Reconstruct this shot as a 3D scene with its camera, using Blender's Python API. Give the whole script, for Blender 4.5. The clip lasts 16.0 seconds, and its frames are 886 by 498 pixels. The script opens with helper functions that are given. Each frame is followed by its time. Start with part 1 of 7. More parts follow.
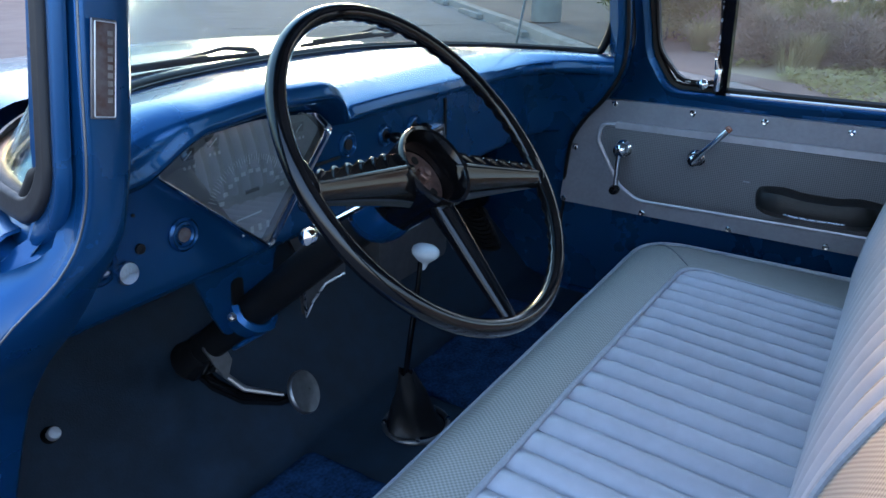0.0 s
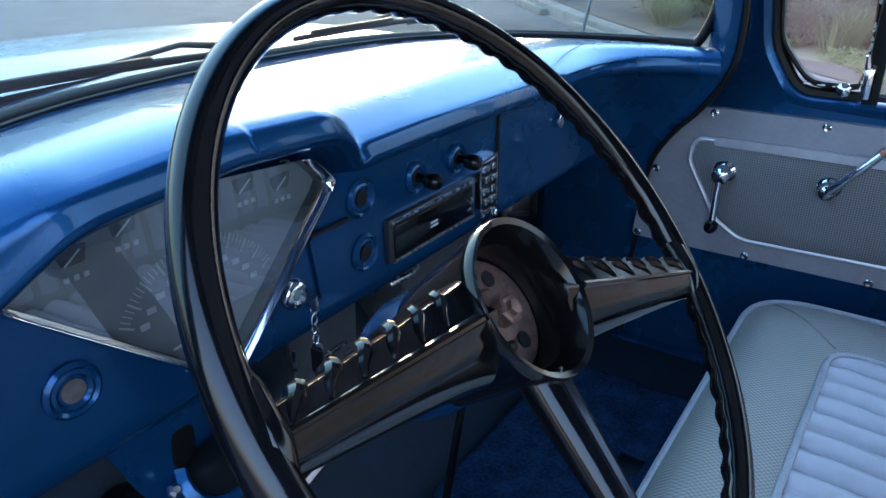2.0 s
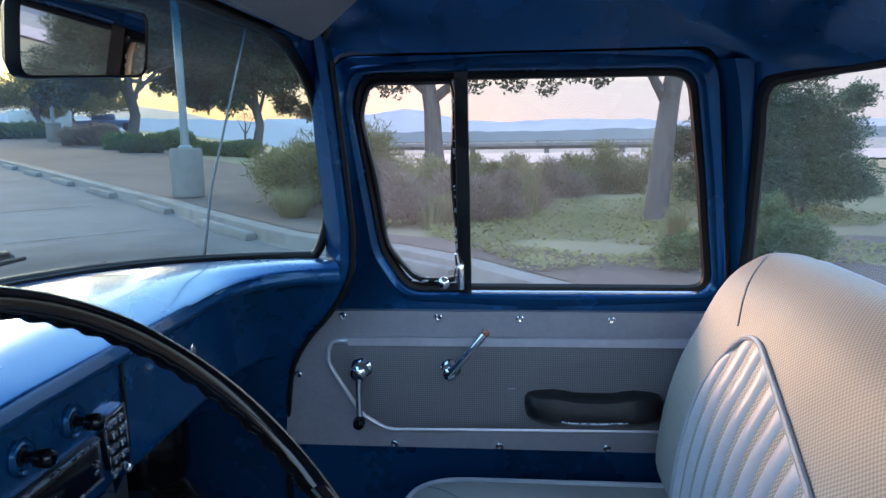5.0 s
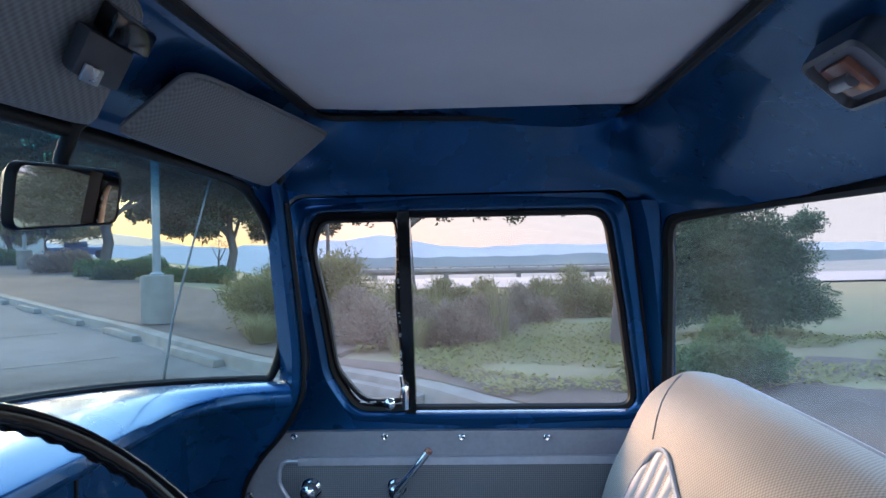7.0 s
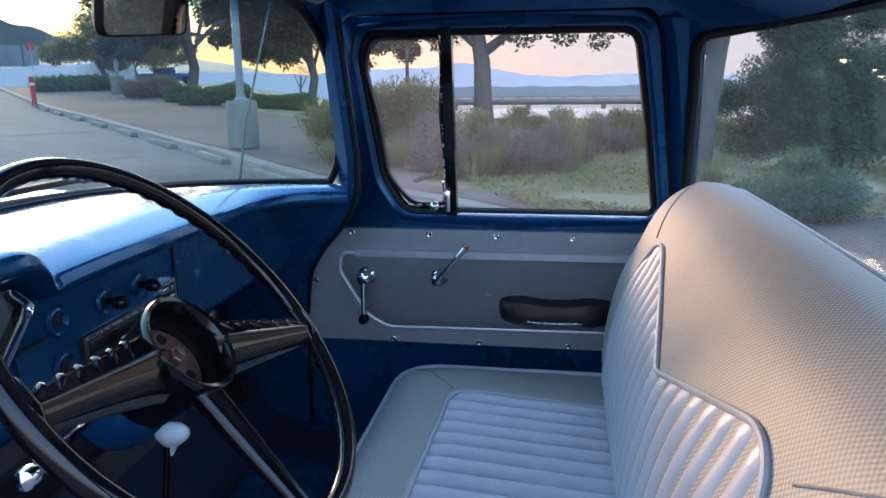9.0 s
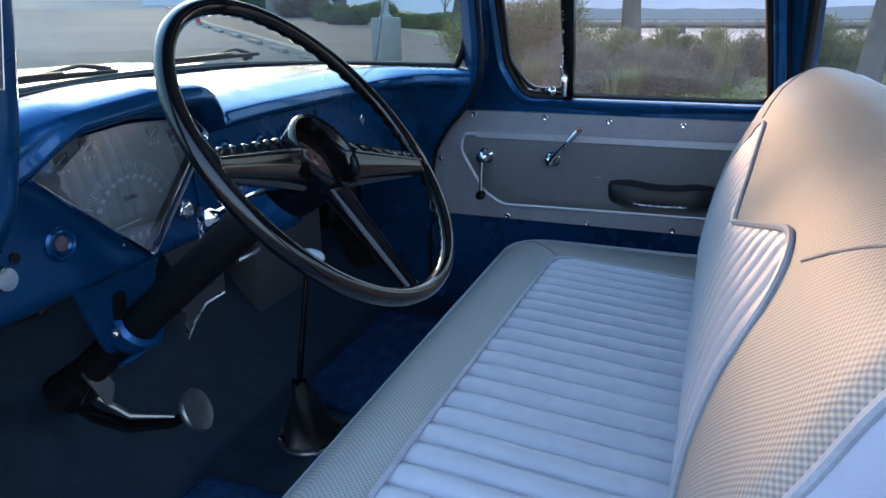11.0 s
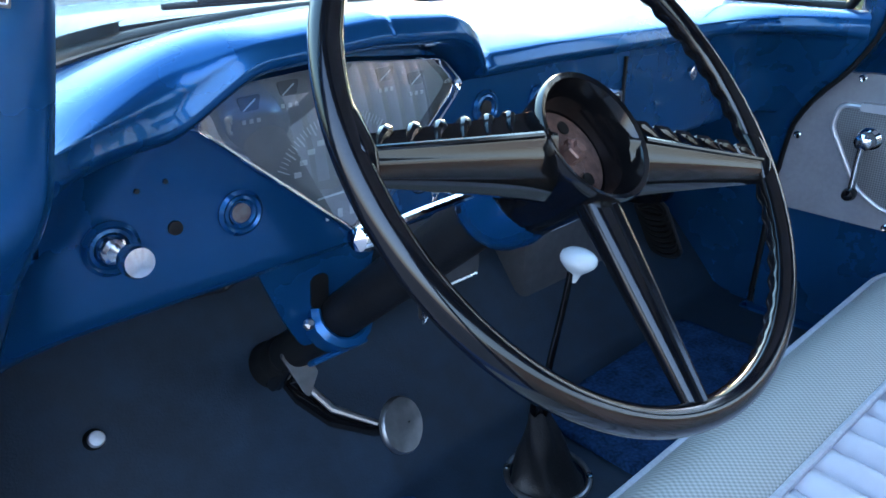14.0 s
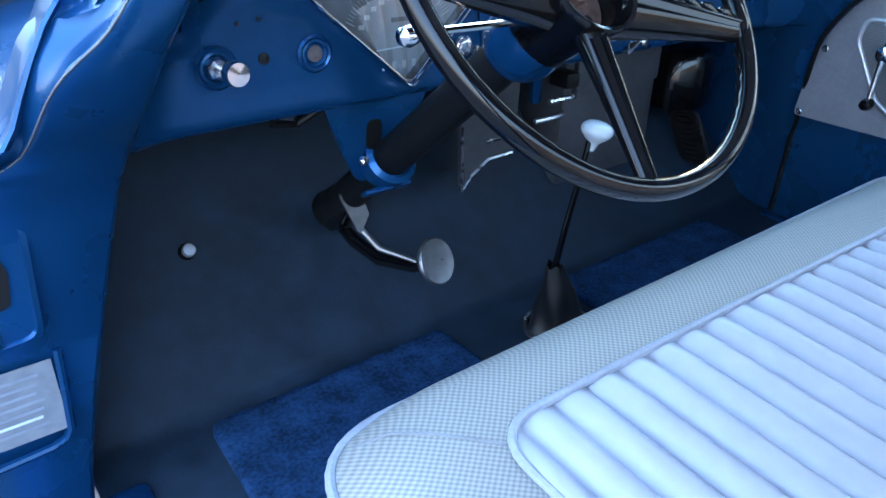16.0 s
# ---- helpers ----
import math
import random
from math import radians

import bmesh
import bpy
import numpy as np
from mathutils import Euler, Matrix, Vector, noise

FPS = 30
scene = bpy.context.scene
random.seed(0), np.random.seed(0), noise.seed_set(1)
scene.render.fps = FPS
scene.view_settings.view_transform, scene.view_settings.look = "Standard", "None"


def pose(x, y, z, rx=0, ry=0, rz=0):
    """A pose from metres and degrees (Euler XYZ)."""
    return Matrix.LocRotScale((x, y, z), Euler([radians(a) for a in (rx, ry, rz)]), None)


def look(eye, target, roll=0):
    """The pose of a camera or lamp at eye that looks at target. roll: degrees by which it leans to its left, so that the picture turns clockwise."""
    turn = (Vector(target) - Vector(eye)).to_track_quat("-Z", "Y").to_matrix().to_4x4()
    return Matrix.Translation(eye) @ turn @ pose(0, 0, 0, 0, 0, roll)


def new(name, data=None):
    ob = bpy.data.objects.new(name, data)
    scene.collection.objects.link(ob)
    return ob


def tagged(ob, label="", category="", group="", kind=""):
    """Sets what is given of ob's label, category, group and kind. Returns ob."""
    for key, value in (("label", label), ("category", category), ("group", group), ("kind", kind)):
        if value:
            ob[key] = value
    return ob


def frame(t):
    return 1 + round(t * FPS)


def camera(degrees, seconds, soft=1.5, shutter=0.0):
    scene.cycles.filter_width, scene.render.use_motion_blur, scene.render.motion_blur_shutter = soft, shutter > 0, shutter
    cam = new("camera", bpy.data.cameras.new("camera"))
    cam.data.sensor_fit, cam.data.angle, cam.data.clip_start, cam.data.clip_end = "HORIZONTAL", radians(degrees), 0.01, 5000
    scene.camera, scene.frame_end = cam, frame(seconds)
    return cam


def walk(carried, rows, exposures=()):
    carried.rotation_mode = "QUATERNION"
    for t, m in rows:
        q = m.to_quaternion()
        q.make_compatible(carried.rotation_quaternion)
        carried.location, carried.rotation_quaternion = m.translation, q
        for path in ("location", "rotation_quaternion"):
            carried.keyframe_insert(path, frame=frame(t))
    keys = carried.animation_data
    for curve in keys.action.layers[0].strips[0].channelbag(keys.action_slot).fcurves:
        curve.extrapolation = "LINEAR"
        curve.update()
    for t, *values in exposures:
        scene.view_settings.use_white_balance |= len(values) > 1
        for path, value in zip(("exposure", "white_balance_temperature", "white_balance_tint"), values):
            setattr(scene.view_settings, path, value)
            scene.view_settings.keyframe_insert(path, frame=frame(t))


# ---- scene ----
cam = camera(62.8, 16.0)
PATH = [
    (0, (-0.963, -0.728, 1.495), (0.594, 0.268, 0.73), 0.2),
    (0.5, (-0.88, -0.663, 1.482), (0.59, 0.441, 0.694), 0.9),
    (1, (-0.769, -0.602, 1.486), (0.586, 0.637, 0.693), 0.4),
    (1.5, (-0.686, -0.507, 1.457), (0.691, 0.698, 0.65), -0.6),
    (2, (-0.612, -0.434, 1.464), (0.909, 0.575, 0.644), -0.0),
    (2.5, (-0.546, -0.414, 1.471), (1.076, 0.459, 0.691), 0.3),
    (3, (-0.503, -0.416, 1.474), (1.216, 0.31, 0.753), 1.0),
    (3.5, (-0.504, -0.423, 1.485), (1.296, 0.161, 0.839), 0.9),
    (4, (-0.529, -0.442, 1.518), (1.35, -0.05, 0.957), 0.1),
    (4.5, (-0.549, -0.454, 1.544), (1.37, -0.191, 1.042), -0.6),
    (5, (-0.591, -0.446, 1.519), (1.37, -0.264, 1.171), -0.9),
    (7.5, (-0.734, -0.535, 1.535), (1.263, -0.425, 1.536), -1.0),
    (8, (-0.764, -0.555, 1.528), (1.226, -0.414, 1.393), -0.7),
    (8.5, (-0.828, -0.595, 1.529), (1.131, -0.333, 1.229), -0.9),
    (9, (-0.876, -0.62, 1.506), (1.042, -0.296, 1.042), -0.7),
    (11.5, (-1.048, -0.768, 1.414), (0.59, 0.115, 0.682), -0.8),
    (12, (-0.996, -0.818, 1.392), (0.415, 0.366, 0.613), -0.8),
    (12.5, (-0.929, -0.768, 1.368), (0.371, 0.507, 0.541), -0.3),
    (13, (-0.844, -0.667, 1.384), (0.436, 0.62, 0.544), 0.1),
    (13.5, (-0.753, -0.594, 1.388), (0.526, 0.705, 0.565), 0.3),
    (14, (-0.696, -0.573, 1.395), (0.55, 0.766, 0.587), -0.2),
    (14.5, (-0.706, -0.579, 1.392), (0.481, 0.811, 0.581), -0.4),
    (15, (-0.739, -0.605, 1.379), (0.398, 0.801, 0.526), -0.5),
    (15.5, (-0.791, -0.659, 1.366), (0.335, 0.727, 0.465), 0.1),
    (16, (-0.813, -0.755, 1.351), (0.277, 0.631, 0.408), 1.4),
]
EXPOSURE = 4.18
walk(cam, [(t, look(eye, target, roll)) for t, eye, target, roll in PATH],
     [(t, EXPOSURE + e, 6500, 24) for t, e in ((0.0, 0.1), (2.0, 0.45), (3.0, 0.38), (3.5, 0.15), (5.0, 0.1), (8.0, 0.2), (9.0, -0.03), (11.5, 0.05), (12.5, 0.50), (13.0, 0.80), (13.5, 1.0), (14.0, 1.12), (15.0, 1.22), (16.0, 1.2))])

# ---------------- world, sun, exposure ----------------
SUN_AZ, SUN_EL = 37.0, 4.5          # degrees from +x towards +y, degrees up
world = bpy.data.worlds.new("evening_sky")
scene.world = world
world.use_nodes = True
wn = world.node_tree
sky = wn.nodes.new("ShaderNodeTexSky")
sky.sky_type = 'NISHITA'
sky.sun_disc = False
sky.sun_elevation = radians(SUN_EL)
sky.sun_rotation = radians(90.0 - SUN_AZ)
sky.air_density, sky.dust_density, sky.ozone_density = 1.0, 0.7, 2.1
# evening haze: the sky pales to lilac-grey towards the horizon, least on the sun's side
def wmath(op, *ins):
    n = wn.nodes.new("ShaderNodeMath"); n.operation = op
    for k, v in enumerate(ins):
        if isinstance(v, (int, float)): n.inputs[k].default_value = v
        else: wn.links.new(v, n.inputs[k])
    return n.outputs[0]
wco = wn.nodes.new("ShaderNodeTexCoord")
wsep = wn.nodes.new("ShaderNodeSeparateXYZ")
wn.links.new(wco.outputs["Generated"], wsep.inputs[0])
low = wmath('POWER', wmath('SUBTRACT', 1.0, wmath('ABSOLUTE', wsep.outputs[2])), 2.2)
toward = wmath('MAXIMUM', wmath('ADD', wmath('MULTIPLY', wsep.outputs[0], math.cos(radians(SUN_AZ))), wmath('MULTIPLY', wsep.outputs[1], math.sin(radians(SUN_AZ)))), 0.0)
glow = wmath('MULTIPLY', wmath('POWER', toward, 10.0), wmath('POWER', low, 2.0))
warm = wn.nodes.new("ShaderNodeMixRGB")                # yellow higher up, orange along the horizon
wn.links.new(wmath('POWER', low, 8.0), warm.inputs[0])
warm.inputs[1].default_value, warm.inputs[2].default_value = (0.78, 0.56, 0.28, 1), (1.0, 0.43, 0.11, 1)
tone = wn.nodes.new("ShaderNodeMixRGB")
wn.links.new(glow, tone.inputs[0]); wn.links.new(warm.outputs[0], tone.inputs[2])
tone.inputs[1].default_value = (0.305, 0.298, 0.318, 1)
haze = wn.nodes.new("ShaderNodeMixRGB")
wn.links.new(wmath('MINIMUM', wmath('MULTIPLY', low, 1.10), 0.995), haze.inputs[0])
wn.links.new(sky.outputs[0], haze.inputs[1])
wn.links.new(tone.outputs[0], haze.inputs[2])
wn.links.new(haze.outputs[0], wn.nodes["Background"].inputs[0])
wn.nodes["Background"].inputs[1].default_value = 0.15
sun = new("sun", bpy.data.lights.new("sun", 'SUN'))
sun.data.energy, sun.data.angle, sun.data.color = 0.76, radians(28.0), (1.0, 0.63, 0.35)
sun_dir = Vector((math.cos(radians(SUN_AZ)) * math.cos(radians(SUN_EL)), math.sin(radians(SUN_AZ)) * math.cos(radians(SUN_EL)), math.sin(radians(SUN_EL))))
sun.matrix_world = look(sun_dir * 50, (0, 0, 0))

# ---------------- materials ----------------
def mat(name, base, rough=0.5, metal=0.0, vary=0.0, scale=40.0, bump=0.0, bump_scale=None, coat=0.0, colour2=None, spec=0.5, rough_vary=0.0, stretch=(1, 1, 1), random_vary=0.0, through_light=0.0):
    """A principled surface with grain at two scales."""
    m = bpy.data.materials.new(name)
    m.use_nodes = True
    nt = m.node_tree
    b = nt.nodes["Principled BSDF"]
    b.inputs["Base Color"].default_value = (*base, 1)
    b.inputs["Roughness"].default_value = rough
    b.inputs["Metallic"].default_value = metal
    b.inputs["Specular IOR Level"].default_value = spec
    b.inputs["Coat Weight"].default_value = coat
    b.inputs["Coat Roughness"].default_value = 0.04
    tc = nt.nodes.new("ShaderNodeTexCoord")
    mp = nt.nodes.new("ShaderNodeMapping")
    mp.inputs["Scale"].default_value = stretch
    nt.links.new(tc.outputs["Object"], mp.inputs[0])
    if vary or colour2:
        n1 = nt.nodes.new("ShaderNodeTexNoise")
        n1.inputs["Scale"].default_value, n1.inputs["Detail"].default_value = scale, 6.0
        n2 = nt.nodes.new("ShaderNodeTexNoise")
        n2.inputs["Scale"].default_value, n2.inputs["Detail"].default_value = scale * 0.13, 3.0
        mix = nt.nodes.new("ShaderNodeMath"); mix.operation = 'ADD'
        ramp = nt.nodes.new("ShaderNodeValToRGB")
        c2 = colour2 or tuple(min(1, c * (1 + vary)) for c in base)
        c1 = base if colour2 else tuple(c * (1 - vary) for c in base)
        ramp.color_ramp.elements[0].color, ramp.color_ramp.elements[1].color = (*c1, 1), (*c2, 1)
        ramp.color_ramp.elements[0].position, ramp.color_ramp.elements[1].position = 0.38, 0.62
        half = nt.nodes.new("ShaderNodeMath"); half.operation = 'MULTIPLY'; half.inputs[1].default_value = 0.5
        nt.links.new(mp.outputs[0], n1.inputs[0]); nt.links.new(mp.outputs[0], n2.inputs[0])
        nt.links.new(n1.outputs[0], mix.inputs[0]); nt.links.new(n2.outputs[0], mix.inputs[1])
        nt.links.new(mix.outputs[0], half.inputs[0])
        nt.links.new(half.outputs[0], ramp.inputs[0])
        nt.links.new(ramp.outputs[0], b.inputs["Base Color"])
        if random_vary:
            oi = nt.nodes.new("ShaderNodeObjectInfo")
            hs = nt.nodes.new("ShaderNodeHueSaturation")
            mr = nt.nodes.new("ShaderNodeMapRange")
            mr.inputs["To Min"].default_value, mr.inputs["To Max"].default_value = 1 - random_vary, 1 + random_vary
            nt.links.new(oi.outputs["Random"], mr.inputs[0]); nt.links.new(mr.outputs[0], hs.inputs["Value"])
            nt.links.new(ramp.outputs[0], hs.inputs["Color"]); nt.links.new(hs.outputs[0], b.inputs["Base Color"])
        if rough_vary:
            rr = nt.nodes.new("ShaderNodeMapRange")
            rr.inputs["From Min"].default_value, rr.inputs["From Max"].default_value = 0.35, 0.65
            rr.inputs["To Min"].default_value, rr.inputs["To Max"].default_value = max(0.02, rough - rough_vary), min(1, rough + rough_vary)
            nt.links.new(half.outputs[0], rr.inputs[0]); nt.links.new(rr.outputs[0], b.inputs["Roughness"])
    if bump:
        n3 = nt.nodes.new("ShaderNodeTexNoise")
        n3.inputs["Scale"].default_value, n3.inputs["Detail"].default_value = bump_scale or scale * 3, 4.0
        bp = nt.nodes.new("ShaderNodeBump")
        bp.inputs["Strength"].default_value, bp.inputs["Distance"].default_value = bump, 0.002
        nt.links.new(mp.outputs[0], n3.inputs[0]); nt.links.new(n3.outputs[0], bp.inputs["Height"]); nt.links.new(bp.outputs[0], b.inputs["Normal"])
    if through_light:                               # thin leaves let light pass
        tl = nt.nodes.new("ShaderNodeBsdfTranslucent"); ms = nt.nodes.new("ShaderNodeMixShader")
        ms.inputs[0].default_value = through_light
        src = b.inputs["Base Color"].links[0].from_socket
        nt.links.new(src, tl.inputs[0])
        nt.links.new(b.outputs[0], ms.inputs[1]); nt.links.new(tl.outputs[0], ms.inputs[2])
        nt.links.new(ms.outputs[0], nt.nodes["Material Output"].inputs[0])
    return m

def woven(name, base, dark, pitch, rough=0.55):
    """Basket-woven vinyl: a small diagonal check with raised threads."""
    m = bpy.data.materials.new(name)
    m.use_nodes = True
    nt = m.node_tree
    b = nt.nodes["Principled BSDF"]
    tc = nt.nodes.new("ShaderNodeTexCoord")
    prev = []
    sep = nt.nodes.new("ShaderNodeSeparateXYZ")
    nt.links.new(tc.outputs["UV"], sep.inputs[0])
    def op(kind, a, bb=None):
        n = nt.nodes.new("ShaderNodeMath"); n.operation = kind
        for k, v in enumerate((a, bb)):
            if v is None: continue
            if isinstance(v, (int, float)): n.inputs[k].default_value = v
            else: nt.links.new(v, n.inputs[k])
        return n.outputs[0]
    k = 2 * math.pi / pitch
    su = op('SINE', op('MULTIPLY', sep.outputs[0], k))
    sv = op('SINE', op('MULTIPLY', sep.outputs[1], k))
    h = op('ADD', op('MULTIPLY', op('MULTIPLY', su, sv), 0.5), 0.5)
    no = nt.nodes.new("ShaderNodeTexNoise"); no.inputs["Scale"].default_value = 6.0
    nt.links.new(tc.outputs["Object"], no.inputs[0])
    f = op('ADD', op('MULTIPLY', h, 0.8), op('MULTIPLY', no.outputs[0], 0.2))
    mix = nt.nodes.new("ShaderNodeMix"); mix.data_type = 'RGBA'
    nt.links.new(f, mix.inputs["Factor"])
    mix.inputs[6].default_value, mix.inputs[7].default_value = (*dark, 1), (*base, 1)
    nt.links.new(mix.outputs[2], b.inputs["Base Color"])
    b.inputs["Roughness"].default_value = rough
    bp = nt.nodes.new("ShaderNodeBump"); bp.inputs["Strength"].default_value, bp.inputs["Distance"].default_value = 0.6, 0.0008
    nt.links.new(h, bp.inputs["Height"]); nt.links.new(bp.outputs[0], b.inputs["Normal"])
    return m

def glass(name, tint=(0.93, 0.97, 0.96), band=None, sheen=0.03, film=0.0):
    """Clear car glass: a see-through pane with a faint sheen and a film of dust; band: heights between which a top tint sets in, and its colour."""
    m = bpy.data.materials.new(name)
    m.use_nodes = True
    nt = m.node_tree
    nt.nodes.remove(nt.nodes["Principled BSDF"])
    out = nt.nodes["Material Output"]
    tr = nt.nodes.new("ShaderNodeBsdfTransparent"); tr.inputs[0].default_value = (*tint, 1)
    gl = nt.nodes.new("ShaderNodeBsdfGlossy"); gl.inputs["Roughness"].default_value = 0.02
    lw = nt.nodes.new("ShaderNodeLayerWeight"); lw.inputs[0].default_value = 0.5
    pw = nt.nodes.new("ShaderNodeMath"); pw.operation = 'POWER'; pw.inputs[1].default_value = 5.0
    fr = nt.nodes.new("ShaderNodeMapRange"); fr.inputs["To Min"].default_value, fr.inputs["To Max"].default_value = sheen, 0.4
    mx = nt.nodes.new("ShaderNodeMixShader")
    nt.links.new(lw.outputs["Facing"], pw.inputs[0]); nt.links.new(pw.outputs[0], fr.inputs[0])
    through_shader = tr.outputs[0]
    if film:                                        # wiped streaks and dust that scatter the evening light
        dust = nt.nodes.new("ShaderNodeBsdfTranslucent"); dust.inputs[0].default_value = (0.86, 0.84, 0.82, 1)
        tcd = nt.nodes.new("ShaderNodeTexCoord"); mpd = nt.nodes.new("ShaderNodeMapping"); mpd.inputs["Scale"].default_value = (1.0, 1.0, 0.45)
        nd = nt.nodes.new("ShaderNodeTexNoise"); nd.inputs["Scale"].default_value, nd.inputs["Detail"].default_value = 7.0, 4.0
        rd = nt.nodes.new("ShaderNodeMapRange"); rd.inputs["From Min"].default_value, rd.inputs["From Max"].default_value = 0.3, 0.75
        rd.inputs["To Min"].default_value, rd.inputs["To Max"].default_value = film * 0.6, film * 1.6
        md = nt.nodes.new("ShaderNodeMixShader")
        nt.links.new(tcd.outputs["Object"], mpd.inputs[0]); nt.links.new(mpd.outputs[0], nd.inputs[0]); nt.links.new(nd.outputs[0], rd.inputs[0])
        nt.links.new(rd.outputs[0], md.inputs[0]); nt.links.new(tr.outputs[0], md.inputs[1]); nt.links.new(dust.outputs[0], md.inputs[2])
        through_shader = md.outputs[0]
    nt.links.new(fr.outputs[0], mx.inputs[0]); nt.links.new(through_shader, mx.inputs[1]); nt.links.new(gl.outputs[0], mx.inputs[2])
    nt.links.new(mx.outputs[0], out.inputs[0])
    if band:
        lo, hi, col = band
        tc = nt.nodes.new("ShaderNodeTexCoord"); sep = nt.nodes.new("ShaderNodeSeparateXYZ")
        mr = nt.nodes.new("ShaderNodeMapRange"); mr.inputs["From Min"].default_value, mr.inputs["From Max"].default_value = lo, hi
        mix = nt.nodes.new("ShaderNodeMix"); mix.data_type = 'RGBA'
        mix.inputs[6].default_value, mix.inputs[7].default_value = (*tint, 1), (*col, 1)
        nt.links.new(tc.outputs["Object"], sep.inputs[0]); nt.links.new(sep.outputs[2], mr.inputs[0])
        nt.links.new(mr.outputs[0], mix.inputs["Factor"]); nt.links.new(mix.outputs[2], tr.inputs[0])
    return m

BLUE = mat("blue_paint", (0.0015, 0.066, 0.187), 0.27, 0.55, vary=0.06, scale=9, coat=0.35, rough_vary=0.05, spec=0.25)
BLUE.node_tree.nodes["Principled BSDF"].inputs["Specular Tint"].default_value = (0.72, 0.96, 1.0, 1)
BLACK_GLOSS = mat("black_enamel", (0.0035, 0.0035, 0.004), 0.12, vary=0.3, scale=60, coat=0.1, rough_vary=0.04, spec=0.42)
RUBBER = mat("black_rubber", (0.005, 0.005, 0.0055), 0.5, spec=0.35, vary=0.3, scale=80, bump=0.15)
GASKET = mat("aged_gasket_rubber", (0.011, 0.0105, 0.012), 0.5, vary=0.25, scale=60, rough_vary=0.1, bump=0.05)
FLOOR_MAT = mat("floor_rubber", (0.0095, 0.0225, 0.039), 0.60, spec=0.3, vary=0.35, scale=25, bump=0.3, bump_scale=300, rough_vary=0.12)
CARPET = mat("blue_carpet", (0.010, 0.042, 0.105), 0.95, vary=0.5, scale=160, bump=1.0, bump_scale=600, spec=0.1)
CHROME = mat("chrome", (0.75, 0.77, 0.80), 0.09, 1.0, vary=0.08, scale=50, rough_vary=0.05)
DULL_CHROME = mat("worn_chrome", (0.55, 0.56, 0.58), 0.28, 1.0, vary=0.2, scale=90, rough_vary=0.12)
GREY_PAINT = mat("silver_grey_paint", (0.285, 0.295, 0.335), 0.42, 0.25, vary=0.08, scale=120, rough_vary=0.06, bump=0.03)
PLEAT = mat("pale_blue_vinyl", (0.47, 0.485, 0.535), 0.37, vary=0.06, scale=40, bump=0.12, bump_scale=500, rough_vary=0.05)
PIPING = mat("grey_piping", (0.38, 0.40, 0.44), 0.4, vary=0.1, scale=200, bump=0.1)
WOVEN = woven("grey_woven_vinyl", (0.46, 0.45, 0.405), (0.18, 0.176, 0.165), 0.0072)
WOVEN_DARK = woven("dark_woven_vinyl", (0.245, 0.25, 0.265), (0.055, 0.057, 0.065), 0.0060)
WOVEN_VISOR = woven("visor_vinyl", (0.30, 0.30, 0.30), (0.15, 0.15, 0.15), 0.008)
LILAC = mat("smooth_grey_vinyl", (0.45, 0.46, 0.55), 0.5, vary=0.06, scale=30, bump=0.1, bump_scale=700)
HEADLINER = mat("headliner_board", (0.78, 0.76, 0.79), 0.85, vary=0.05, scale=5, bump=0.1, bump_scale=500)
GAUGE = mat("gauge_face", (0.20, 0.21, 0.22), 0.5, vary=0.12, scale=30)
SMALL_DIAL = mat("small_dial_face", (0.085, 0.09, 0.095), 0.5, vary=0.2, scale=60)
GAUGE_MARK = mat("gauge_marks", (0.48, 0.50, 0.51), 0.5, vary=0.1, scale=90)
RED = mat("red_plastic", (0.5, 0.02, 0.015), 0.35, vary=0.1)
COPPER = mat("bare_coppery_steel", (0.30, 0.17, 0.14), 0.42, 0.6, vary=0.5, scale=120, bump=0.3, rough_vary=0.2, colour2=(0.16, 0.10, 0.09))
RADIO_FACE = mat("radio_face", (0.02, 0.022, 0.025), 0.3, vary=0.2, scale=80, coat=0.3)
KNOB_WHITE = mat("ivory_plastic", (0.62, 0.68, 0.72), 0.25, vary=0.05, coat=0.5)
LEATHER = mat("black_leather", (0.01, 0.01, 0.011), 0.42, vary=0.3, scale=90, bump=0.4, bump_scale=350)
STEEL_DARK = mat("worn_pedal_steel", (0.22, 0.22, 0.225), 0.36, 0.9, vary=0.2, scale=60, rough_vary=0.1)
MOULDING = mat("satin_moulding", (0.50, 0.51, 0.56), 0.36, 0.5, vary=0.08, scale=60, rough_vary=0.08)
STEEL = mat("brushed_steel", (0.42, 0.43, 0.44), 0.35, 1.0, vary=0.15, scale=120, rough_vary=0.1)
HEATER = mat("heater_box_grey", (0.055, 0.058, 0.065), 0.55, vary=0.2, scale=50, bump=0.1)
PLATE = mat("tarnished_plate", (0.085, 0.045, 0.04), 0.5, 0.3, scale=110, colour2=(0.17, 0.15, 0.15), rough_vary=0.15)
STICKER_TEXT = mat("faded_print", (0.22, 0.25, 0.30), 0.6, vary=0.2)
STICKER = mat("faded_sticker", (0.17, 0.19, 0.22), 0.5, scale=60, colour2=(0.25, 0.27, 0.30))
ALUMINIUM = mat("bright_aluminium", (0.72, 0.73, 0.75), 0.32, 0.55, vary=0.08, scale=90)
SEAM = mat("seam_thread", (0.24, 0.25, 0.26), 0.7, vary=0.15, scale=200)
WORN_PRINT = mat("worn_raised_marks", (0.24, 0.22, 0.21), 0.5, 0.3, vary=0.3, scale=200)
LENS = mat("amber_lens", (0.45, 0.16, 0.10), 0.2, vary=0.3, scale=50, coat=0.5)
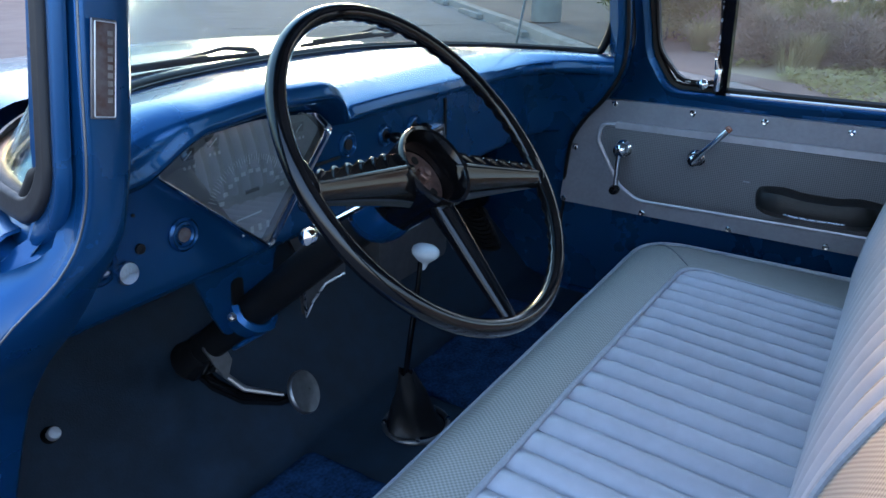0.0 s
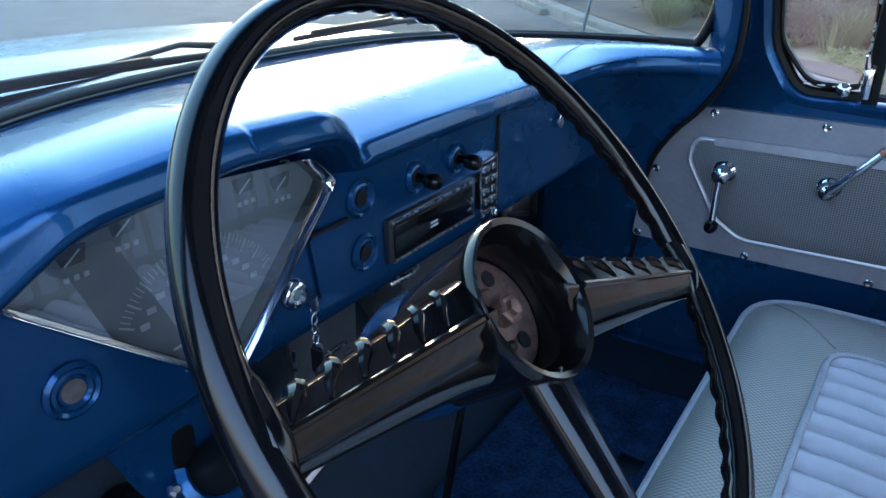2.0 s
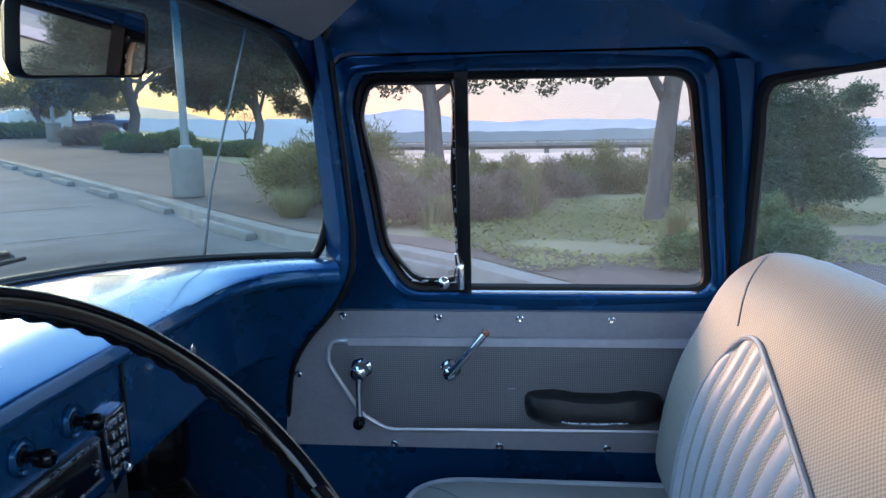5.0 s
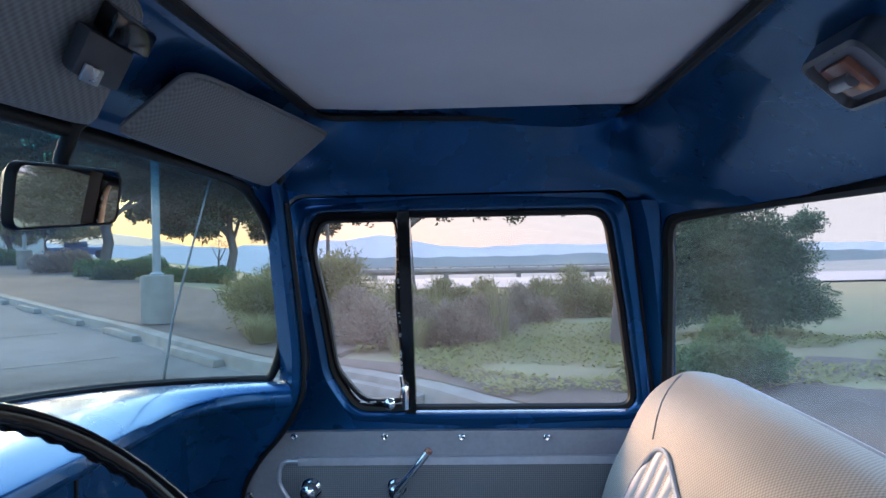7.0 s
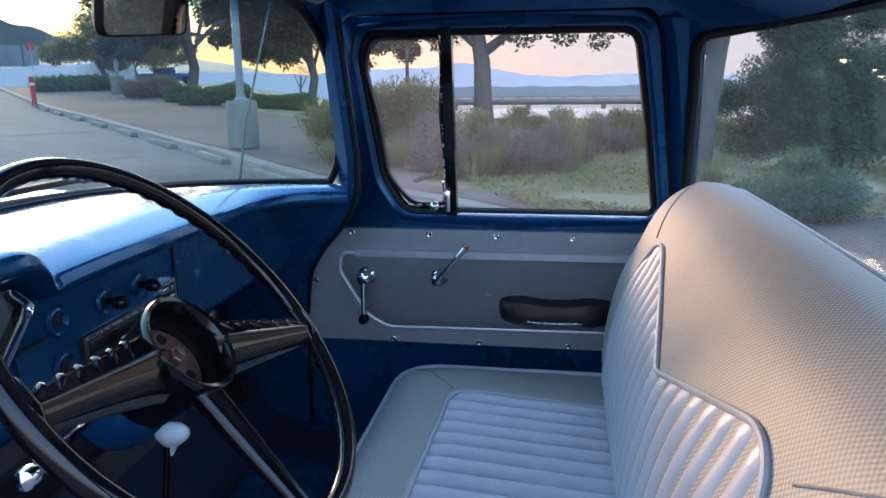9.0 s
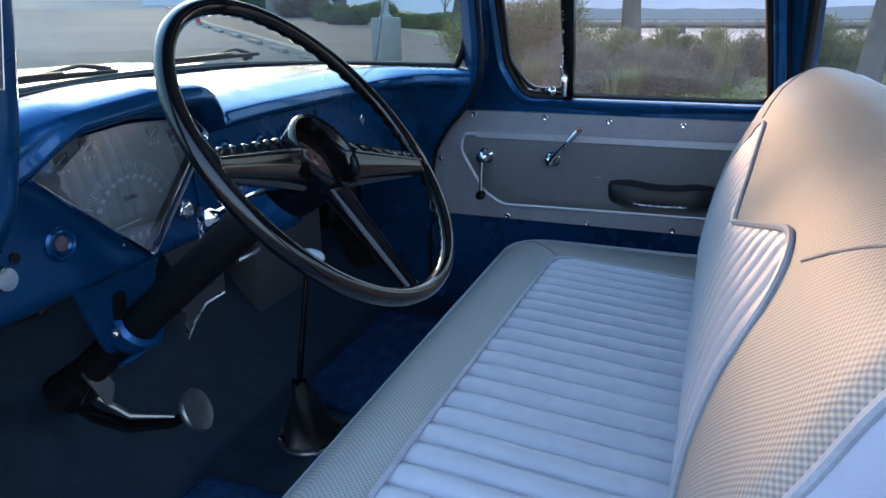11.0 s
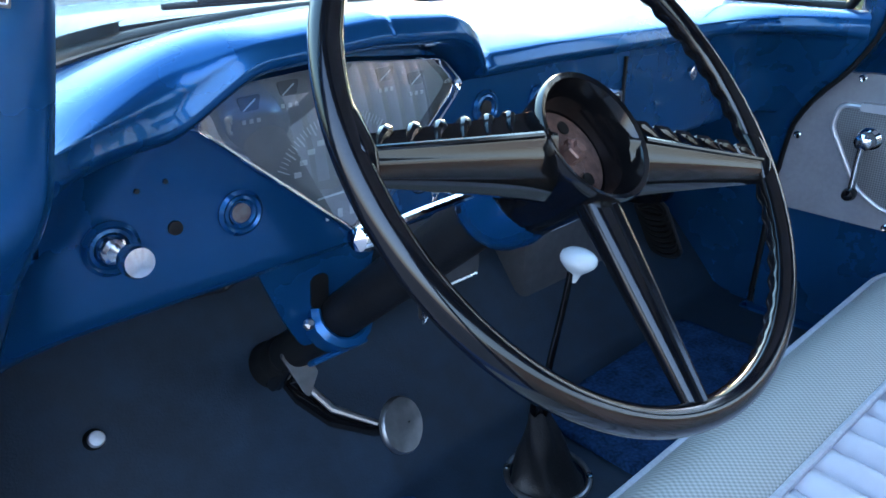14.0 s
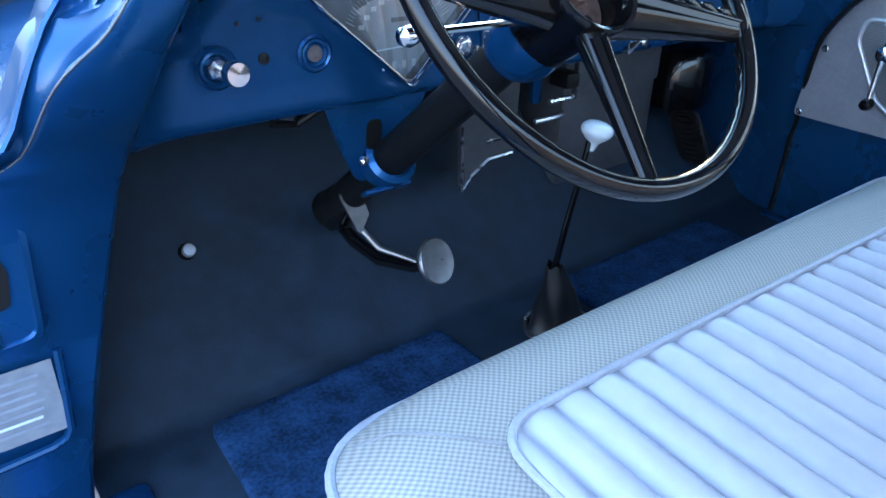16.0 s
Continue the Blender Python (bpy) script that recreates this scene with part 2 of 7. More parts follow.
ASPHALT = mat("worn_asphalt", (0.105, 0.108, 0.108), 0.95, spec=0.08, scale=1.6, colour2=(0.145, 0.146, 0.144), bump=0.5, bump_scale=60)
CONCRETE = mat("kerb_concrete", (0.21, 0.185, 0.165), 0.9, spec=0.1, vary=0.2, scale=4, bump=0.5, bump_scale=40)
LINE = mat("road_paint", (0.10, 0.103, 0.105), 0.9, spec=0.1, scale=6, colour2=(0.175, 0.175, 0.17))
DIRT = mat("bare_dirt", (0.135, 0.098, 0.082), 0.95, spec=0.05, scale=1.2, colour2=(0.18, 0.130, 0.105), bump=0.8, bump_scale=14)
GRASSY = mat("grassy_ground", (0.25, 0.18, 0.12), 0.95, spec=0.05, scale=0.9, colour2=(0.25, 0.215, 0.12), bump=0.8, bump_scale=20)
FAR_LAND = mat("far_scrub", (0.15, 0.145, 0.135), 1.0, scale=0.02, colour2=(0.19, 0.175, 0.16))
RIVERBED = mat("pale_sand", (0.34, 0.265, 0.25), 0.95, vary=0.1, scale=0.1)
# distance haze is put into this pale lilac colour
HILLS = mat("haze_painted_hills", (0.46, 0.38, 0.38), 1.0, vary=0.12, scale=0.01)
HILL_NEAR = mat("scrub_hill", (0.045, 0.048, 0.042), 1.0, scale=0.03, colour2=(0.075, 0.072, 0.06))
BLOCK = mat("old_concrete", (0.17, 0.165, 0.155), 0.9, vary=0.25, scale=5, bump=0.5, bump_scale=40)
BARK = mat("bark", (0.070, 0.060, 0.056), 0.95, spec=0.1, scale=12, colour2=(0.13, 0.112, 0.10), bump=1.0, bump_scale=30, stretch=(1, 1, 0.25))
LEAF = mat("olive_leaves", (0.16, 0.145, 0.065), 0.8, spec=0.15, scale=1.5, colour2=(0.22, 0.20, 0.09), through_light=0.45)
LEAF_DARK = mat("dark_leaves", (0.030, 0.048, 0.026), 0.7, spec=0.25, scale=1.5, colour2=(0.055, 0.075, 0.042), through_light=0.22)
LEAF_SHRUB = mat("grey_green_leaves", (0.068, 0.105, 0.055), 0.6, scale=1.5, colour2=(0.115, 0.15, 0.082), through_light=0.45)
LEAF_BRIGHT = mat("bright_leaves", (0.058, 0.125, 0.034), 0.6, scale=2, colour2=(0.12, 0.17, 0.07), through_light=0.4)
WEEDS = mat("pale_weeds", (0.25, 0.235, 0.09), 0.8, spec=0.1, scale=2, colour2=(0.30, 0.265, 0.12), through_light=0.4)
STRAW = mat("dry_grass", (0.32, 0.26, 0.13), 0.9, spec=0.1, scale=3, colour2=(0.20, 0.20, 0.10), through_light=0.4)
SCRUB = mat("grey_scrub", (0.25, 0.175, 0.145), 0.95, spec=0.05, scale=2, colour2=(0.28, 0.22, 0.16), through_light=0.4)
POLE_PAINT = mat("pole_grey", (0.24, 0.25, 0.26), 0.5, 0.3, vary=0.1)
CAR_BLUE = mat("far_car_blue", (0.02, 0.06, 0.16), 0.3, vary=0.1, coat=0.5)
CAR_WHITE = mat("far_car_white", (0.6, 0.6, 0.6), 0.4, vary=0.05)
FENCE_M = mat("far_fence", (0.16, 0.17, 0.19), 0.8, vary=0.15, scale=0.6)
GLASS = glass("side_glass", film=0.015)
VENT_GLASS = glass("smudged_vent_glass", film=0.035)
SCREEN_GLASS = glass("windscreen_glass", (0.78, 0.92, 0.90), (1.60, 1.648, (0.008, 0.34, 0.46)), film=0.006)
CLEAR = glass("gauge_glass", (0.84, 0.86, 0.87), sheen=0.26)
MIRROR = mat("mirror_silver", (0.8, 0.82, 0.82), 0.02, 1.0)

# ---------------- mesh helpers ----------------
XC = 0.05                              # middle of the cab

def mesh_ob(name, bm, material, smooth=True, angle=40):
    bmesh.ops.recalc_face_normals(bm, faces=bm.faces)
    me = bpy.data.meshes.new(name)
    bm.to_mesh(me); bm.free()
    if material: me.materials.append(material)
    if smooth:
        me.shade_smooth()
        me.set_sharp_from_angle(angle=radians(angle))
    return new(name, me)

def part(name, bm, material, parent, label="", smooth=True, angle=40):
    ob = mesh_ob(name, bm, material, smooth, angle)
    ob.parent = parent
    if parent is not None:
        ob.matrix_parent_inverse = parent.matrix_basis.inverted()
    return tagged(ob, label=label)

def thing(name, at, label, category, group="", kind=""):
    e = new(name)
    e.empty_display_size = 0.05
    e.matrix_world = pose(*at)
    return tagged(e, label, category, group, kind)

def structure(name, bm, material, label, category="", smooth=True, angle=40):
    return tagged(mesh_ob(name, bm, material, smooth, angle), label, category or name.split("_")[0], kind="structure")

def add_box(bm, c, s, bevel=0.0, rot=None, segs=2):
    r = bmesh.ops.create_cube(bm, size=1.0)
    vs = r["verts"]
    bmesh.ops.scale(bm, vec=s, verts=vs)
    if bevel:
        es = list({e for v in vs for e in v.link_edges})
        rb = bmesh.ops.bevel(bm, geom=es, offset=bevel, segments=segs, affect='EDGES', profile=0.5)
        vs = list({v for f in rb["faces"] for v in f.verts} | {v for v in vs if v.is_valid})
        seen, todo = set(vs), list(vs)
        while todo:
            v = todo.pop()
            for e in v.link_edges:
                o = e.other_vert(v)
                if o not in seen: seen.add(o); todo.append(o)
        vs = list(seen)
    m = Matrix.Translation(c) @ (rot.to_4x4() if rot else Matrix.Identity(4))
    bmesh.ops.transform(bm, matrix=m, verts=vs)
    return bm

def box(c, s, bevel=0.0, rot=None, segs=2):
    return add_box(bmesh.new(), c, s, bevel, rot, segs)

def frames_along(pts, up=None):
    pts = [Vector(p) for p in pts]
    out, ref = [], None
    for i, p in enumerate(pts):
        t = (pts[min(i + 1, len(pts) - 1)] - pts[max(i - 1, 0)]).normalized()
        if ref is None:
            ref = Vector(up) if up else (Vector((0, 0, 1)) if abs(t.z) < 0.9 else Vector((0, 1, 0)))
        n = (ref - t * ref.dot(t)).normalized()
        ref = n
        out.append((p, n, t.cross(n)))
    return out

def add_tube(bm, pts, radius, seg=10, closed=False, flat=1.0, cap=True, up=None):
    """A tube through points; radius: one, or one a point; flat: width along the second axis."""
    rad = radius if hasattr(radius, "__len__") else [radius] * len(pts)
    if closed:
        ext = [pts[-1], *pts, pts[0]]
        fr = frames_along(ext, up)[1:-1]
    else:
        fr = frames_along(pts, up)
    rings = []
    for (p, n, b), r in zip(fr, rad):
        rings.append([bm.verts.new(p + n * (r * math.cos(a)) + b * (r * flat * math.sin(a))) for a in (2 * math.pi * k / seg for k in range(seg))])
    pairs = list(zip(rings, rings[1:])) + ([(rings[-1], rings[0])] if closed else [])
    for a, b in pairs:
        for k in range(seg):
            bm.faces.new((a[k], a[(k + 1) % seg], b[(k + 1) % seg], b[k]))
    if cap and not closed:
        bm.faces.new(rings[0][::-1]); bm.faces.new(rings[-1])
    return bm

def tube(pts, radius, seg=10, closed=False, flat=1.0, up=None):
    return add_tube(bmesh.new(), pts, radius, seg, closed, flat, True, up)

def add_lathe(bm, profile, origin, axis, seg=24):
    """profile: (radius, distance along the axis)."""
    axis = Vector(axis).normalized()
    n = axis.orthogonal().normalized(); b = axis.cross(n)
    rings = []
    for r, d in profile:
        c = Vector(origin) + axis * d
        rings.append([bm.verts.new(c + (n * math.cos(a) + b * math.sin(a)) * max(r, 1e-4)) for a in (2 * math.pi * k / seg for k in range(seg))])
    for a, c in zip(rings, rings[1:]):
        for k in range(seg):
            bm.faces.new((a[k], a[(k + 1) % seg], c[(k + 1) % seg], c[k]))
    bm.faces.new(rings[0][::-1]); bm.faces.new(rings[-1])
    return bm

def lathe(profile, origin, axis, seg=24):
    return add_lathe(bmesh.new(), profile, origin, axis, seg)

def add_grid(bm, rows, close_u=False, uv=False):
    """Faces over rows of points; uv: unwraps by metres along and across."""
    vs = [[bm.verts.new(p) for p in row] for row in rows]
    lay = bm.loops.layers.uv.verify() if uv else None
    us, wv = [], []
    if uv:
        for row in rows:
            acc = [0.0]
            for p, q in zip(row, row[1:]): acc.append(acc[-1] + (Vector(q) - Vector(p)).length)
            us.append(acc)
        mid = len(rows[0]) // 2
        acc = [0.0]
        for p, q in zip(rows, rows[1:]): acc.append(acc[-1] + (Vector(q[mid]) - Vector(p[mid])).length)
        wv = acc
    n = len(rows[0])
    for i in range(len(rows) - 1):
        for j in range(n if close_u else n - 1):
            k = (j + 1) % n
            f = bm.faces.new((vs[i][j], vs[i][k], vs[i + 1][k], vs[i + 1][j]))
            if uv:
                for loop, (a, c) in zip(f.loops, ((i, j), (i, k), (i + 1, k), (i + 1, j))):
                    loop[lay].uv = (us[a][c], wv[a])
    return vs

def grid(rows, close_u=False, uv=False):
    bm = bmesh.new(); add_grid(bm, rows, close_u, uv); return bm

def thicken(ob, t, offset=-1.0):
    md = ob.modifiers.new("thickness", 'SOLIDIFY'); md.thickness, md.offset = t, offset
    return ob

def lerp(a, b, t): return a + (b - a) * t

def curve_at(pts, t):
    """A smooth reading (monotone cubic) of pts = ((t, v), ...)."""
    if t <= pts[0][0]: return pts[0][1]
    if t >= pts[-1][0]: return pts[-1][1]
    for i in range(len(pts) - 1):
        (t0, v0), (t1, v1) = pts[i], pts[i + 1]
        if t <= t1:
            d = (v1 - v0) / (t1 - t0)
            def slope(k):
                if k <= 0 or k >= len(pts) - 1: return d
                a = (pts[k][1] - pts[k - 1][1]) / (pts[k][0] - pts[k - 1][0]); b = (pts[k + 1][1] - pts[k][1]) / (pts[k + 1][0] - pts[k][0])
                return 0.0 if a * b <= 0 else 2 * a * b / (a + b)
            s = (t - t0) / (t1 - t0); h = t1 - t0
            m0, m1 = slope(i) * h, slope(i + 1) * h
            return (2 * s**3 - 3 * s**2 + 1) * v0 + (s**3 - 2 * s**2 + s) * m0 + (-2 * s**3 + 3 * s**2) * v1 + (s**3 - s**2) * m1

def rounded(poly, radius, seg=5):
    """A closed outline of 2D corners (a, b[, r]) with rounded corners."""
    out = []
    n = len(poly)
    for i in range(n):
        p, q, r = (Vector(poly[(i + k) % n][:2]) for k in (-1, 0, 1))
        rad = poly[i][2] if len(poly[i]) > 2 else radius
        a, b = (p - q), (r - q)
        la, lb = a.length, b.length
        a.normalize(); b.normalize()
        ang = a.angle(b)
        cut = min(rad / max(math.tan(ang / 2), 1e-3), la * 0.45, lb * 0.45)
        s, e = q + a * cut, q + b * cut
        for k in range(seg + 1):
            u = k / seg
            out.append(tuple(s * (1 - u)**2 + q * (2 * u * (1 - u)) + e * u**2))
    return out

def resample(loop, n, start=None):
    """n points evenly along a closed 2D outline; start: the point nearest to this one comes first."""
    pts = [Vector(p) for p in loop]
    if start is not None:
        k = min(range(len(pts)), key=lambda i: (pts[i] - Vector(start)).length)
        pts = pts[k:] + pts[:k]
    pts.append(pts[0])
    acc = [0.0]
    for p, q in zip(pts, pts[1:]): acc.append(acc[-1] + (q - p).length)
    out, j = [], 0
    for i in range(n):
        d = acc[-1] * i / n
        while acc[j + 1] < d: j += 1
        out.append(tuple(pts[j].lerp(pts[j + 1], (d - acc[j]) / max(acc[j + 1] - acc[j], 1e-9))))
    return out

def ray_loop(loop, centre, n):
    """The outline read by angle round a centre, so that two outlines match point by point."""
    c = Vector(centre)
    pts = [Vector(p) - c for p in loop]
    out = []
    for i in range(n):
        a = 2 * math.pi * i / n
        d = Vector((math.cos(a), math.sin(a)))
        best = 0.0
        for p, q in zip(pts, pts[1:] + pts[:1]):
            e = q - p
            den = d.x * e.y - d.y * e.x
            if abs(den) < 1e-12: continue
            s = (p.x * e.y - p.y * e.x) / den
            w = (p.x * d.y - p.y * d.x) / den
            if s > 0 and -1e-6 <= w <= 1 + 1e-6: best = max(best, s)
        out.append(tuple(c + d * best))
    return out

def prism(outline, to3, depth_vec):
    """A solid from a 2D outline: to3 maps (a, b) to a point, depth_vec is its thickness."""
    bm = bmesh.new()
    d = Vector(depth_vec)
    a = [bm.verts.new(to3(*p)) for p in outline]
    b = [bm.verts.new(Vector(to3(*p)) + d) for p in outline]
    bm.faces.new(a); bm.faces.new(b[::-1])
    n = len(a)
    for i in range(n): bm.faces.new((a[i], b[i], b[(i + 1) % n], a[(i + 1) % n]))
    return bm

def bar_between(bm, p, q, w, h, up=(0, 0, 1)):
    p, q = Vector(p), Vector(q)
    t = (q - p).normalized(); n = (Vector(up) - t * Vector(up).dot(t)).normalized(); b = t.cross(n)
    rot = Matrix((t, b, n)).transposed()
    return add_box(bm, (p + q) / 2, ((q - p).length, w, h), 0, rot)

# ---------------- the cab shell ----------------
Z_FLOOR = 0.61
def mx(x): return 2 * XC - x            # mirrored across the cab

SCREEN_DX = 0.020                      # the glass sits a little to the passenger's side
BASE_Y = ((0.0, 0.345), (0.25, 0.332), (0.43, 0.284), (0.55, 0.218), (0.63, 0.135), (0.68, 0.052), (0.705, -0.03), (0.715, -0.10))
def screen_base(u):
    """Foot of the windscreen at u metres from the cab's middle."""
    return curve_at(BASE_Y, u), 1.295 - 0.033 * (u / 0.715) ** 2

def screen_point(s, v):
    """Windscreen surface: s from -1 to 1 across, v from 0 (foot) to 1 (top)."""
    a = abs(s)
    th = a ** 0.9
    u = 0.715 * math.sin(th * math.pi / 2) ** 0.92 if a < 1 else 0.715
    y, z = screen_base(u)
    foot = Vector((math.copysign(u, s), y, z))
    top = Vector((0.60 * s, -0.07 - 0.035 * a ** 2, 1.668 - 0.022 * a ** 2))
    p = foot.lerp(top, v)
    bow = 4 * v * (1 - v) * 0.012
    p += Vector((math.copysign(bow * a, s), bow * (1 - a), 0))
    return p + Vector((XC + SCREEN_DX, 0, 0))

# windscreen: glass, rubber seal
def corner_point(sg, k, out=0.0):
    """Rounded upper corner of the screen opening: k from 0 (top edge) to 1 (side edge)."""
    c, s = math.cos(k * math.pi / 2) ** 0.8 if k < 1 else 0.0, math.sin(k * math.pi / 2) ** 0.8
    if out:
        m = max(c, s); c, s = lerp(c, c / m, out), lerp(s, s / m, out)
    return screen_point(sg * (0.70 + 0.30 * s), 0.50 + 0.50 * c)
def base_u(y): return curve_at(sorted((b, a) for a, b in BASE_Y), y)
def side_point(p, out):
    """A point of the screen's outer end on the driver's side, from its y and z, lifted off by out."""
    u = base_u(p.y)
    n = Vector((base_u(p.y + 0.01) - base_u(p.y - 0.01), -0.02, 0)); n = Vector((n.y, -n.x, 0)).normalized()
    return Vector((XC + SCREEN_DX - u - 0.004 + (p.z - 1.262) * 0.165, p.y, p.z)) + n * out
def windscreen():
    S = [k / 40 for k in range(-40, 41)]
    rows = [[screen_point(s, v) for s in S] for v in (0.0, 0.25, 0.5, 0.75, 1.0)]
    w = tagged(new("window_1"), "curved wraparound windscreen with a turquoise tint band", "windscreen", kind="structure")
    g = part("pane", grid(rows), SCREEN_GLASS, w, "clear curved glass tinted turquoise along the top")
    thicken(g, 0.004); g.visible_shadow = False
    loop = [screen_point(s, 0) for s in S] + [screen_point(1, v) for v in (0.2, 0.4)]
    loop += [corner_point(1, k / 12) for k in range(12, -1, -1)] + [screen_point(s, 1.0) for s in reversed(S) if abs(s) < 0.68]
    loop += [corner_point(-1, k / 12) for k in range(13)] + [screen_point(-1, v) for v in (0.4, 0.2)]
    ends = [screen_point(1, 0), screen_point(-1, 0)]
    path = [p for p in loop if min((p - e).length for e in ends) > (0.016 if p.x > 0 else 0.032)]
    for _ in range(2):                              # round the corners off
        path = [q for a_, b_ in zip(path, path[1:] + path[:1]) for q in (a_.lerp(b_, 0.25), a_.lerp(b_, 0.75))]
    for p in path:                                  # on the driver's side it lies further out
        k = min(1, max(0, (-0.52 - p.x) / 0.10))
        p.y -= 0.014 * k
        p.x += 0.006 * k
        if p.z < 1.30: p.z += 0.012 * k
    part("rubber_seal", tube(path, [lerp(0.0115, 0.0095, min(1, max(0, (p.x + 0.5) / 0.4))) for p in path], 10, True), RUBBER, w, "black rubber windscreen seal")
    # broad outer gasket and painted reveal round the screen's end on the driver's side
    line = [(Vector((0, -0.1125, z)), Vector((0, -1, 0))) for z in [lerp(1.63, 1.332, k / 14) for k in range(15)]]
    line += [(Vector((0, -0.0625 - 0.05 * math.cos(a), 1.3265 - 0.05 * math.sin(a))), Vector((0, -math.cos(a), -math.sin(a)))) for a in [math.pi / 2 * k / 14 for k in range(15)]]
    line += [(Vector((0, y, screen_base(base_u(y))[1] + 0.0142)), Vector((0, 0, -1))) for y in [lerp(-0.056, 0.27, k / 24) for k in range(25)]]
    def band(profile, pts, reveal=0):
        rows_ = []
        for c, o in pts:
            down = max(0, -o.z)
            sink = min(1, max(0, (c.y + 0.04) / 0.06)) * reveal * 0.014           # the reveal runs out into the cowl
            rows_.append([side_point(c + o * w_ * (1 + 0.35 * down), n_ - sink) for w_, n_ in profile])
        return grid(rows_)
    part("outer_gasket", band(((-0.0065, -0.002), (-0.0065, 0.002), (-0.0055, 0.0038), (-0.004, 0.0044), (0.001, 0.0038), (0.005, 0.0048), (0.009, 0.0046), (0.0115, 0.001), (0.0118, -0.006)), line), GASKET, w, "broad grey-black outer rubber gasket", angle=60)
    part("screen_reveal", band(((0.0114, -0.004), (0.0130, 0.0002), (0.017, 0.0022), (0.022, 0.0048), (0.0260, 0.0056), (0.0295, 0.0040), (0.0315, -0.006)), line[:44], 1), BLUE, w, "blue painted reveal round the screen's lower corner", angle=80)
windscreen()
for sg in (-1, 1):
    rows = []
    for k in range(17):
        a_, b_ = corner_point(sg, k / 16), corner_point(sg, k / 16, 1.0)
        d = (b_ - a_); d = d.normalized() if d.length > 0.001 else Vector((0, 0, 0))
        rows.append([a_ + Vector((0, 0.008, 0)), a_ + d * 0.004 + Vector((0, -0.008, 0)), a_.lerp(b_, 0.5) + Vector((-sg * 0.004, -0.016, 0)), b_ + d * 0.012 + Vector((-sg * 0.008, -0.016, 0))])
    structure("windscreen_surround", grid(rows), BLUE, "blue painted metal at the windscreen's rounded upper corner", "window surround")

# front and rear door posts: sections (z, inner x, outer x, rear y, front y, front inner x)
POST = ((0.55, 0.855, 0.99, 0.020, 0.38, 0.83), (0.667, 0.838, 0.99, 0.020, 0.38, 0.83), (0.87, 0.790, 0.98, 0.012, 0.38, 0.79), (1.03, 0.752, 0.95, -0.012, 0.36, 0.765),
        (1.10, 0.738, 0.92, -0.050, 0.30, 0.765), (1.15, 0.728, 0.88, -0.095, 0.16, 0.765), (1.20, 0.716, 0.845, -0.130, 0.00, 0.768), (1.25, 0.702, 0.79, -0.153, -0.085, 0.768),
        (1.29, 0.694, 0.756, -0.158, -0.090, 0.758), (1.33, 0.686, 0.746, -0.160, -0.092, 0.745), (1.40, 0.672, 0.734, -0.158, -0.094, 0.722), (1.50, 0.655, 0.714, -0.153, -0.096, 0.688), (1.60, 0.640, 0.700, -0.147, -0.100, 0.654), (1.67, 0.628, 0.690, -0.140, -0.100, 0.632))
# driver's side, seen from outside with its door open: (z, flange edge x, jamb outer x), mirrored
JAMB = ((0.55, 0.965, 1.02), (0.87, 0.955, 1.01), (1.03, 0.935, 1.0), (1.080, 0.905, 0.97), (1.096, 0.872, 0.945), (1.104, 0.850, 0.915), (1.115, 0.838, 0.886), (1.128, 0.832, 0.860), (1.145, 0.826, 0.848), (1.176, 0.814, 0.834),
        (1.198, 0.799, 0.824), (1.216, 0.779, 0.814), (1.232, 0.764, 0.796), (1.246, 0.755, 0.762), (1.258, 0.747, 0.753), (1.295, 0.734, 0.740), (1.324, 0.729, 0.737), (1.41, 0.716, 0.722), (1.50, 0.700, 0.706), (1.60, 0.684, 0.689), (1.67, 0.672, 0.676))
def post_at(z, k): return curve_at([(p[0], p[k]) for p in POST], z)
def jamb_at(z, k): return curve_at([(p[0], p[k]) for p in JAMB], z)
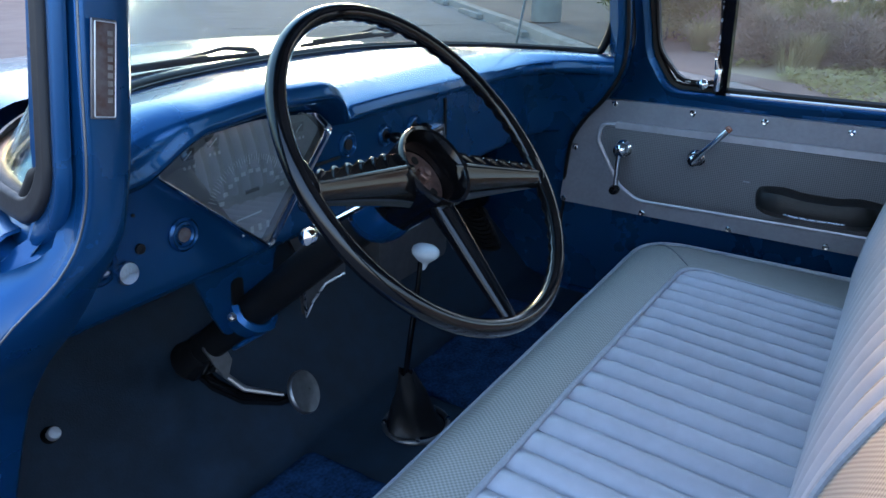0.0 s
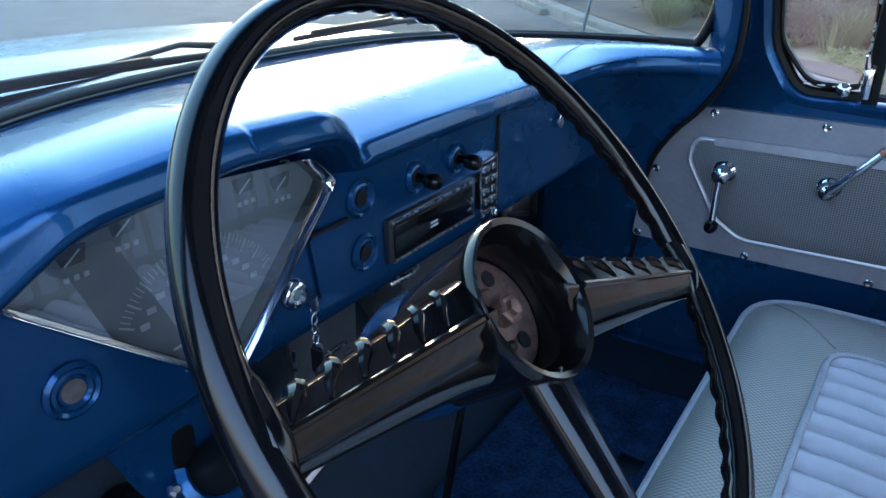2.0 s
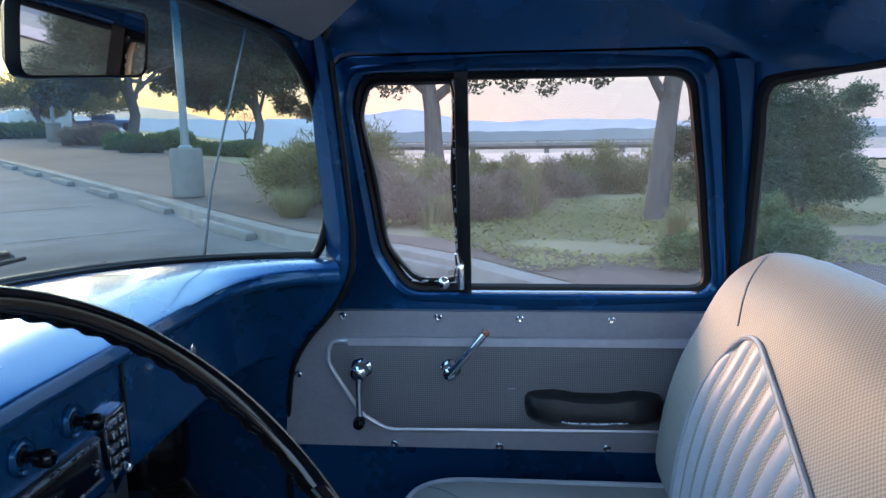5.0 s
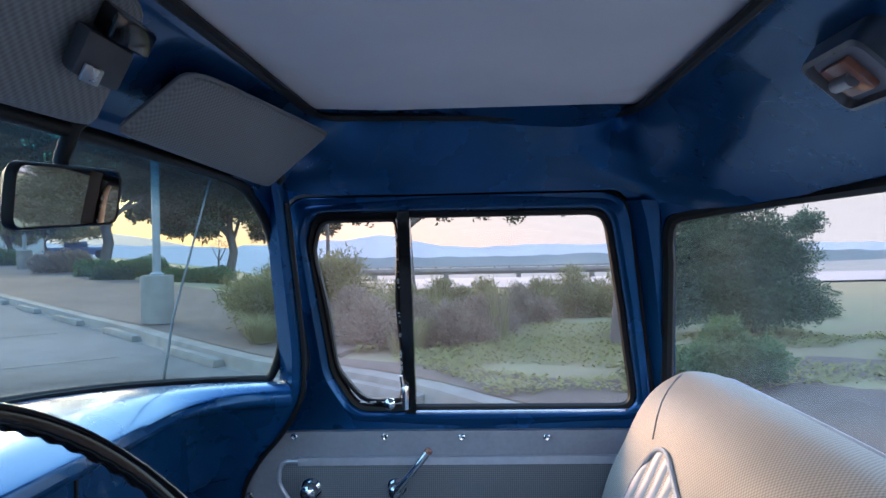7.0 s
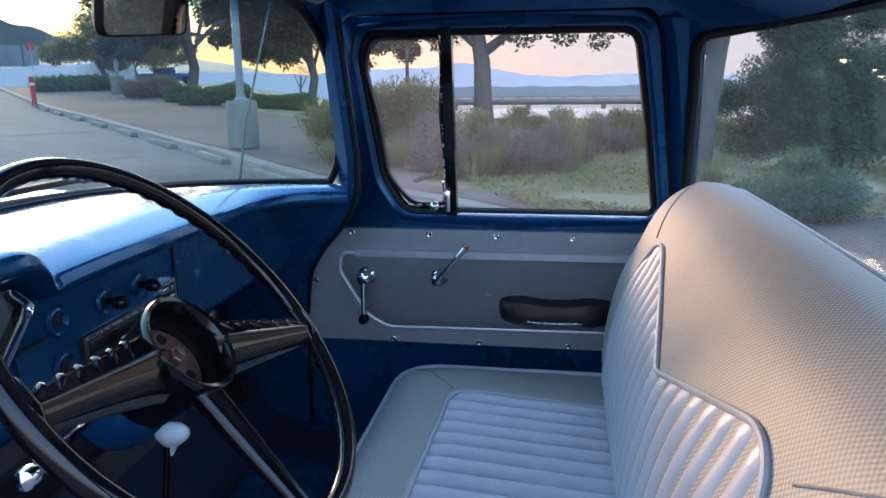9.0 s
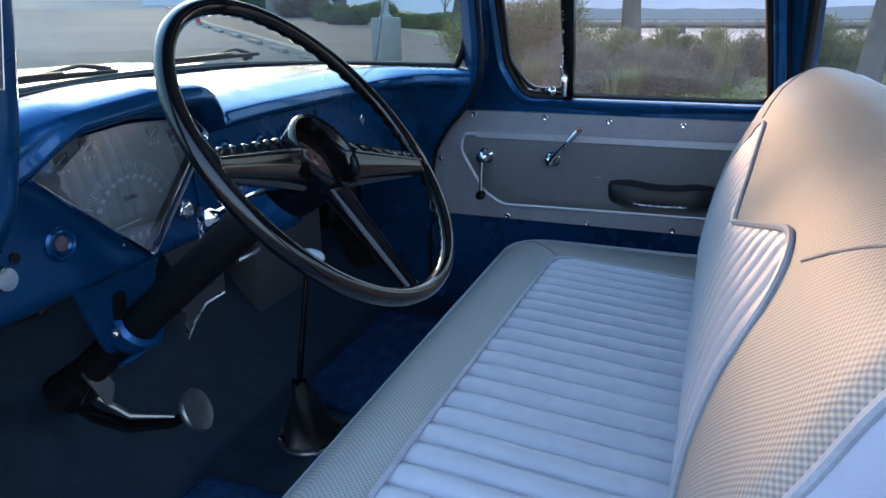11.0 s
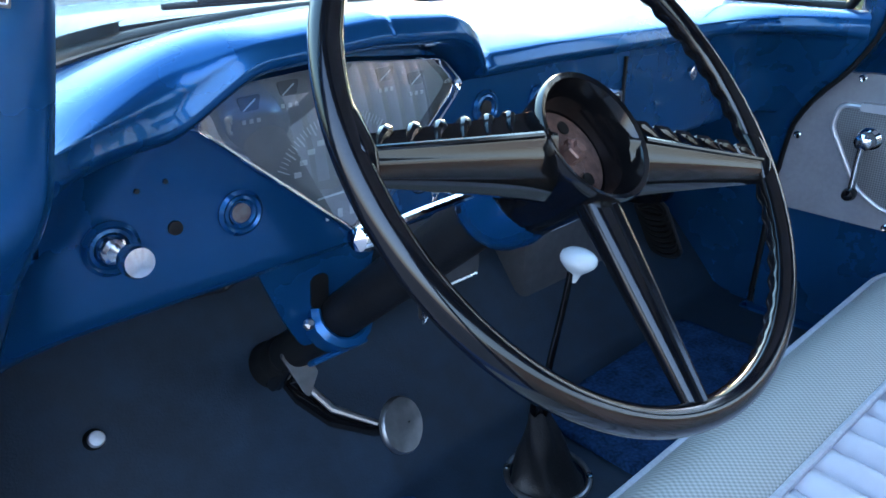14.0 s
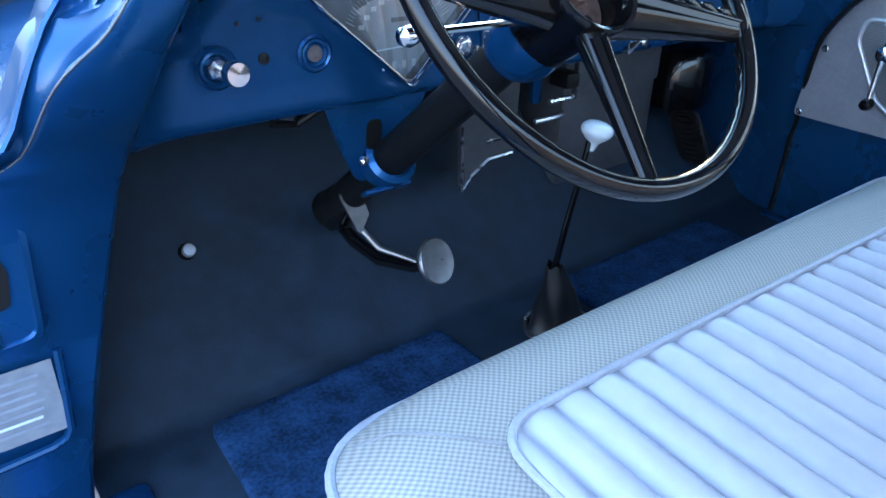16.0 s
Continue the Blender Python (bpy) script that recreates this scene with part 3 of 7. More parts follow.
def front_post(side):
    rows = []
    Z = [0.55 + (1.67 - 0.55) * k / 110 for k in range(111)]
    for z in Z:
        xi, xo, yr, yf, xf = (post_at(z, k) for k in (1, 2, 3, 4, 5))
        up = min(1, max(0, (z - 1.20) / 0.06))
        if side > 0: xf += 0.018 * up; xo += 0.018 * up
        else: xi -= 0.009 * up; xf -= 0.03 * up
        sec = [(xf, yf), (lerp(xf, xi, 0.5), lerp(yf, yr, 0.45)), (lerp(xf, xi, 0.86), lerp(yf, yr, 0.80)), (xi + 0.001, yr + 0.020), (xi + 0.004, yr + 0.007), (xi + 0.012, yr)]
        if side > 0:
            sec += [(lerp(xi, xo, 0.45), yr - 0.001), (lerp(xi, xo, 0.55), yr + 0.006), (xo - 0.012, yr + 0.007), (xo - 0.003, yr + 0.012), (xo, yr + 0.024), (max(xo - 0.002, xf + 0.004) if z > 1.26 else xo, yf if z > 1.26 else max(yf, yr + 0.05))]
            rows.append([(x, y, z) for x, y in sec])
        else:
            xs, xj = jamb_at(z, 1), jamb_at(z, 2)
            low = min(1, max(0, (1.247 - z) / 0.018))                   # below the windscreen's corner the jamb reaches the cowl skin
            yg = lerp(-0.122, curve_at(((1.05, -0.030), (1.12, -0.050), (1.20, -0.072), (1.26, -0.086)), z), low)
            sec += [(lerp(xi + 0.012, xs, 0.5), yr - 0.002), (xs - 0.006, yr - 0.001), (xs - 0.001, yr + 0.001), (xs + 0.001, yr + 0.004), (xs, yr + 0.010), (xs + 0.002 * low, lerp(yr + 0.010, yg, 0.35)), (lerp(xs, xj, 0.25), lerp(yr + 0.010, yg, 0.62)), (lerp(xs, xj, 0.62), lerp(yr + 0.010, yg, 0.86)), (xj - 0.006, yg), (xj - 0.004, yg + 0.012), (xj - 0.002, yg + 0.035)]
            rows.append([(mx(x), y, z) for x, y in sec])
    return structure("door_post_front", grid(rows), BLUE, "glossy blue painted steel front door post", "door post")
front_post(1); front_post(-1)
flange = [(mx(jamb_at(z, 1)), post_at(z, 3) + 0.001, z) for z in [lerp(0.60, 1.63, k / 90) for k in range(91)]]
structure("jamb_edge", tube(flange, 0.0010, 6), STEEL_DARK, "worn bare edge of the door jamb flange", "door jamb")
seal = [(curve_at([(p[0], p[1]) for p in POST], z) + 0.006, curve_at([(p[0], p[3]) for p in POST], z) - 0.003, z) for z in [lerp(0.62, 1.62, k / 40) for k in range(41)]]
structure("door_post_seal", tube(seal, 0.0046, 8), RUBBER, "black rubber weatherstrip along the door post", "weatherstrip")

SIDE_X = ((0.55, 0.80), (1.10, 0.80), (1.17, 0.795), (1.30, 0.778), (1.45, 0.752), (1.62, 0.722), (1.70, 0.70))
def side_x(z): return curve_at(SIDE_X, z)

DOOR_OUT = [(0.018, 0.60, 0.01), (0.012, 0.87, 0.1), (-0.012, 1.03, 0.1), (-0.082, 1.14, 0.1), (-0.135, 1.215, 0.06), (-0.155, 1.30, 0.1), (-0.140, 1.43, 0.2), (-0.122, 1.605, 0.045),
            (-0.150, 1.634, 0.04), (-0.800, 1.634, 0.065), (-0.838, 1.35, 0.3), (-0.858, 1.20, 0.2), (-0.868, 0.60, 0.02)]
DOOR_WIN = [(-0.162, 1.545, 0.08), (-0.178, 1.602, 0.035), (-0.766, 1.601, 0.045), (-0.800, 1.40, 0.3), (-0.830, 1.188, 0.035), (-0.245, 1.190, 0.055), (-0.196, 1.270, 0.1)]

# rear door post and quarter: between the door's rear edge and the wraparound rear window
REAR_TOP = ((0.0, -1.15), (0.40, -1.14), (0.55, -1.11), (0.66, -1.03), (0.715, -0.93), (0.722, -0.885))
def rear_plan(s, z):
    """Rear window surface in plan, s from -1 to 1; leans in with the height."""
    a = abs(s)
    u = 0.735 * math.sin(a ** 0.9 * math.pi / 2) ** 0.85 if a else 0.0
    pts = ((0.0, -1.17), (0.35, -1.165), (0.52, -1.14), (0.64, -1.07), (0.705, -0.98), (0.735, -0.885))
    y = curve_at(pts, u)
    k = (z - 1.20)
    return Vector((XC + math.copysign(u - 0.13 * k * min(1, a * 1.3), s) if s else XC, y + 0.16 * k * (1 - a ** 3), z))

def rear_top(s):
    """Upper edge of the rear window: rounded at its ends."""
    a = abs(s)
    return 1.612 - 0.045 * a ** 3 - 0.075 * max(0, (a - 0.86) / 0.14) ** 2.2

def rear_window():
    w = tagged(new("window_2"), "panoramic wraparound rear window with black rubber seal", "rear window", kind="structure")
    S = [k / 30 for k in range(-30, 31)]
    top = rear_top
    rows = [[rear_plan(s, lerp(1.15, top(s), v)) for s in S] for v in (0, 0.33, 0.66, 1)]
    g = part("pane", grid(rows), GLASS, w); thicken(g, 0.004); g.visible_shadow = False
    loop = [rear_plan(s, 1.15) for s in S] + [rear_plan(1, lerp(1.15, top(1), v)) for v in (0.1, 0.5, 0.85)] + [rear_plan(s, top(s)) for s in reversed(S)] + [rear_plan(-1, lerp(1.15, top(1), v)) for v in (0.85, 0.5, 0.1)]
    part("rubber_seal", tube(loop, 0.013, 8, True, up=(0, 0, 1)), RUBBER, w, "black rubber rear window seal")
rear_window()
for sg in (-1, 1):
    rows = []
    for k in range(13):
        s = sg * lerp(0.80, 1.0, k / 12)
        lo, hi = rear_plan(s, rear_top(s)), rear_plan(s, 1.60)
        rows.append([(lo.x, lo.y + 0.006, lo.z + 0.004), (lerp(lo.x, hi.x, 0.3) - sg * 0.006, lerp(lo.y, hi.y, 0.3) + 0.012, lerp(lo.z, hi.z, 0.3)), (hi.x - sg * 0.006, hi.y + 0.016, hi.z), (hi.x - sg * 0.012, hi.y + 0.03, hi.z + 0.05)])
    structure("rear_window_surround", grid(rows), BLUE, "blue painted metal at the rear window's rounded corner", "window surround")

def rear_post(side):
    f = (lambda x: x) if side > 0 else mx
    rows = []
    for k in range(31):
        z = lerp(0.55, 1.615, k / 30)
        yd = curve_at(((0.55, -0.872), (1.20, -0.862), (1.35, -0.842), (1.58, -0.808), (1.66, -0.78)), z)
        x = side_x(z)
        g = rear_plan(1, max(z, 1.2))
        sec = [(x + 0.07, yd), (x + 0.02, yd - 0.001), (x + 0.004, yd - 0.004), (x - 0.006, yd - 0.014), (x - 0.012, yd - 0.028), (lerp(x, g.x, 0.6), lerp(yd, g.y, 0.85)), (g.x + 0.004, g.y - 0.004)]
        rows.append([(f(a), y, z) for a, y in sec])
    structure("door_post_rear", grid(rows), BLUE, "blue painted steel rear door post", "door post")
rear_post(1); rear_post(-1)

# roof: headliner board, its trim and the painted metal round it
LINER = [(XC + 0.545, -0.222, 0.05), (XC + 0.63, -0.80, 0.10), (XC - 0.63, -0.80, 0.10), (XC - 0.545, -0.222, 0.05)]
N = 160
def roof():
    c = (XC, -0.52)
    inner = ray_loop(rounded(LINER, 0.05, 6), c, N)
    outer_c = []
    for k in range(33):
        p = screen_point(1 - 2 * k / 32, 1.0); outer_c.append((p.x, p.y))
    for y in (-0.14, -0.3, -0.5, -0.7, -0.80): outer_c.append((mx(side_x(1.64) - (0.045 if y == -0.14 else 0)), y))
    S = [k / 16 for k in range(-16, 17)]
    for s in S:
        p = rear_plan(s, 1.612 - 0.045 * abs(s) ** 3); outer_c.append((p.x, p.y))
    for y in (-0.80, -0.7, -0.5, -0.3, -0.14): outer_c.append((side_x(1.64) - (0.045 if y == -0.14 else 0), y))
    outer = ray_loop(outer_c, c, N)
    def oz(x, y):
        u = abs(x - XC)
        if y > -0.13: return 1.668 - 0.022 * min(1, u / 0.6) ** 2
        if y < -0.82: return lerp(1.637, 1.614 - 0.045 * (u / 0.72) ** 3, min(1, (-0.82 - y) / 0.06))
        return 1.637 if y < -0.18 else lerp(1.648, 1.637, (-0.13 - y) / 0.05)
    rows = []
    for v, lift in ((0.0, 0.0), (0.03, -0.006), (0.12, -0.007), (0.3, -0.012), (0.5, -0.02), (0.7, -0.01), (0.85, 0.004), (0.95, 0.006), (1.0, 0.0)):
        row = []
        for (xi, yi), (xo, yo) in zip(inner, outer):
            z0, z1 = 1.775, oz(xo, yo)
            zz = lerp(z0, z1, v ** 1.5) + lift * 0.8
            row.append((lerp(xi, xo, v), lerp(yi, yo, v), zz))
        for _ in range(int(60 * v * (1 - v))):           # soften the folds towards the corners
            row = [tuple((row[k - 1][c_] + 2 * row[k][c_] + row[(k + 1) % N][c_]) / 4 for c_ in range(3)) for k in range(N)]
        rows.append(row)
    structure("roof_rail", grid(rows, True), BLUE, "deep blue painted metal roof surround", "roof")
    bm = bmesh.new()
    f = bm.faces.new([bm.verts.new((x, y, 1.782)) for x, y in inner])
    top = bmesh.ops.inset_region(bm, faces=[f], thickness=0.05)
    structure("ceiling", bm, HEADLINER, "plain grey-lilac headliner board", "headliner")
    part("headliner_trim", tube([(x, y, 1.772) for x, y in inner], 0.008, 8, True, up=(0, 0, 1)), RUBBER, bpy.data.objects["ceiling"], "dark edge trim")
    bm = bmesh.new()
    add_grid(bm, [[(lerp(XC, x, q), lerp(-0.52, y, q), 1.83 - 0.1 * q ** 4) for x, y in outer] for q in (0.05, 0.3, 0.6, 0.85, 0.97)] + [[(lerp(XC, x, 1.03), lerp(-0.52, y, 1.03), oz(x, y) + 0.02) for x, y in outer]], True)
    structure("roof_skin", bm, BLUE, "blue painted steel cab roof", "roof")
roof()

# floor, toe board, firewall, cowl sides, rear wall, sills
def shell():
    prof = [(-1.17, Z_FLOOR), (0.10, Z_FLOOR), (0.13, Z_FLOOR + 0.012), (0.38, 0.93), (0.40, 1.0), (0.40, 1.24)]
    rows = [[(x, y, z) for x in (-0.74, -0.4, 0.0, 0.4, 0.84)] for y, z in prof]
    fl = structure("floor", grid(rows), FLOOR_MAT, "black rubber covered cab floor and sloping toe board", "floor")
    for f in ((lambda x: x), mx):
        rows = []
        for z in (0.56, 0.7, 0.87, 1.0, 1.08, 1.15, 1.2, 1.245):
            xi = curve_at([(p[0], p[1]) for p in POST], z); yr = curve_at([(p[0], p[3]) for p in POST], z)
            rows.append([(f(xi + 0.002), yr + 0.02, z), (f(xi + 0.005), lerp(yr, 0.4, 0.4), z), (f(xi + 0.003), 0.41, z)])
        k = structure("kick_panel", grid(rows), BLUE, "blue painted cowl side panel beside the footwell", "side panel")
    rear = [[rear_plan(s, 1.2) + Vector((0, 0, z - 1.2)) for s in [k / 20 for k in range(-20, 21)]] for z in (0.56, 0.8, 1.0, 1.10, 1.148)]
    structure("wall_rear", grid(rear), BLUE, "blue painted rear cab wall behind the seat", "wall")
    for f in ((lambda x: x), mx):
        structure("door_sill", box((f(0.86), -0.42, 0.575), (0.16, 0.92, 0.09), 0.015), BLUE, "blue painted steel door sill", "sill")
shell()

# ---------------- passenger door ----------------
def ring(outer, inner, n, centre):
    return ray_loop(outer, centre, n), ray_loop(inner, centre, n)

def passenger_door():
    d = tagged(new("door_1"), "closed blue passenger door with grey trim panel and vent window", "car door", kind="structure")
    c = (-0.50, 1.40)
    n = 220
    out2 = ray_loop(rounded(DOOR_OUT, 0.03, 5), c, n)
    win2 = ray_loop(rounded(DOOR_WIN, 0.03, 6), c, n)
    rows = []
    # outer edge (turned outwards), face, rounded frame, then into the window opening
    rows.append([(side_x(z) + 0.05, y, z) for y, z in out2])
    rows.append([(side_x(z) + 0.008, y, z) for y, z in out2])
    for v, lift in ((0.015, 0.001), (0.05, 0.0)):
        rows.append([(side_x(lerp(b[1], a[1], v)) + lift, lerp(b[0], a[0], v), lerp(b[1], a[1], v)) for a, b in zip(win2, out2)])
    def off(p, q, dist):
        e = Vector(q) - Vector(p); L = e.length
        return tuple(Vector(p) + e * min(1, dist / L))
    for dist, lift in ((0.030, 0.0), (0.022, -0.006), (0.014, -0.008), (0.008, -0.004), (0.003, 0.006), (0.0, 0.02), (0.0, 0.045)):
        row = []
        for a, b in zip(win2, out2):
            y, z = off(a, b, dist)
            row.append((side_x(z) + lift, y, z))
        rows.append(row)
    part("door_shell", grid(rows, True), BLUE, d, "glossy deep blue painted door metal")
    # gap seal round the door
    part("door_seal", tube([(side_x(z) + 0.012, y * 1.0 + (0.004 if y > -0.4 else -0.004), z + (0.004 if z > 1.5 else 0)) for y, z in resample(rounded(DOOR_OUT, 0.03, 5), 160)], 0.0075, 6, True, up=(1, 0, 0)), RUBBER, d, "black rubber door seal")
    # window seal, panes, divider
    part("window_seal", tube([(side_x(z) + 0.022, y, z) for y, z in resample(rounded(DOOR_WIN, 0.03, 6), 140)], 0.0115, 8, True, up=(1, 0, 0)), RUBBER, d, "black rubber window channel")
    rows = [[(side_x(z) + 0.030, y, z) for y in (-0.842, -0.60, -0.36)] for z in (1.17, 1.3, 1.45, 1.612)]
    g = part("window_pane", grid(rows), GLASS, d, "clear wind-down door glass"); thicken(g, 0.004); g.visible_shadow = False
    part("window_sill_trim", tube([(side_x(1.19) + 0.006, y, 1.186) for y in (-0.83, -0.7, -0.5, -0.36)], 0.004, 6), CHROME, d, "bright belt moulding")
    vent = [(-0.168, 1.535, 0.06), (-0.186, 1.594, 0.03), (-0.346, 1.594, 0.01), (-0.346, 1.203, 0.02), (-0.262, 1.203, 0.05), (-0.205, 1.272, 0.08)]
    vo = ray_loop(rounded(vent, 0.02, 5), (-0.27, 1.42), 80)
    vi = [tuple(Vector(p) + (Vector((-0.27, 1.42)) - Vector(p)).normalized() * 0.010) for p in vo]
    bm = grid([[(side_x(z) + 0.030, y, z) for y, z in vo], [(side_x(z) + 0.012, y, z) for y, z in vo], [(side_x(z) + 0.010, lerp(y, y2, 0.5), lerp(z, z2, 0.5)) for (y, z), (y2, z2) in zip(vo, vi)], [(side_x(z) + 0.014, y, z) for y, z in vi], [(side_x(z) + 0.030, y, z) for y, z in vi]], True)
    part("vent_frame", bm, RUBBER, d, "black vent window frame with peeling edge")
    bm = bmesh.new(); bm.faces.new([bm.verts.new((side_x(z) + 0.022, y, z)) for y, z in vi])
    g = part("vent_pane", bm, VENT_GLASS, d, "smudged quarter light glass"); g.visible_shadow = False
    bm = bmesh.new(); bar_between(bm, (side_x(1.18) + 0.014, -0.360, 1.182), (side_x(1.605) + 0.014, -0.360, 1.606), 0.024, 0.026, (1, 0, 0))
    part("divider_bar", bm, BLACK_GLOSS, d, "black upright divider bar")
    # vent latch
    la = part("vent_latch", box((side_x(1.22) - 0.004, -0.352, 1.222), (0.022, 0.016, 0.055), 0.005), CHROME, d, "chrome vent window latch")
    part("latch_lever", tube([(side_x(1.2) - 0.016, -0.348, 1.246), (side_x(1.2) - 0.02, -0.345, 1.268)], [0.006, 0.004], 8), CHROME, la)
    part("latch_foot", lathe([(0.0, 0), (0.012, 0.001), (0.012, 0.008), (0.006, 0.012), (0, 0.013)], (side_x(1.2) + 0.004, -0.318, 1.206), (-1, 0, 0), 16), CHROME, la)
    # trim panel: flat silver panel with woven field in a chrome moulding
    X = 0.778
    trim = [(0.012, 0.868, 0.012), (0.003, 0.965, 0.06), (-0.012, 1.035, 0.05), (-0.047, 1.100, 0.06), (-0.092, 1.149, 0.008), (-0.13, 1.152, 0.03), (-0.862, 1.152, 0.01), (-0.866, 0.868, 0.01)]
    part("trim_panel", prism(rounded(trim, 0.02, 6), lambda y, z: (X, y, z), (0.018, 0, 0)), GREY_PAINT, d, "silver grey painted door trim panel")
    fieldp = [(-0.090, 1.092, 0.028), (-0.862, 1.096, 0.01), (-0.862, 0.916, 0.01), (-0.200, 0.908, 0.06), (-0.148, 0.940, 0.05), (-0.084, 1.048, 0.04)]
    fo = rounded(fieldp, 0.02, 6)
    bm = bmesh.new()
    cen = (-0.45, 1.0)
    lp = ray_loop(fo, cen, 120)
    rws = [[(X - b, cen[0] + (y - cen[0]) * q, cen[1] + (z - cen[1]) * q) for y, z in lp] for q, b in ((1.0, 0.002), (0.985, 0.005), (0.95, 0.008), (0.7, 0.010), (0.35, 0.010), (0.02, 0.010))]
    add_grid(bm, rws, True)
    lay = bm.loops.layers.uv.verify()
    for f in bm.faces:
        for l in f.loops: l[lay].uv = ((l.vert.co.y + l.vert.co.z) * 0.7071, (l.vert.co.y - l.vert.co.z) * 0.7071)
    part("woven_field", bm, WOVEN_DARK, d, "padded grey basket-weave vinyl field")
    seg6 = 7                                        # rounded() gives seg + 1 points a corner
    rp = rounded(fieldp, 0.02, 6)
    ordered = [(-0.862, 0.916), (-0.6, 0.9135), (-0.35, 0.9105)] + rp[3 * seg6:6 * seg6] + rp[0:seg6] + [(-0.35, 1.092), (-0.6, 1.0945), (-0.862, 1.0965)]
    rad = [0.0088 if p[1] > 1.085 and p[0] < -0.12 else 0.005 for p in ordered]
    part("chrome_moulding", tube([(X - 0.005, y, z) for y, z in ordered], rad, 8, False, up=(1, 0, 0)), MOULDING, d, "satin bright moulding round the field")
    part("top_moulding", prism(rounded([(-0.128, 1.1005), (-0.862, 1.1035), (-0.862, 1.0880), (-0.128, 1.0850)], 0.003, 3), lambda y, z: (X - 0.014, y, z), (0.012, 0, 0)), MOULDING, d, "broad satin top moulding")
    for y, z in ((-0.118, 1.143), (-0.308, 1.142), (-0.467, 1.140), (-0.641, 1.139), (-0.022, 1.020), (0.000, 0.878), (-0.214, 0.876), (-0.427, 0.876), (-0.639, 0.877)):
        part("trim_screw", lathe([(0.0, 0), (0.0075, 0.0005), (0.0075, 0.002), (0.005, 0.004), (0.001, 0.003), (0, 0.003)], (X, y, z - 0.001), (-1, 0, 0), 12), CHROME, d)
    # window crank
    cr = part("window_crank", lathe([(0.022, 0), (0.0225, 0.004), (0.019, 0.008), (0.0165, 0.010), (0.0165, 0.026), (0.015, 0.033), (0.009, 0.037), (0, 0.038)], (X - 0.008, -0.153, 1.036), (-1, 0, 0), 20), CHROME, d, "chrome window crank")
    part("crank_arm", tube([(X - 0.036, -0.153, 1.036), (X - 0.040, -0.152, 1.0), (X - 0.044, -0.153, 0.962), (X - 0.045, -0.154, 0.944)], [0.008, 0.0065, 0.006, 0.007], 10), CHROME, cr)
    part("crank_knob", lathe([(0.005, 0), (0.012, 0.004), (0.013, 0.014), (0.010, 0.024), (0, 0.026)], (X - 0.040, -0.154, 0.940), (-1, 0, 0), 16), BLACK_GLOSS, cr, "black crank knob")
    # inner door handle
    ha = part("door_handle", lathe([(0.021, 0), (0.0215, 0.004), (0.018, 0.008), (0.0155, 0.010), (0.0155, 0.025), (0.013, 0.031), (0.008, 0.034), (0, 0.035)], (X - 0.008, -0.331, 1.037), (-1, 0, 0), 20), CHROME, d, "chrome inner door handle")
    part("handle_lever", tube([(X - 0.034, -0.331, 1.037), (X - 0.042, -0.35, 1.06), (X - 0.044, -0.378, 1.093), (X - 0.042, -0.401, 1.122)], [0.009, 0.0075, 0.007, 0.0075], 10), CHROME, ha)
    part("lever_tip", lathe([(0.0078, -0.004), (0.0082, 0.0), (0.0078, 0.004), (0.004, 0.006), (0, 0.0062)], (X - 0.042, -0.401, 1.122), (0.05, -0.62, 0.78), 14), LENS, ha, "reddish reflective lever tip")
    # armrest: black, scooped
    rows = []
    for k in range(29):
        q = k / 28
        y = lerp(-0.474, -0.742, q)
        e = math.sin(math.pi * min(1, max(0, q))) ** 0.28
        dip = math.exp(-((q - 0.5) / 0.22) ** 4)
        hz0, hz1 = 0.964 - 0.034 * e + 0.010 * dip, 0.980 + 0.020 * e - 0.010 * dip
        dpt = 0.004 + 0.058 * e - 0.008 * dip
        rows.append([(X - 0.004, y, hz1 + 0.004), (X - dpt * 0.45, y, hz1 + 0.004), (X - dpt * 0.85, y, hz1 - 0.004), (X - dpt, y, lerp(hz0, hz1, 0.6)), (X - dpt * 0.96, y, lerp(hz0, hz1, 0.25)), (X - dpt * 0.6, y, hz0), (X - 0.004, y, hz0 - 0.002)])
    ar = part("armrest", grid(rows), LEATHER, d, "black padded armrest")
    part("armrest_strip", tube([(X - 0.0575, -0.545, 0.953), (X - 0.0592, -0.57, 0.9505), (X - 0.0592, -0.62, 0.9505), (X - 0.0575, -0.668, 0.9525)], 0.0020, 6), DULL_CHROME, ar, "thin bright strip")
    # flaking film along the vent window's rear edge and foot
    rf = random.Random(14)
    bm = bmesh.new()
    for k in range(44):
        z = lerp(1.215, 1.56, rf.random() ** 1.3) if k < 34 else 1.207
        y = -0.3455 + rf.uniform(-0.001, 0.002) if k < 34 else rf.uniform(-0.335, -0.262)
        w_, h_ = (rf.uniform(0.0015, 0.0045), rf.uniform(0.003, 0.010)) if k < 34 else (rf.uniform(0.004, 0.012), rf.uniform(0.0015, 0.004))
        x_ = side_x(z) + 0.0085
        bm.faces.new([bm.verts.new(q_) for q_ in ((x_, y, z), (x_ - 0.001, y + w_, z + h_ * 0.2), (x_ - 0.0005, y + w_ * 0.7, z + h_), (x_, y - w_ * 0.2, z + h_ * 0.8))])
    part("peeling_edge", bm, KNOB_WHITE, d, "pale flaking film along the vent window edge", smooth=False)
passenger_door()

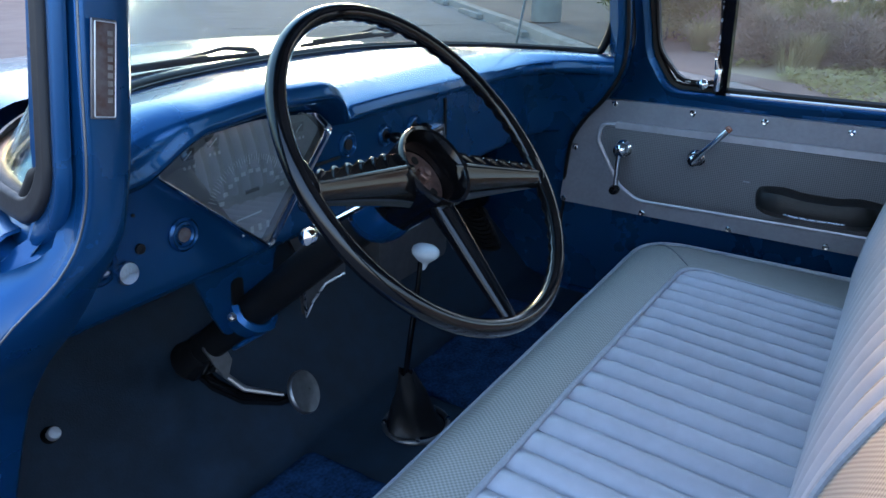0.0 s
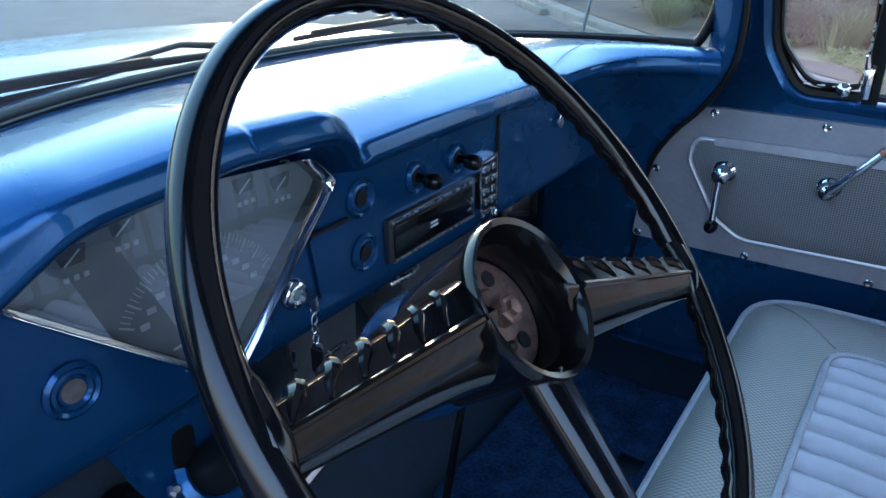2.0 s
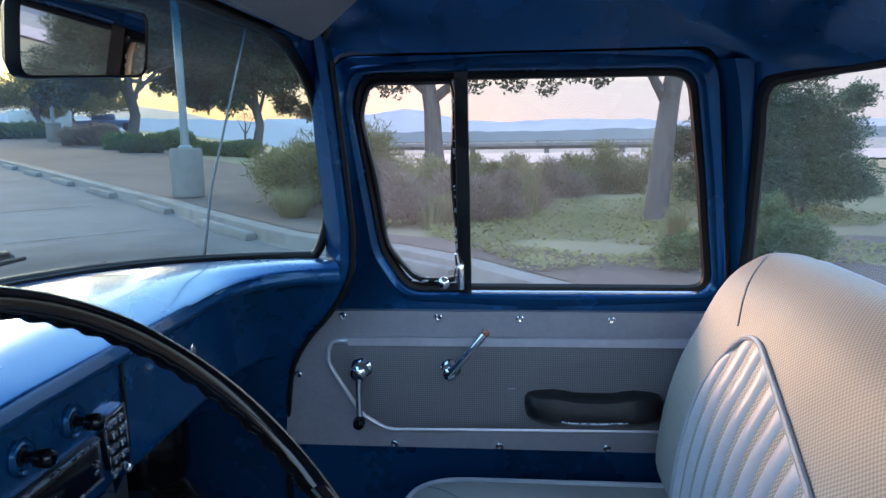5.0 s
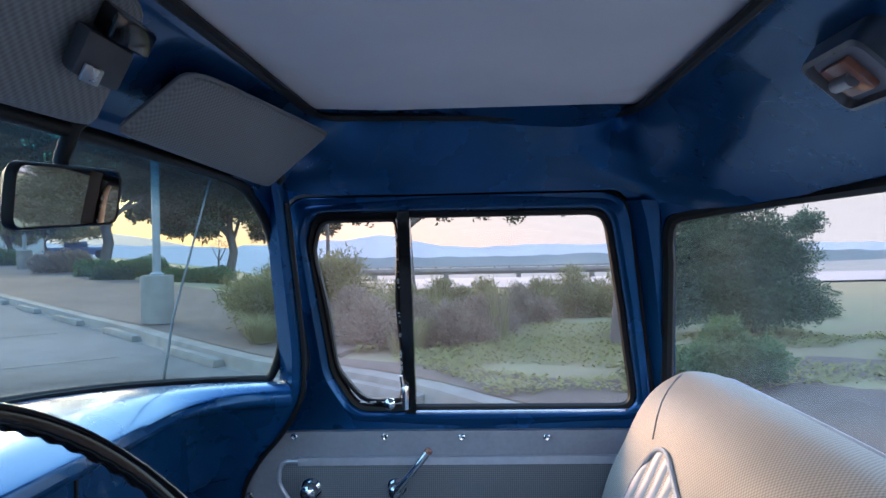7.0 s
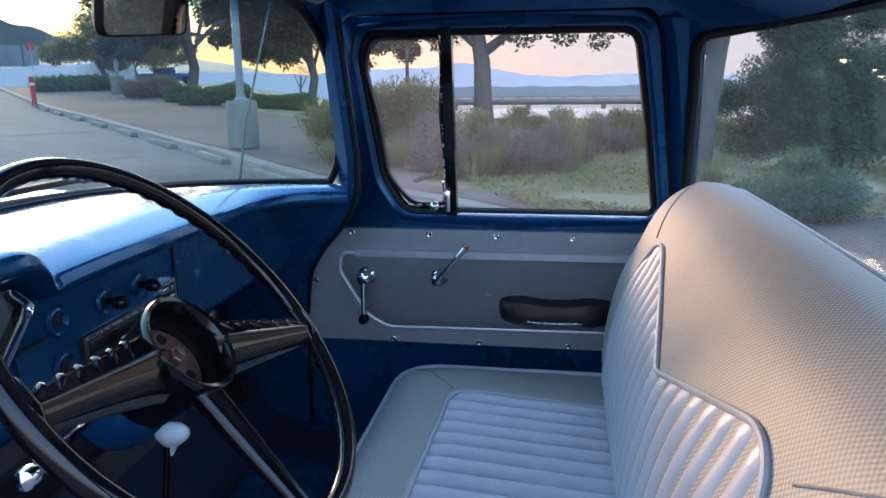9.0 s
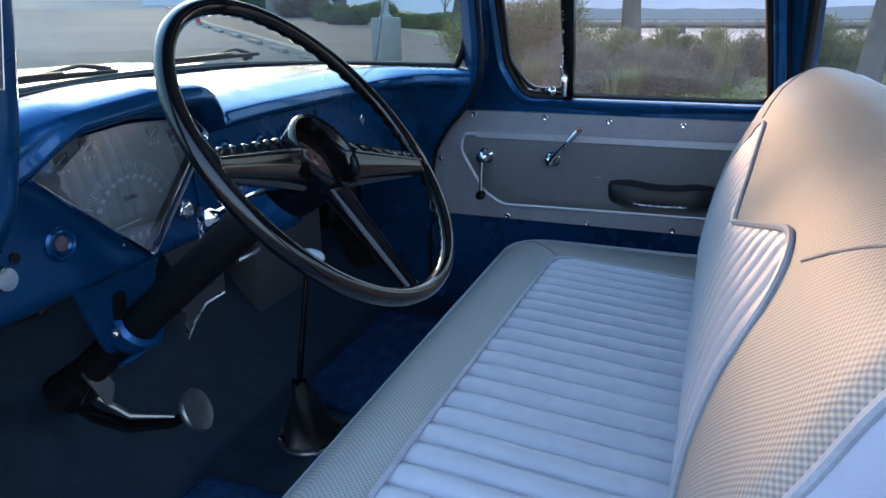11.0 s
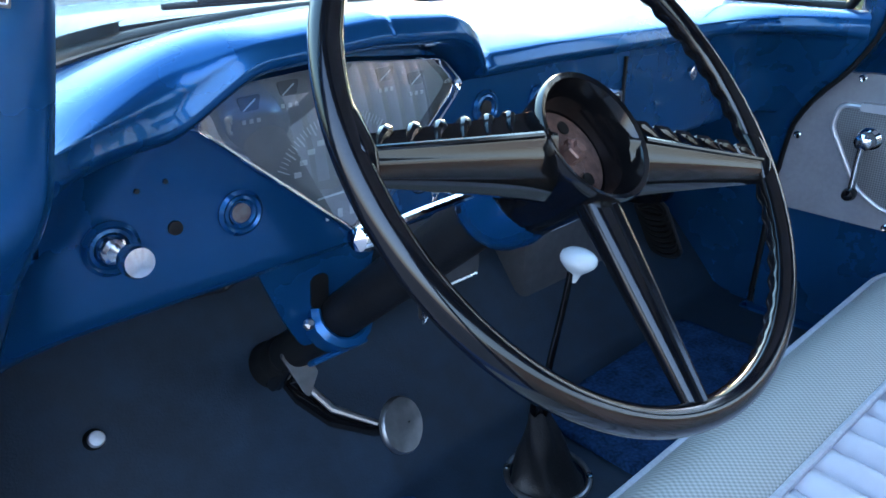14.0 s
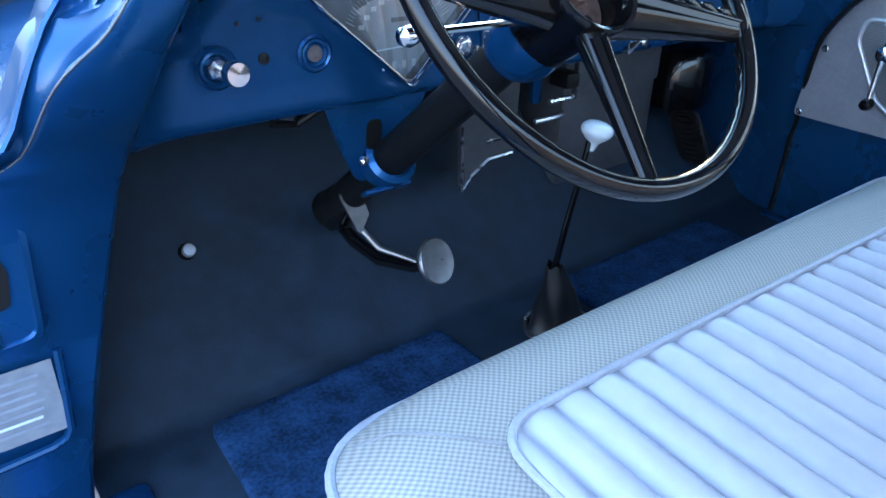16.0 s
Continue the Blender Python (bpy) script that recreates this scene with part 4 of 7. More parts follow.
def cab_side():
    c = (-0.50, 1.40)
    o = ray_loop(rounded(DOOR_OUT, 0.03, 5), c, 160)
    big = ray_loop([(0.08, 0.55), (0.08, 1.02), (-0.06, 1.18), (-0.112, 1.25), (-0.108, 1.72), (-0.90, 1.72), (-0.93, 0.55)], c, 160)
    rows = [[(side_x(z) + 0.055, y, z) for y, z in o], [(side_x(z) + 0.030, y, z) for y, z in o], [(side_x(z) + 0.026, lerp(y, yb, 0.5), lerp(z, zb, 0.5)) for (y, z), (yb, zb) in zip(o, big)], [(side_x(z) + 0.03, y, z) for y, z in big]]
    structure("cab_side", grid(rows, True), BLUE, "blue painted cab side round the passenger door", "cab side")
cab_side()

# ---------------- dashboard ----------------
LIP_OUT = 0.0385                       # how far the lip stands proud of the face
def hood_amount(x):
    """How far the instrument hood rises: 0 beside it, 1 over the gauges."""
    if x < -0.475 or x > -0.074: return 0.0
    up = min(1, max(0, (x + 0.475) / 0.105)); dn = min(1, max(0, (-0.074 - x) / 0.085))
    s = lambda t: t * t * (3 - 2 * t)
    return s(up) * (1 - (1 - dn) ** 2.2)

def hood_top(x):
    """The same for the upper surface: it rises gently from the door post."""
    up = min(1, max(0, (x + 0.62) / 0.25)); s = up * up * (3 - 2 * up)
    return max(s, hood_amount(x)) if x < -0.25 else hood_amount(x)

Z_ROWS = 16
def face_at(q, z):
    """Plan of the dash face at height z: q 0 where it begins to turn, 1 where it meets the door post. Gives u, y and the inward normal."""
    u0 = lerp(0.575, 0.45, min(1, max(0, (z - 1.15) / 0.09)))
    ue, ye = post_at(z, 1) - XC + 0.003, post_at(z, 3) + 0.017
    a = q * math.pi / 2
    e = 2 / 2.25
    p = lambda a: Vector((lerp(u0, ue, math.sin(a) ** e), lerp(0.0605, ye, 1 - max(0, math.cos(a)) ** e)))
    c = p(a)
    t = p(min(math.pi / 2, a + 0.02)) - p(max(0, a - 0.02))
    n = Vector((t.y, -t.x)).normalized() if t.length > 1e-6 else Vector((0, -1))
    return c, n

def dash_column(u, q, side, x_mid):
    """One section of the dash from the windscreen's foot over the lip and down the face."""
    h = hood_amount(x_mid if q == 0 else XC + side * face_at(q, 1.24)[0].x)
    x_mid = x_mid if q == 0 else XC + side * face_at(q, 1.24)[0].x
    over = LIP_OUT * (1 - q ** 2.2) + 0.002
    zl = 1.250 - 0.010 * min(1, u / 0.7) - 0.004 * q + (0.058 - 0.012 * abs(x_mid + 0.25) / 0.2) * h
    if q == 0:
        c, n = Vector((u, 0.0605)), Vector((0, -1))
        us = u
    else:
        c, n = face_at(q, 1.24)
        us = lerp(0.45, 0.713, q ** 0.8)
    ht = hood_top(x_mid)
    lip = c + n * (over + 0.030 * h)
    yb, zb = screen_base(us); yb -= 0.006; zb -= 0.004
    foot = Vector((us + side * SCREEN_DX * min(1, u / 0.1), yb))
    zt = zl + 0.010 + (0.058 - 0.012 * abs(x_mid + 0.25) / 0.2) * (ht - h) * (1 - q) ** 0.5
    pts = []
    for f, g, up in ((0.0, 0.0, 0.0), (0.10, 0.05, 0.003), (0.3, 0.25, 0.012), (0.5, 0.5, 0.017), (0.7, 0.70, 0.019), (0.84, 0.86, 0.016)):
        p = foot.lerp(lip, f); pts.append((p, lerp(zb, zt, g) + up * (1 - 0.6 * q)))
    back = -n
    pts.append((foot.lerp(lip, 0.93), zt + 0.007 * (1 - 0.6 * q)))
    k = min(1, over / LIP_OUT)
    pts.append((foot.lerp(lip, 0.965), lerp(zl + 0.008, zt + 0.006 * (1 - 0.6 * q), 0.72)))
    pts.append((foot.lerp(lip, 0.985) + back * 0.001, lerp(zl + 0.007, zt + 0.004 * (1 - 0.6 * q), 0.36)))
    pts += [(lip + back * 0.006 * k, zl + 0.006), (lip, zl - 0.001), (lip + back * 0.001 * k, zl - 0.008), (lip + back * 0.006 * k, zl - 0.014), (lip + back * (over + 0.03 * h) * 0.7, zl - 0.019)]
    z0, z1 = zl - 0.023 - 0.004 * h, 1.058
    for j in range(Z_ROWS + 1):
        z = lerp(z0, z1 + 0.012, j / Z_ROWS)
        p = face_at(q, z)[0] if q else Vector((u, 0.0605))
        if q == 0 and u > 0.45: p = Vector((u, 0.0605))
        pts.append((p, z))
    p, m = face_at(q, z1) if q else (Vector((u, 0.0605)), Vector((0, -1)))
    pts += [(p - m * 0.003, z1 + 0.003), (p - m * 0.012, z1), (p - m * 0.05, z1 + 0.002)]
    return [(XC + side * p.x, p.y, z) for p, z in pts]

DASH_Y = 0.0605                        # plane of the dash face
def dashboard():
    d = thing("dashboard", (XC, 0.2, 1.06), "blue painted steel dashboard with a hooded V-shaped instrument panel", "dashboard")
    xs = sorted(set([lerp(XC - 0.45, XC + 0.45, k / 60) for k in range(61)] + [lerp(-0.40, -0.07, k / 80) for k in range(81)]))
    cols = [dash_column(0.45, q / 28, -1, -0.4) for q in range(28, 0, -1)] + [dash_column(abs(x - XC), 0, 1 if x > XC else -1, x) for x in xs] + [dash_column(0.45, q / 28, 1, 0.5) for q in range(1, 29)]
    bm = grid(cols)
    cl = [(-0.436, 1.236, 0.008), (-0.402, 1.268, 0.022), (-0.262, 1.276, 0.3), (-0.126, 1.264, 0.022), (-0.092, 1.231, 0.008), (-0.252, 1.076, 0.008)]
    ob = part("dash_panel", bm, BLUE, d, "glossy blue painted steel", angle=60)
    # crease along the foot of the screen
    part("screen_gasket", tube([(XC + SCREEN_DX + s * 0.69, screen_base(abs(s * 0.69))[0] - 0.030, screen_base(abs(s * 0.69))[1] + 0.0035) for s in [k / 30 for k in range(-30, 31)]], 0.003, 6), RUBBER, d, "dark seam along the screen foot")
    # glovebox door and lock
    gl = part("glovebox_door", prism(rounded([(0.276, 1.214), (0.505, 1.207), (0.505, 1.082), (0.276, 1.074)], 0.010, 5), lambda x, z: (x, DASH_Y - 0.0018, z), (0, 0.006, 0)), BLUE, d, "blue glovebox door")
    part("glovebox_lock", lathe([(0.012, 0), (0.012, 0.004), (0.008, 0.006), (0.003, 0.005), (0, 0.005)], (0.470, DASH_Y - 0.006, 1.168), (0, -1, 0), 18), CHROME, gl, "chrome lock barrel")
    part("glovebox_gap", box((0.2725, DASH_Y - 0.001, 1.142), (0.005, 0.006, 0.15)), RUBBER, d, "dark shut line")
    # ashtray front
    part("ashtray", prism(rounded([(-0.120, 1.168), (-0.058, 1.168), (-0.058, 1.092), (-0.108, 1.092)], 0.004, 4), lambda x, z: (x, DASH_Y - 0.004, z), (0, 0.006, 0)), BLUE, d, "blue ashtray front")
    part("ashtray_slot", box((-0.089, DASH_Y - 0.004, 1.171), (0.060, 0.004, 0.004)), RUBBER, d)
    # empty control holes with pressed rings
    def hole(x, z, r, name="control_hole", inner=RUBBER):
        h = part(name, lathe([(r, 0), (r, 0.003), (r * 0.86, 0.006), (r * 0.74, 0.004), (r * 0.62, 0.005), (r * 0.5, 0.002)], (x, DASH_Y, z), (0, -1, 0), 24), BLUE, d, "pressed blue ring round a control hole")
        part("hole_dark", lathe([(r * 0.42, 0), (r * 0.42, 0.004), (r * 0.2, 0.0045), (0, 0.0045)], (x, DASH_Y, z), (0, -1, 0), 16), inner, h)
        return h
    hole(-0.034, 1.187, 0.023); hole(-0.031, 1.120, 0.023); hole(-0.383, 1.137, 0.024, inner=PLATE)
    part("screw_hole", lathe([(0.007, 0), (0.007, 0.003), (0.004, 0.0035), (0, 0.0035)], (-0.450, DASH_Y, 1.139), (0, -1, 0), 14), RUBBER, d, "empty dark screw hole")
    for x, z in ((-0.479, 1.182), (-0.452, 1.185)):
        part("screw_hole", lathe([(0.0025, 0), (0.0025, 0.002), (0, 0.002)], (x, DASH_Y, z), (0, -1, 0), 8), RUBBER, d)
    for x in (0.071, 0.163):
        h = hole(x, 1.182, 0.021, "control_bezel")
        part("pull_knob", lathe([(0.006, 0), (0.005, 0.010), (0.009, 0.012), (0.0105, 0.019), (0.0105, 0.027), (0.008, 0.031), (0, 0.032)], (x, DASH_Y - 0.004, 1.182), (0.15, -1, -0.1), 16), BLACK_GLOSS, h, "black pull knob")
    h = hole(-0.510, 1.136, 0.026, "choke_bezel", STEEL)
    part("lock_nut", lathe([(0.013, 0), (0.013, 0.008), (0.009, 0.011), (0, 0.011)], (-0.510, DASH_Y - 0.004, 1.136), (0, -1, 0), 6), DULL_CHROME, h, "bright hexagon nut")
    part("choke_knob", lathe([(0.004, 0), (0.004, 0.028), (0.012, 0.030), (0.015, 0.034), (0.015, 0.044), (0.013, 0.047), (0, 0.0475)], (-0.508, DASH_Y - 0.012, 1.137), (0.03, -1, 0.07), 22), CHROME, h, "polished round pull knob")
    # instrument cluster
    cc = (-0.262, 1.205)
    o = ray_loop(rounded(cl, 0.01, 6), cc, 120)
    i1 = [tuple(Vector(cc) + (Vector(p) - Vector(cc)) * 0.955) for p in o]
    i2 = [tuple(Vector(cc) + (Vector(p) - Vector(cc)) * 0.925) for p in o]
    tilt = lambda z: 0.002 * (z - 1.17) / 0.1
    Y = lambda y, z: y + tilt(z)
    bm = grid([[(x, Y(0.066, z), z) for x, z in o], [(x, Y(0.038, z), z) for x, z in o], [(x * 0.3 + x2 * 0.7, Y(0.032, z), z * 0.3 + z2 * 0.7) for (x, z), (x2, z2) in zip(o, i1)], [(x, Y(0.033, z), z) for x, z in i1], [(x, Y(0.040, z), z) for x, z in i2]], True)
    pnl = part("instrument_panel", bm, CHROME, d, "chrome rimmed V-shaped instrument panel")
    part("bezel_wall", grid([[(x, Y(0.040, z), z) for x, z in i2], [(x, Y(0.058, z), z) for x, z in i2]], True), BLACK_GLOSS, pnl, "glossy black inner side of the bezel")
    bm = bmesh.new(); bm.faces.new([bm.verts.new((x, Y(0.056, z), z)) for x, z in i2])
    part("gauge_face", bm, GAUGE, pnl, "grey gauge face", smooth=False)
    bm = bmesh.new(); bm.faces.new([bm.verts.new((x, Y(0.040, z), z)) for x, z in i1])
    g = part("gauge_glass", bm, CLEAR, pnl, "slightly dusty flat glass", smooth=False); g.visible_shadow = False
    # speedometer ticks, numerals as bars, needle and four small gauges
    sc = Vector((-0.258, 1.128))
    def on_face(a, b, lift=0.0015): return (a, Y(0.056, b) - lift, b)
    bm = bmesh.new()
    for k in range(41):
        an = radians(lerp(152, 28, k / 40)); r0 = 0.083 if k % 4 else 0.078
        p, q = sc + Vector((math.cos(an), math.sin(an))) * r0, sc + Vector((math.cos(an), math.sin(an))) * 0.092
        bar_between(bm, on_face(*p), on_face(*q), 0.0008 if k % 4 else 0.0016, 0.001, (0, -1, 0))
    part("speed_scale", bm, GAUGE_MARK, pnl, "pale speed scale", smooth=False)
    for k in range(11):
        an = radians(lerp(150, 30, k / 10)); p = sc + Vector((math.cos(an), math.sin(an))) * 0.068
        part("scale_mark", box(on_face(*p), (0.0085, 0.001, 0.0055)), GAUGE_MARK, pnl, smooth=False)
    bm = bmesh.new(); bar_between(bm, on_face(-0.297, 1.131, 0.004), on_face(-0.248, 1.1325, 0.004), 0.0022, 0.001, (0, -1, 0))
    part("needle", bm, KNOB_WHITE, pnl, "white speed needle", smooth=False)
    part("odometer", box(on_face(-0.258, 1.167), (0.026, 0.001, 0.006)), RADIO_FACE, pnl, smooth=False)
    for x, z in ((-0.362, 1.243), (-0.318, 1.252), (-0.196, 1.250), (-0.152, 1.240)):
        w = part("small_gauge", prism(rounded([(x - 0.013, z + 0.007), (x + 0.013, z + 0.008), (x + 0.009, z - 0.007), (x - 0.009, z - 0.007)], 0.003, 3), lambda a, b: on_face(a, b), (0, 0.001, 0)), SMALL_DIAL, pnl, "small dark gauge window", smooth=False)
        bm = bmesh.new(); bar_between(bm, on_face(x - 0.008, z - 0.006, 0.003), on_face(x + 0.006, z + 0.004, 0.003), 0.0012, 0.0008, (0, -1, 0))
        part("gauge_needle", bm, KNOB_WHITE, w, smooth=False)
        bm = bmesh.new()
        for q in (-0.008, 0.0, 0.008): add_box(bm, on_face(x + q, z - 0.017), (0.004, 0.001, 0.004))
        part("gauge_caption", bm, GAUGE_MARK, pnl, smooth=False)
    for k in range(6):
        part("face_bar", box(on_face(-0.300 + 0.016 * k, 1.108 + 0.0 * k), (0.006, 0.001, 0.010)), GAUGE_MARK, pnl, smooth=False) if 0 < k < 5 else None
    part("hood_clip", box((-0.138, 0.046, 1.279), (0.030, 0.014, 0.008), 0.003), DULL_CHROME, pnl, "bright clip under the hood")
    # chrome name plate
    pl = part("trim_plate", prism(rounded([(0.206, 1.166), (0.256, 1.170), (0.258, 1.088), (0.214, 1.060)], 0.005, 4), lambda x, z: (x, DASH_Y - 0.012, z), (0, 0.012, 0)), CHROME, d, "chrome ornament plate")
    part("plate_field", prism(rounded([(0.211, 1.161), (0.251, 1.165), (0.253, 1.093), (0.218, 1.070)], 0.003, 3), lambda x, z: (x, DASH_Y - 0.0130, z), (0, 0.002, 0)), BLACK_GLOSS, pl, "dark inlay")
    for k in range(5):
        for j, w_ in ((0, 0.011), (1, 0.017)) if k % 2 else ((0, 0.018), (1, 0.010)):
            part("plate_block", box(((0.221 if j == 0 else 0.241) + (0.002 if k % 2 else -0.001), DASH_Y - 0.0142, 1.154 - 0.0165 * k), (w_, 0.004, 0.0095), 0.0015), CHROME, pl, "small raised bright block")
    part("plate_bolt", lathe([(0.006, 0), (0.006, 0.004), (0.003, 0.006), (0, 0.006)], (0.252, DASH_Y - 0.010, 1.079), (0, -1, 0), 10), CHROME, pl)
    # ignition lock
    part("ignition_lock", lathe([(0.017, 0), (0.017, 0.005), (0.013, 0.010), (0.009, 0.011), (0.006, 0.008), (0, 0.008)], (-0.147, DASH_Y, 1.117), (0, -1, 0), 22), CHROME, d, "chrome ignition lock")
dashboard()

# car radio in the dash
r = thing("car_radio", (0.105, 0.06, 1.088), "black modern car radio set in the dash", "car radio")
rr = part("radio_body", box((0.106, 0.078, 1.117), (0.196, 0.050, 0.058), 0.004), RADIO_FACE, r)
part("radio_face", box((0.104, 0.0520, 1.116), (0.176, 0.004, 0.042), 0.002), BLACK_GLOSS, r, "dark glossy face")
part("radio_trim", box((0.106, 0.0520, 1.1425), (0.188, 0.003, 0.0028)), DULL_CHROME, r)
part("radio_trim", box((0.106, 0.0520, 1.0912), (0.188, 0.003, 0.0020)), DULL_CHROME, r)
for k in range(2):
    part("radio_mark", box((0.097, 0.0495, 1.112 + 0.005 * k), (0.016, 0.001, 0.0025)), KNOB_WHITE, r, smooth=False)
part("radio_button", lathe([(0.005, 0), (0.005, 0.004), (0, 0.005)], (0.186, 0.0525, 1.117), (0, -1, 0), 12), DULL_CHROME, r)

# keys hanging from the ignition lock
k = thing("key_ring", (-0.143, 0.04, 1.117), "small bunch of keys hanging from the ignition", "keys")
part("key_head", box((-0.147, 0.036, 1.116), (0.003, 0.022, 0.018), 0.001), DULL_CHROME, k)
for q in range(4):
    z = 1.103 - 0.011 * q
    part("chain_link", tube([(-0.143 + 0.004 * math.cos(a) * (q % 2), 0.036 + 0.004 * math.cos(a) * (1 - q % 2), z + 0.007 * math.sin(a)) for a in [2 * math.pi * j / 10 for j in range(10)]], 0.0012, 6, True), CHROME, k)
part("key", box((-0.141, 0.036, 1.046), (0.003, 0.014, 0.034), 0.001), DULL_CHROME, k)
part("key_fob", box((-0.146, 0.032, 1.044), (0.004, 0.018, 0.030), 0.002), LEATHER, k)

# ---------------- steering wheel and column ----------------
WN = Vector((0.034, -0.760, 0.649)).normalized()     # towards the driver
WC = Vector((-0.248, -0.258, 1.256))
WV = WN.cross(Vector((1, 0, 0))).normalized(); WU = WV.cross(WN)
TURN = radians(-13)
def wp(a, b, h=0.0):
    """A place on the wheel: right, up and towards the driver, turned with the wheel."""
    c, s = math.cos(TURN), math.sin(TURN)
    return WC + WU * (a * c - b * s) + WV * (a * s + b * c) + WN * h

def steering_wheel():
    w = thing("steering_wheel", tuple(WC), "black three-spoke steering wheel with ribbed spokes and missing horn button", "steering wheel")
    # rim with finger grips on the far side
    bm = bmesh.new()
    seg, n, R = 14, 396, 0.2185
    rings = []
    for k in range(n):
        a = 2 * math.pi * k / n
        top = math.sin(a)
        grip = 0.5 + 0.5 * math.cos(a * 60)
        ring_v = []
        for j in range(seg):
            t = 2 * math.pi * j / seg
            rad = 0.0118
            dx, dh = math.cos(t) * rad * 0.92, math.sin(t) * rad
            if math.sin(t) < -0.1 and math.cos(t) < 0.6:
                dep = 0.0024 * grip
                dx *= 1 - dep / rad; dh *= 1 - dep / rad
            ring_v.append(bm.verts.new(wp((R + dx) * math.cos(a), (R + dx) * math.sin(a), dh)))
        rings.append(ring_v)
    for a, b in zip(rings, rings[1:] + rings[:1]):
        for j in range(seg): bm.faces.new((a[j], a[(j + 1) % seg], b[(j + 1) % seg], b[j]))
    part("rim", bm, BLACK_GLOSS, w, "glossy black rim with finger grips behind", angle=80)
    # hub cup
    part("hub", lathe([(0.034, -0.075), (0.044, -0.06), (0.047, -0.03), (0.050, 0.0), (0.054, 0.022), (0.0555, 0.030), (0.0540, 0.0335), (0.050, 0.032), (0.045, 0.020), (0.0425, 0.0), (0.041, -0.012), (0.039, -0.012)], wp(0.002, -0.004, -0.032), WN, 40), BLACK_GLOSS, w, "black hub cup without its button")
    hp = part("hub_plate", lathe([(0.0405, 0.0), (0.0405, 0.008), (0.030, 0.010), (0.020, 0.009), (0.018, 0.012), (0.010, 0.013), (0.009, 0.018), (0, 0.018)], wp(0.002, -0.004, -0.044), WN, 32), COPPER, w, "bare coppery metal inside the hub")
    for k in range(3):
        a = radians(70 + 120 * k)
        part("hub_hole", lathe([(0.0058, 0.0), (0.0058, 0.0015), (0, 0.0016)], wp(0.027 * math.cos(a), -0.004 + 0.027 * math.sin(a), -0.0344), WN, 14), RUBBER, hp)
    part("shaft_nut", lathe([(0.0105, 0.0), (0.0105, 0.006), (0.009, 0.0075), (0.006, 0.0075), (0.0055, 0.011), (0, 0.0115)], wp(0.002, -0.004, -0.0275), WN, 6), COPPER, hp, "bare steel shaft nut", smooth=False)
    part("hub_slot", tube([wp(0.022 * math.cos(a), -0.004 + 0.022 * math.sin(a), -0.033) for a in [radians(150 + 14 * j) for j in range(10)]], 0.0042, 8), RUBBER, hp)
    # side spokes: deep wedges, a ribbed shelf along the top, a ridge, a smooth face below
    for sgn in (-1, 1):
        def at(q): return sgn * lerp(0.040, 0.2145, q), lerp(-0.010, -0.030, q), lerp(0.033, 0.0145, q ** 0.8), lerp(0.026, 0.010, q), lerp(-0.026, 0.0, q)
        rows = []
        for q in [j / 14 for j in range(15)]:
            x, cy, hh, dd, hz = at(q)
            sec = ((1.00, -0.55), (1.00, 0.40), (0.92, 0.62), (0.30, 0.80), (0.17, 1.00), (0.02, 0.96), (-0.10, 0.84), (-0.28, 0.80), (-0.46, 0.69), (-0.62, 0.54), (-0.78, 0.34), (-0.92, 0.08), (-1.0, -0.30), (-0.8, -0.85), (0.0, -1.0), (0.8, -0.9))
            rows.append([wp(x, cy + hh * a_, hz + dd * c_) for a_, c_ in sec])
        sp = part("spoke", grid(rows, True), BLACK_GLOSS, w, "deep black tapering spoke with a ribbed upper edge", angle=34)
        for j in range(6):
            q = 0.20 + 0.135 * j
            x, cy, hh, dd, hz = at(q)
            part("spoke_rib", tube([wp(x + sgn * 0.008, cy + hh * 0.30, hz + dd * 0.80), wp(x + sgn * 0.005, cy + hh * 0.60, hz + dd * 0.72), wp(x, cy + hh * 0.88, hz + dd * 0.62), wp(x - sgn * 0.004, cy + hh * 1.02, hz + dd * 0.36), wp(x - sgn * 0.006, cy + hh * 1.02, hz - dd * 0.45)], [0.0016, 0.0028, 0.0044, 0.0050, 0.0036], 8), BLACK_GLOSS, sp)
        part("spoke_ledge", tube([wp(x, cy + hh * 0.16, hz + dd * 1.0) for x, cy, hh, dd, hz in (at(q) for q in (0.10, 0.3, 0.5, 0.7, 0.97))], [0.0028, 0.0026, 0.0024, 0.0022, 0.0018], 8), BLACK_GLOSS, sp)
        part("spoke_foot", tube([wp(sgn * 0.2165, 0.012, -0.002), wp(sgn * 0.2140, -0.005, 0.003), wp(sgn * 0.2110, -0.028, 0.005), wp(sgn * 0.2080, -0.050, 0.001)], [0.006, 0.0085, 0.0085, 0.004], 10), BLACK_GLOSS, sp, "moulded foot where the spoke meets the rim")
    rows = []
    for q in [j / 10 for j in range(11)]:
        y = lerp(-0.050, -0.2145, q); hw, dd = lerp(0.017, 0.0095, q), lerp(0.016, 0.008, q)
        rows.append([wp(hw * math.cos(t) + (0.003 if math.sin(t) > 0.9 else 0), y, lerp(-0.022, 0.0, q) + dd * math.sin(t)) for t in [2 * math.pi * j / 12 for j in range(12)]])
    sp = part("spoke", grid(rows, True), BLACK_GLOSS, w, "round black lower spoke with a centre ridge")
    part("spoke_ridge", tube([wp(0, lerp(-0.055, -0.210, q), lerp(-0.022, 0.0, q) + lerp(0.016, 0.008, q)) for q in (0, 0.3, 0.6, 1)], [0.004, 0.0036, 0.003, 0.0026], 6), BLACK_GLOSS, sp)
steering_wheel()

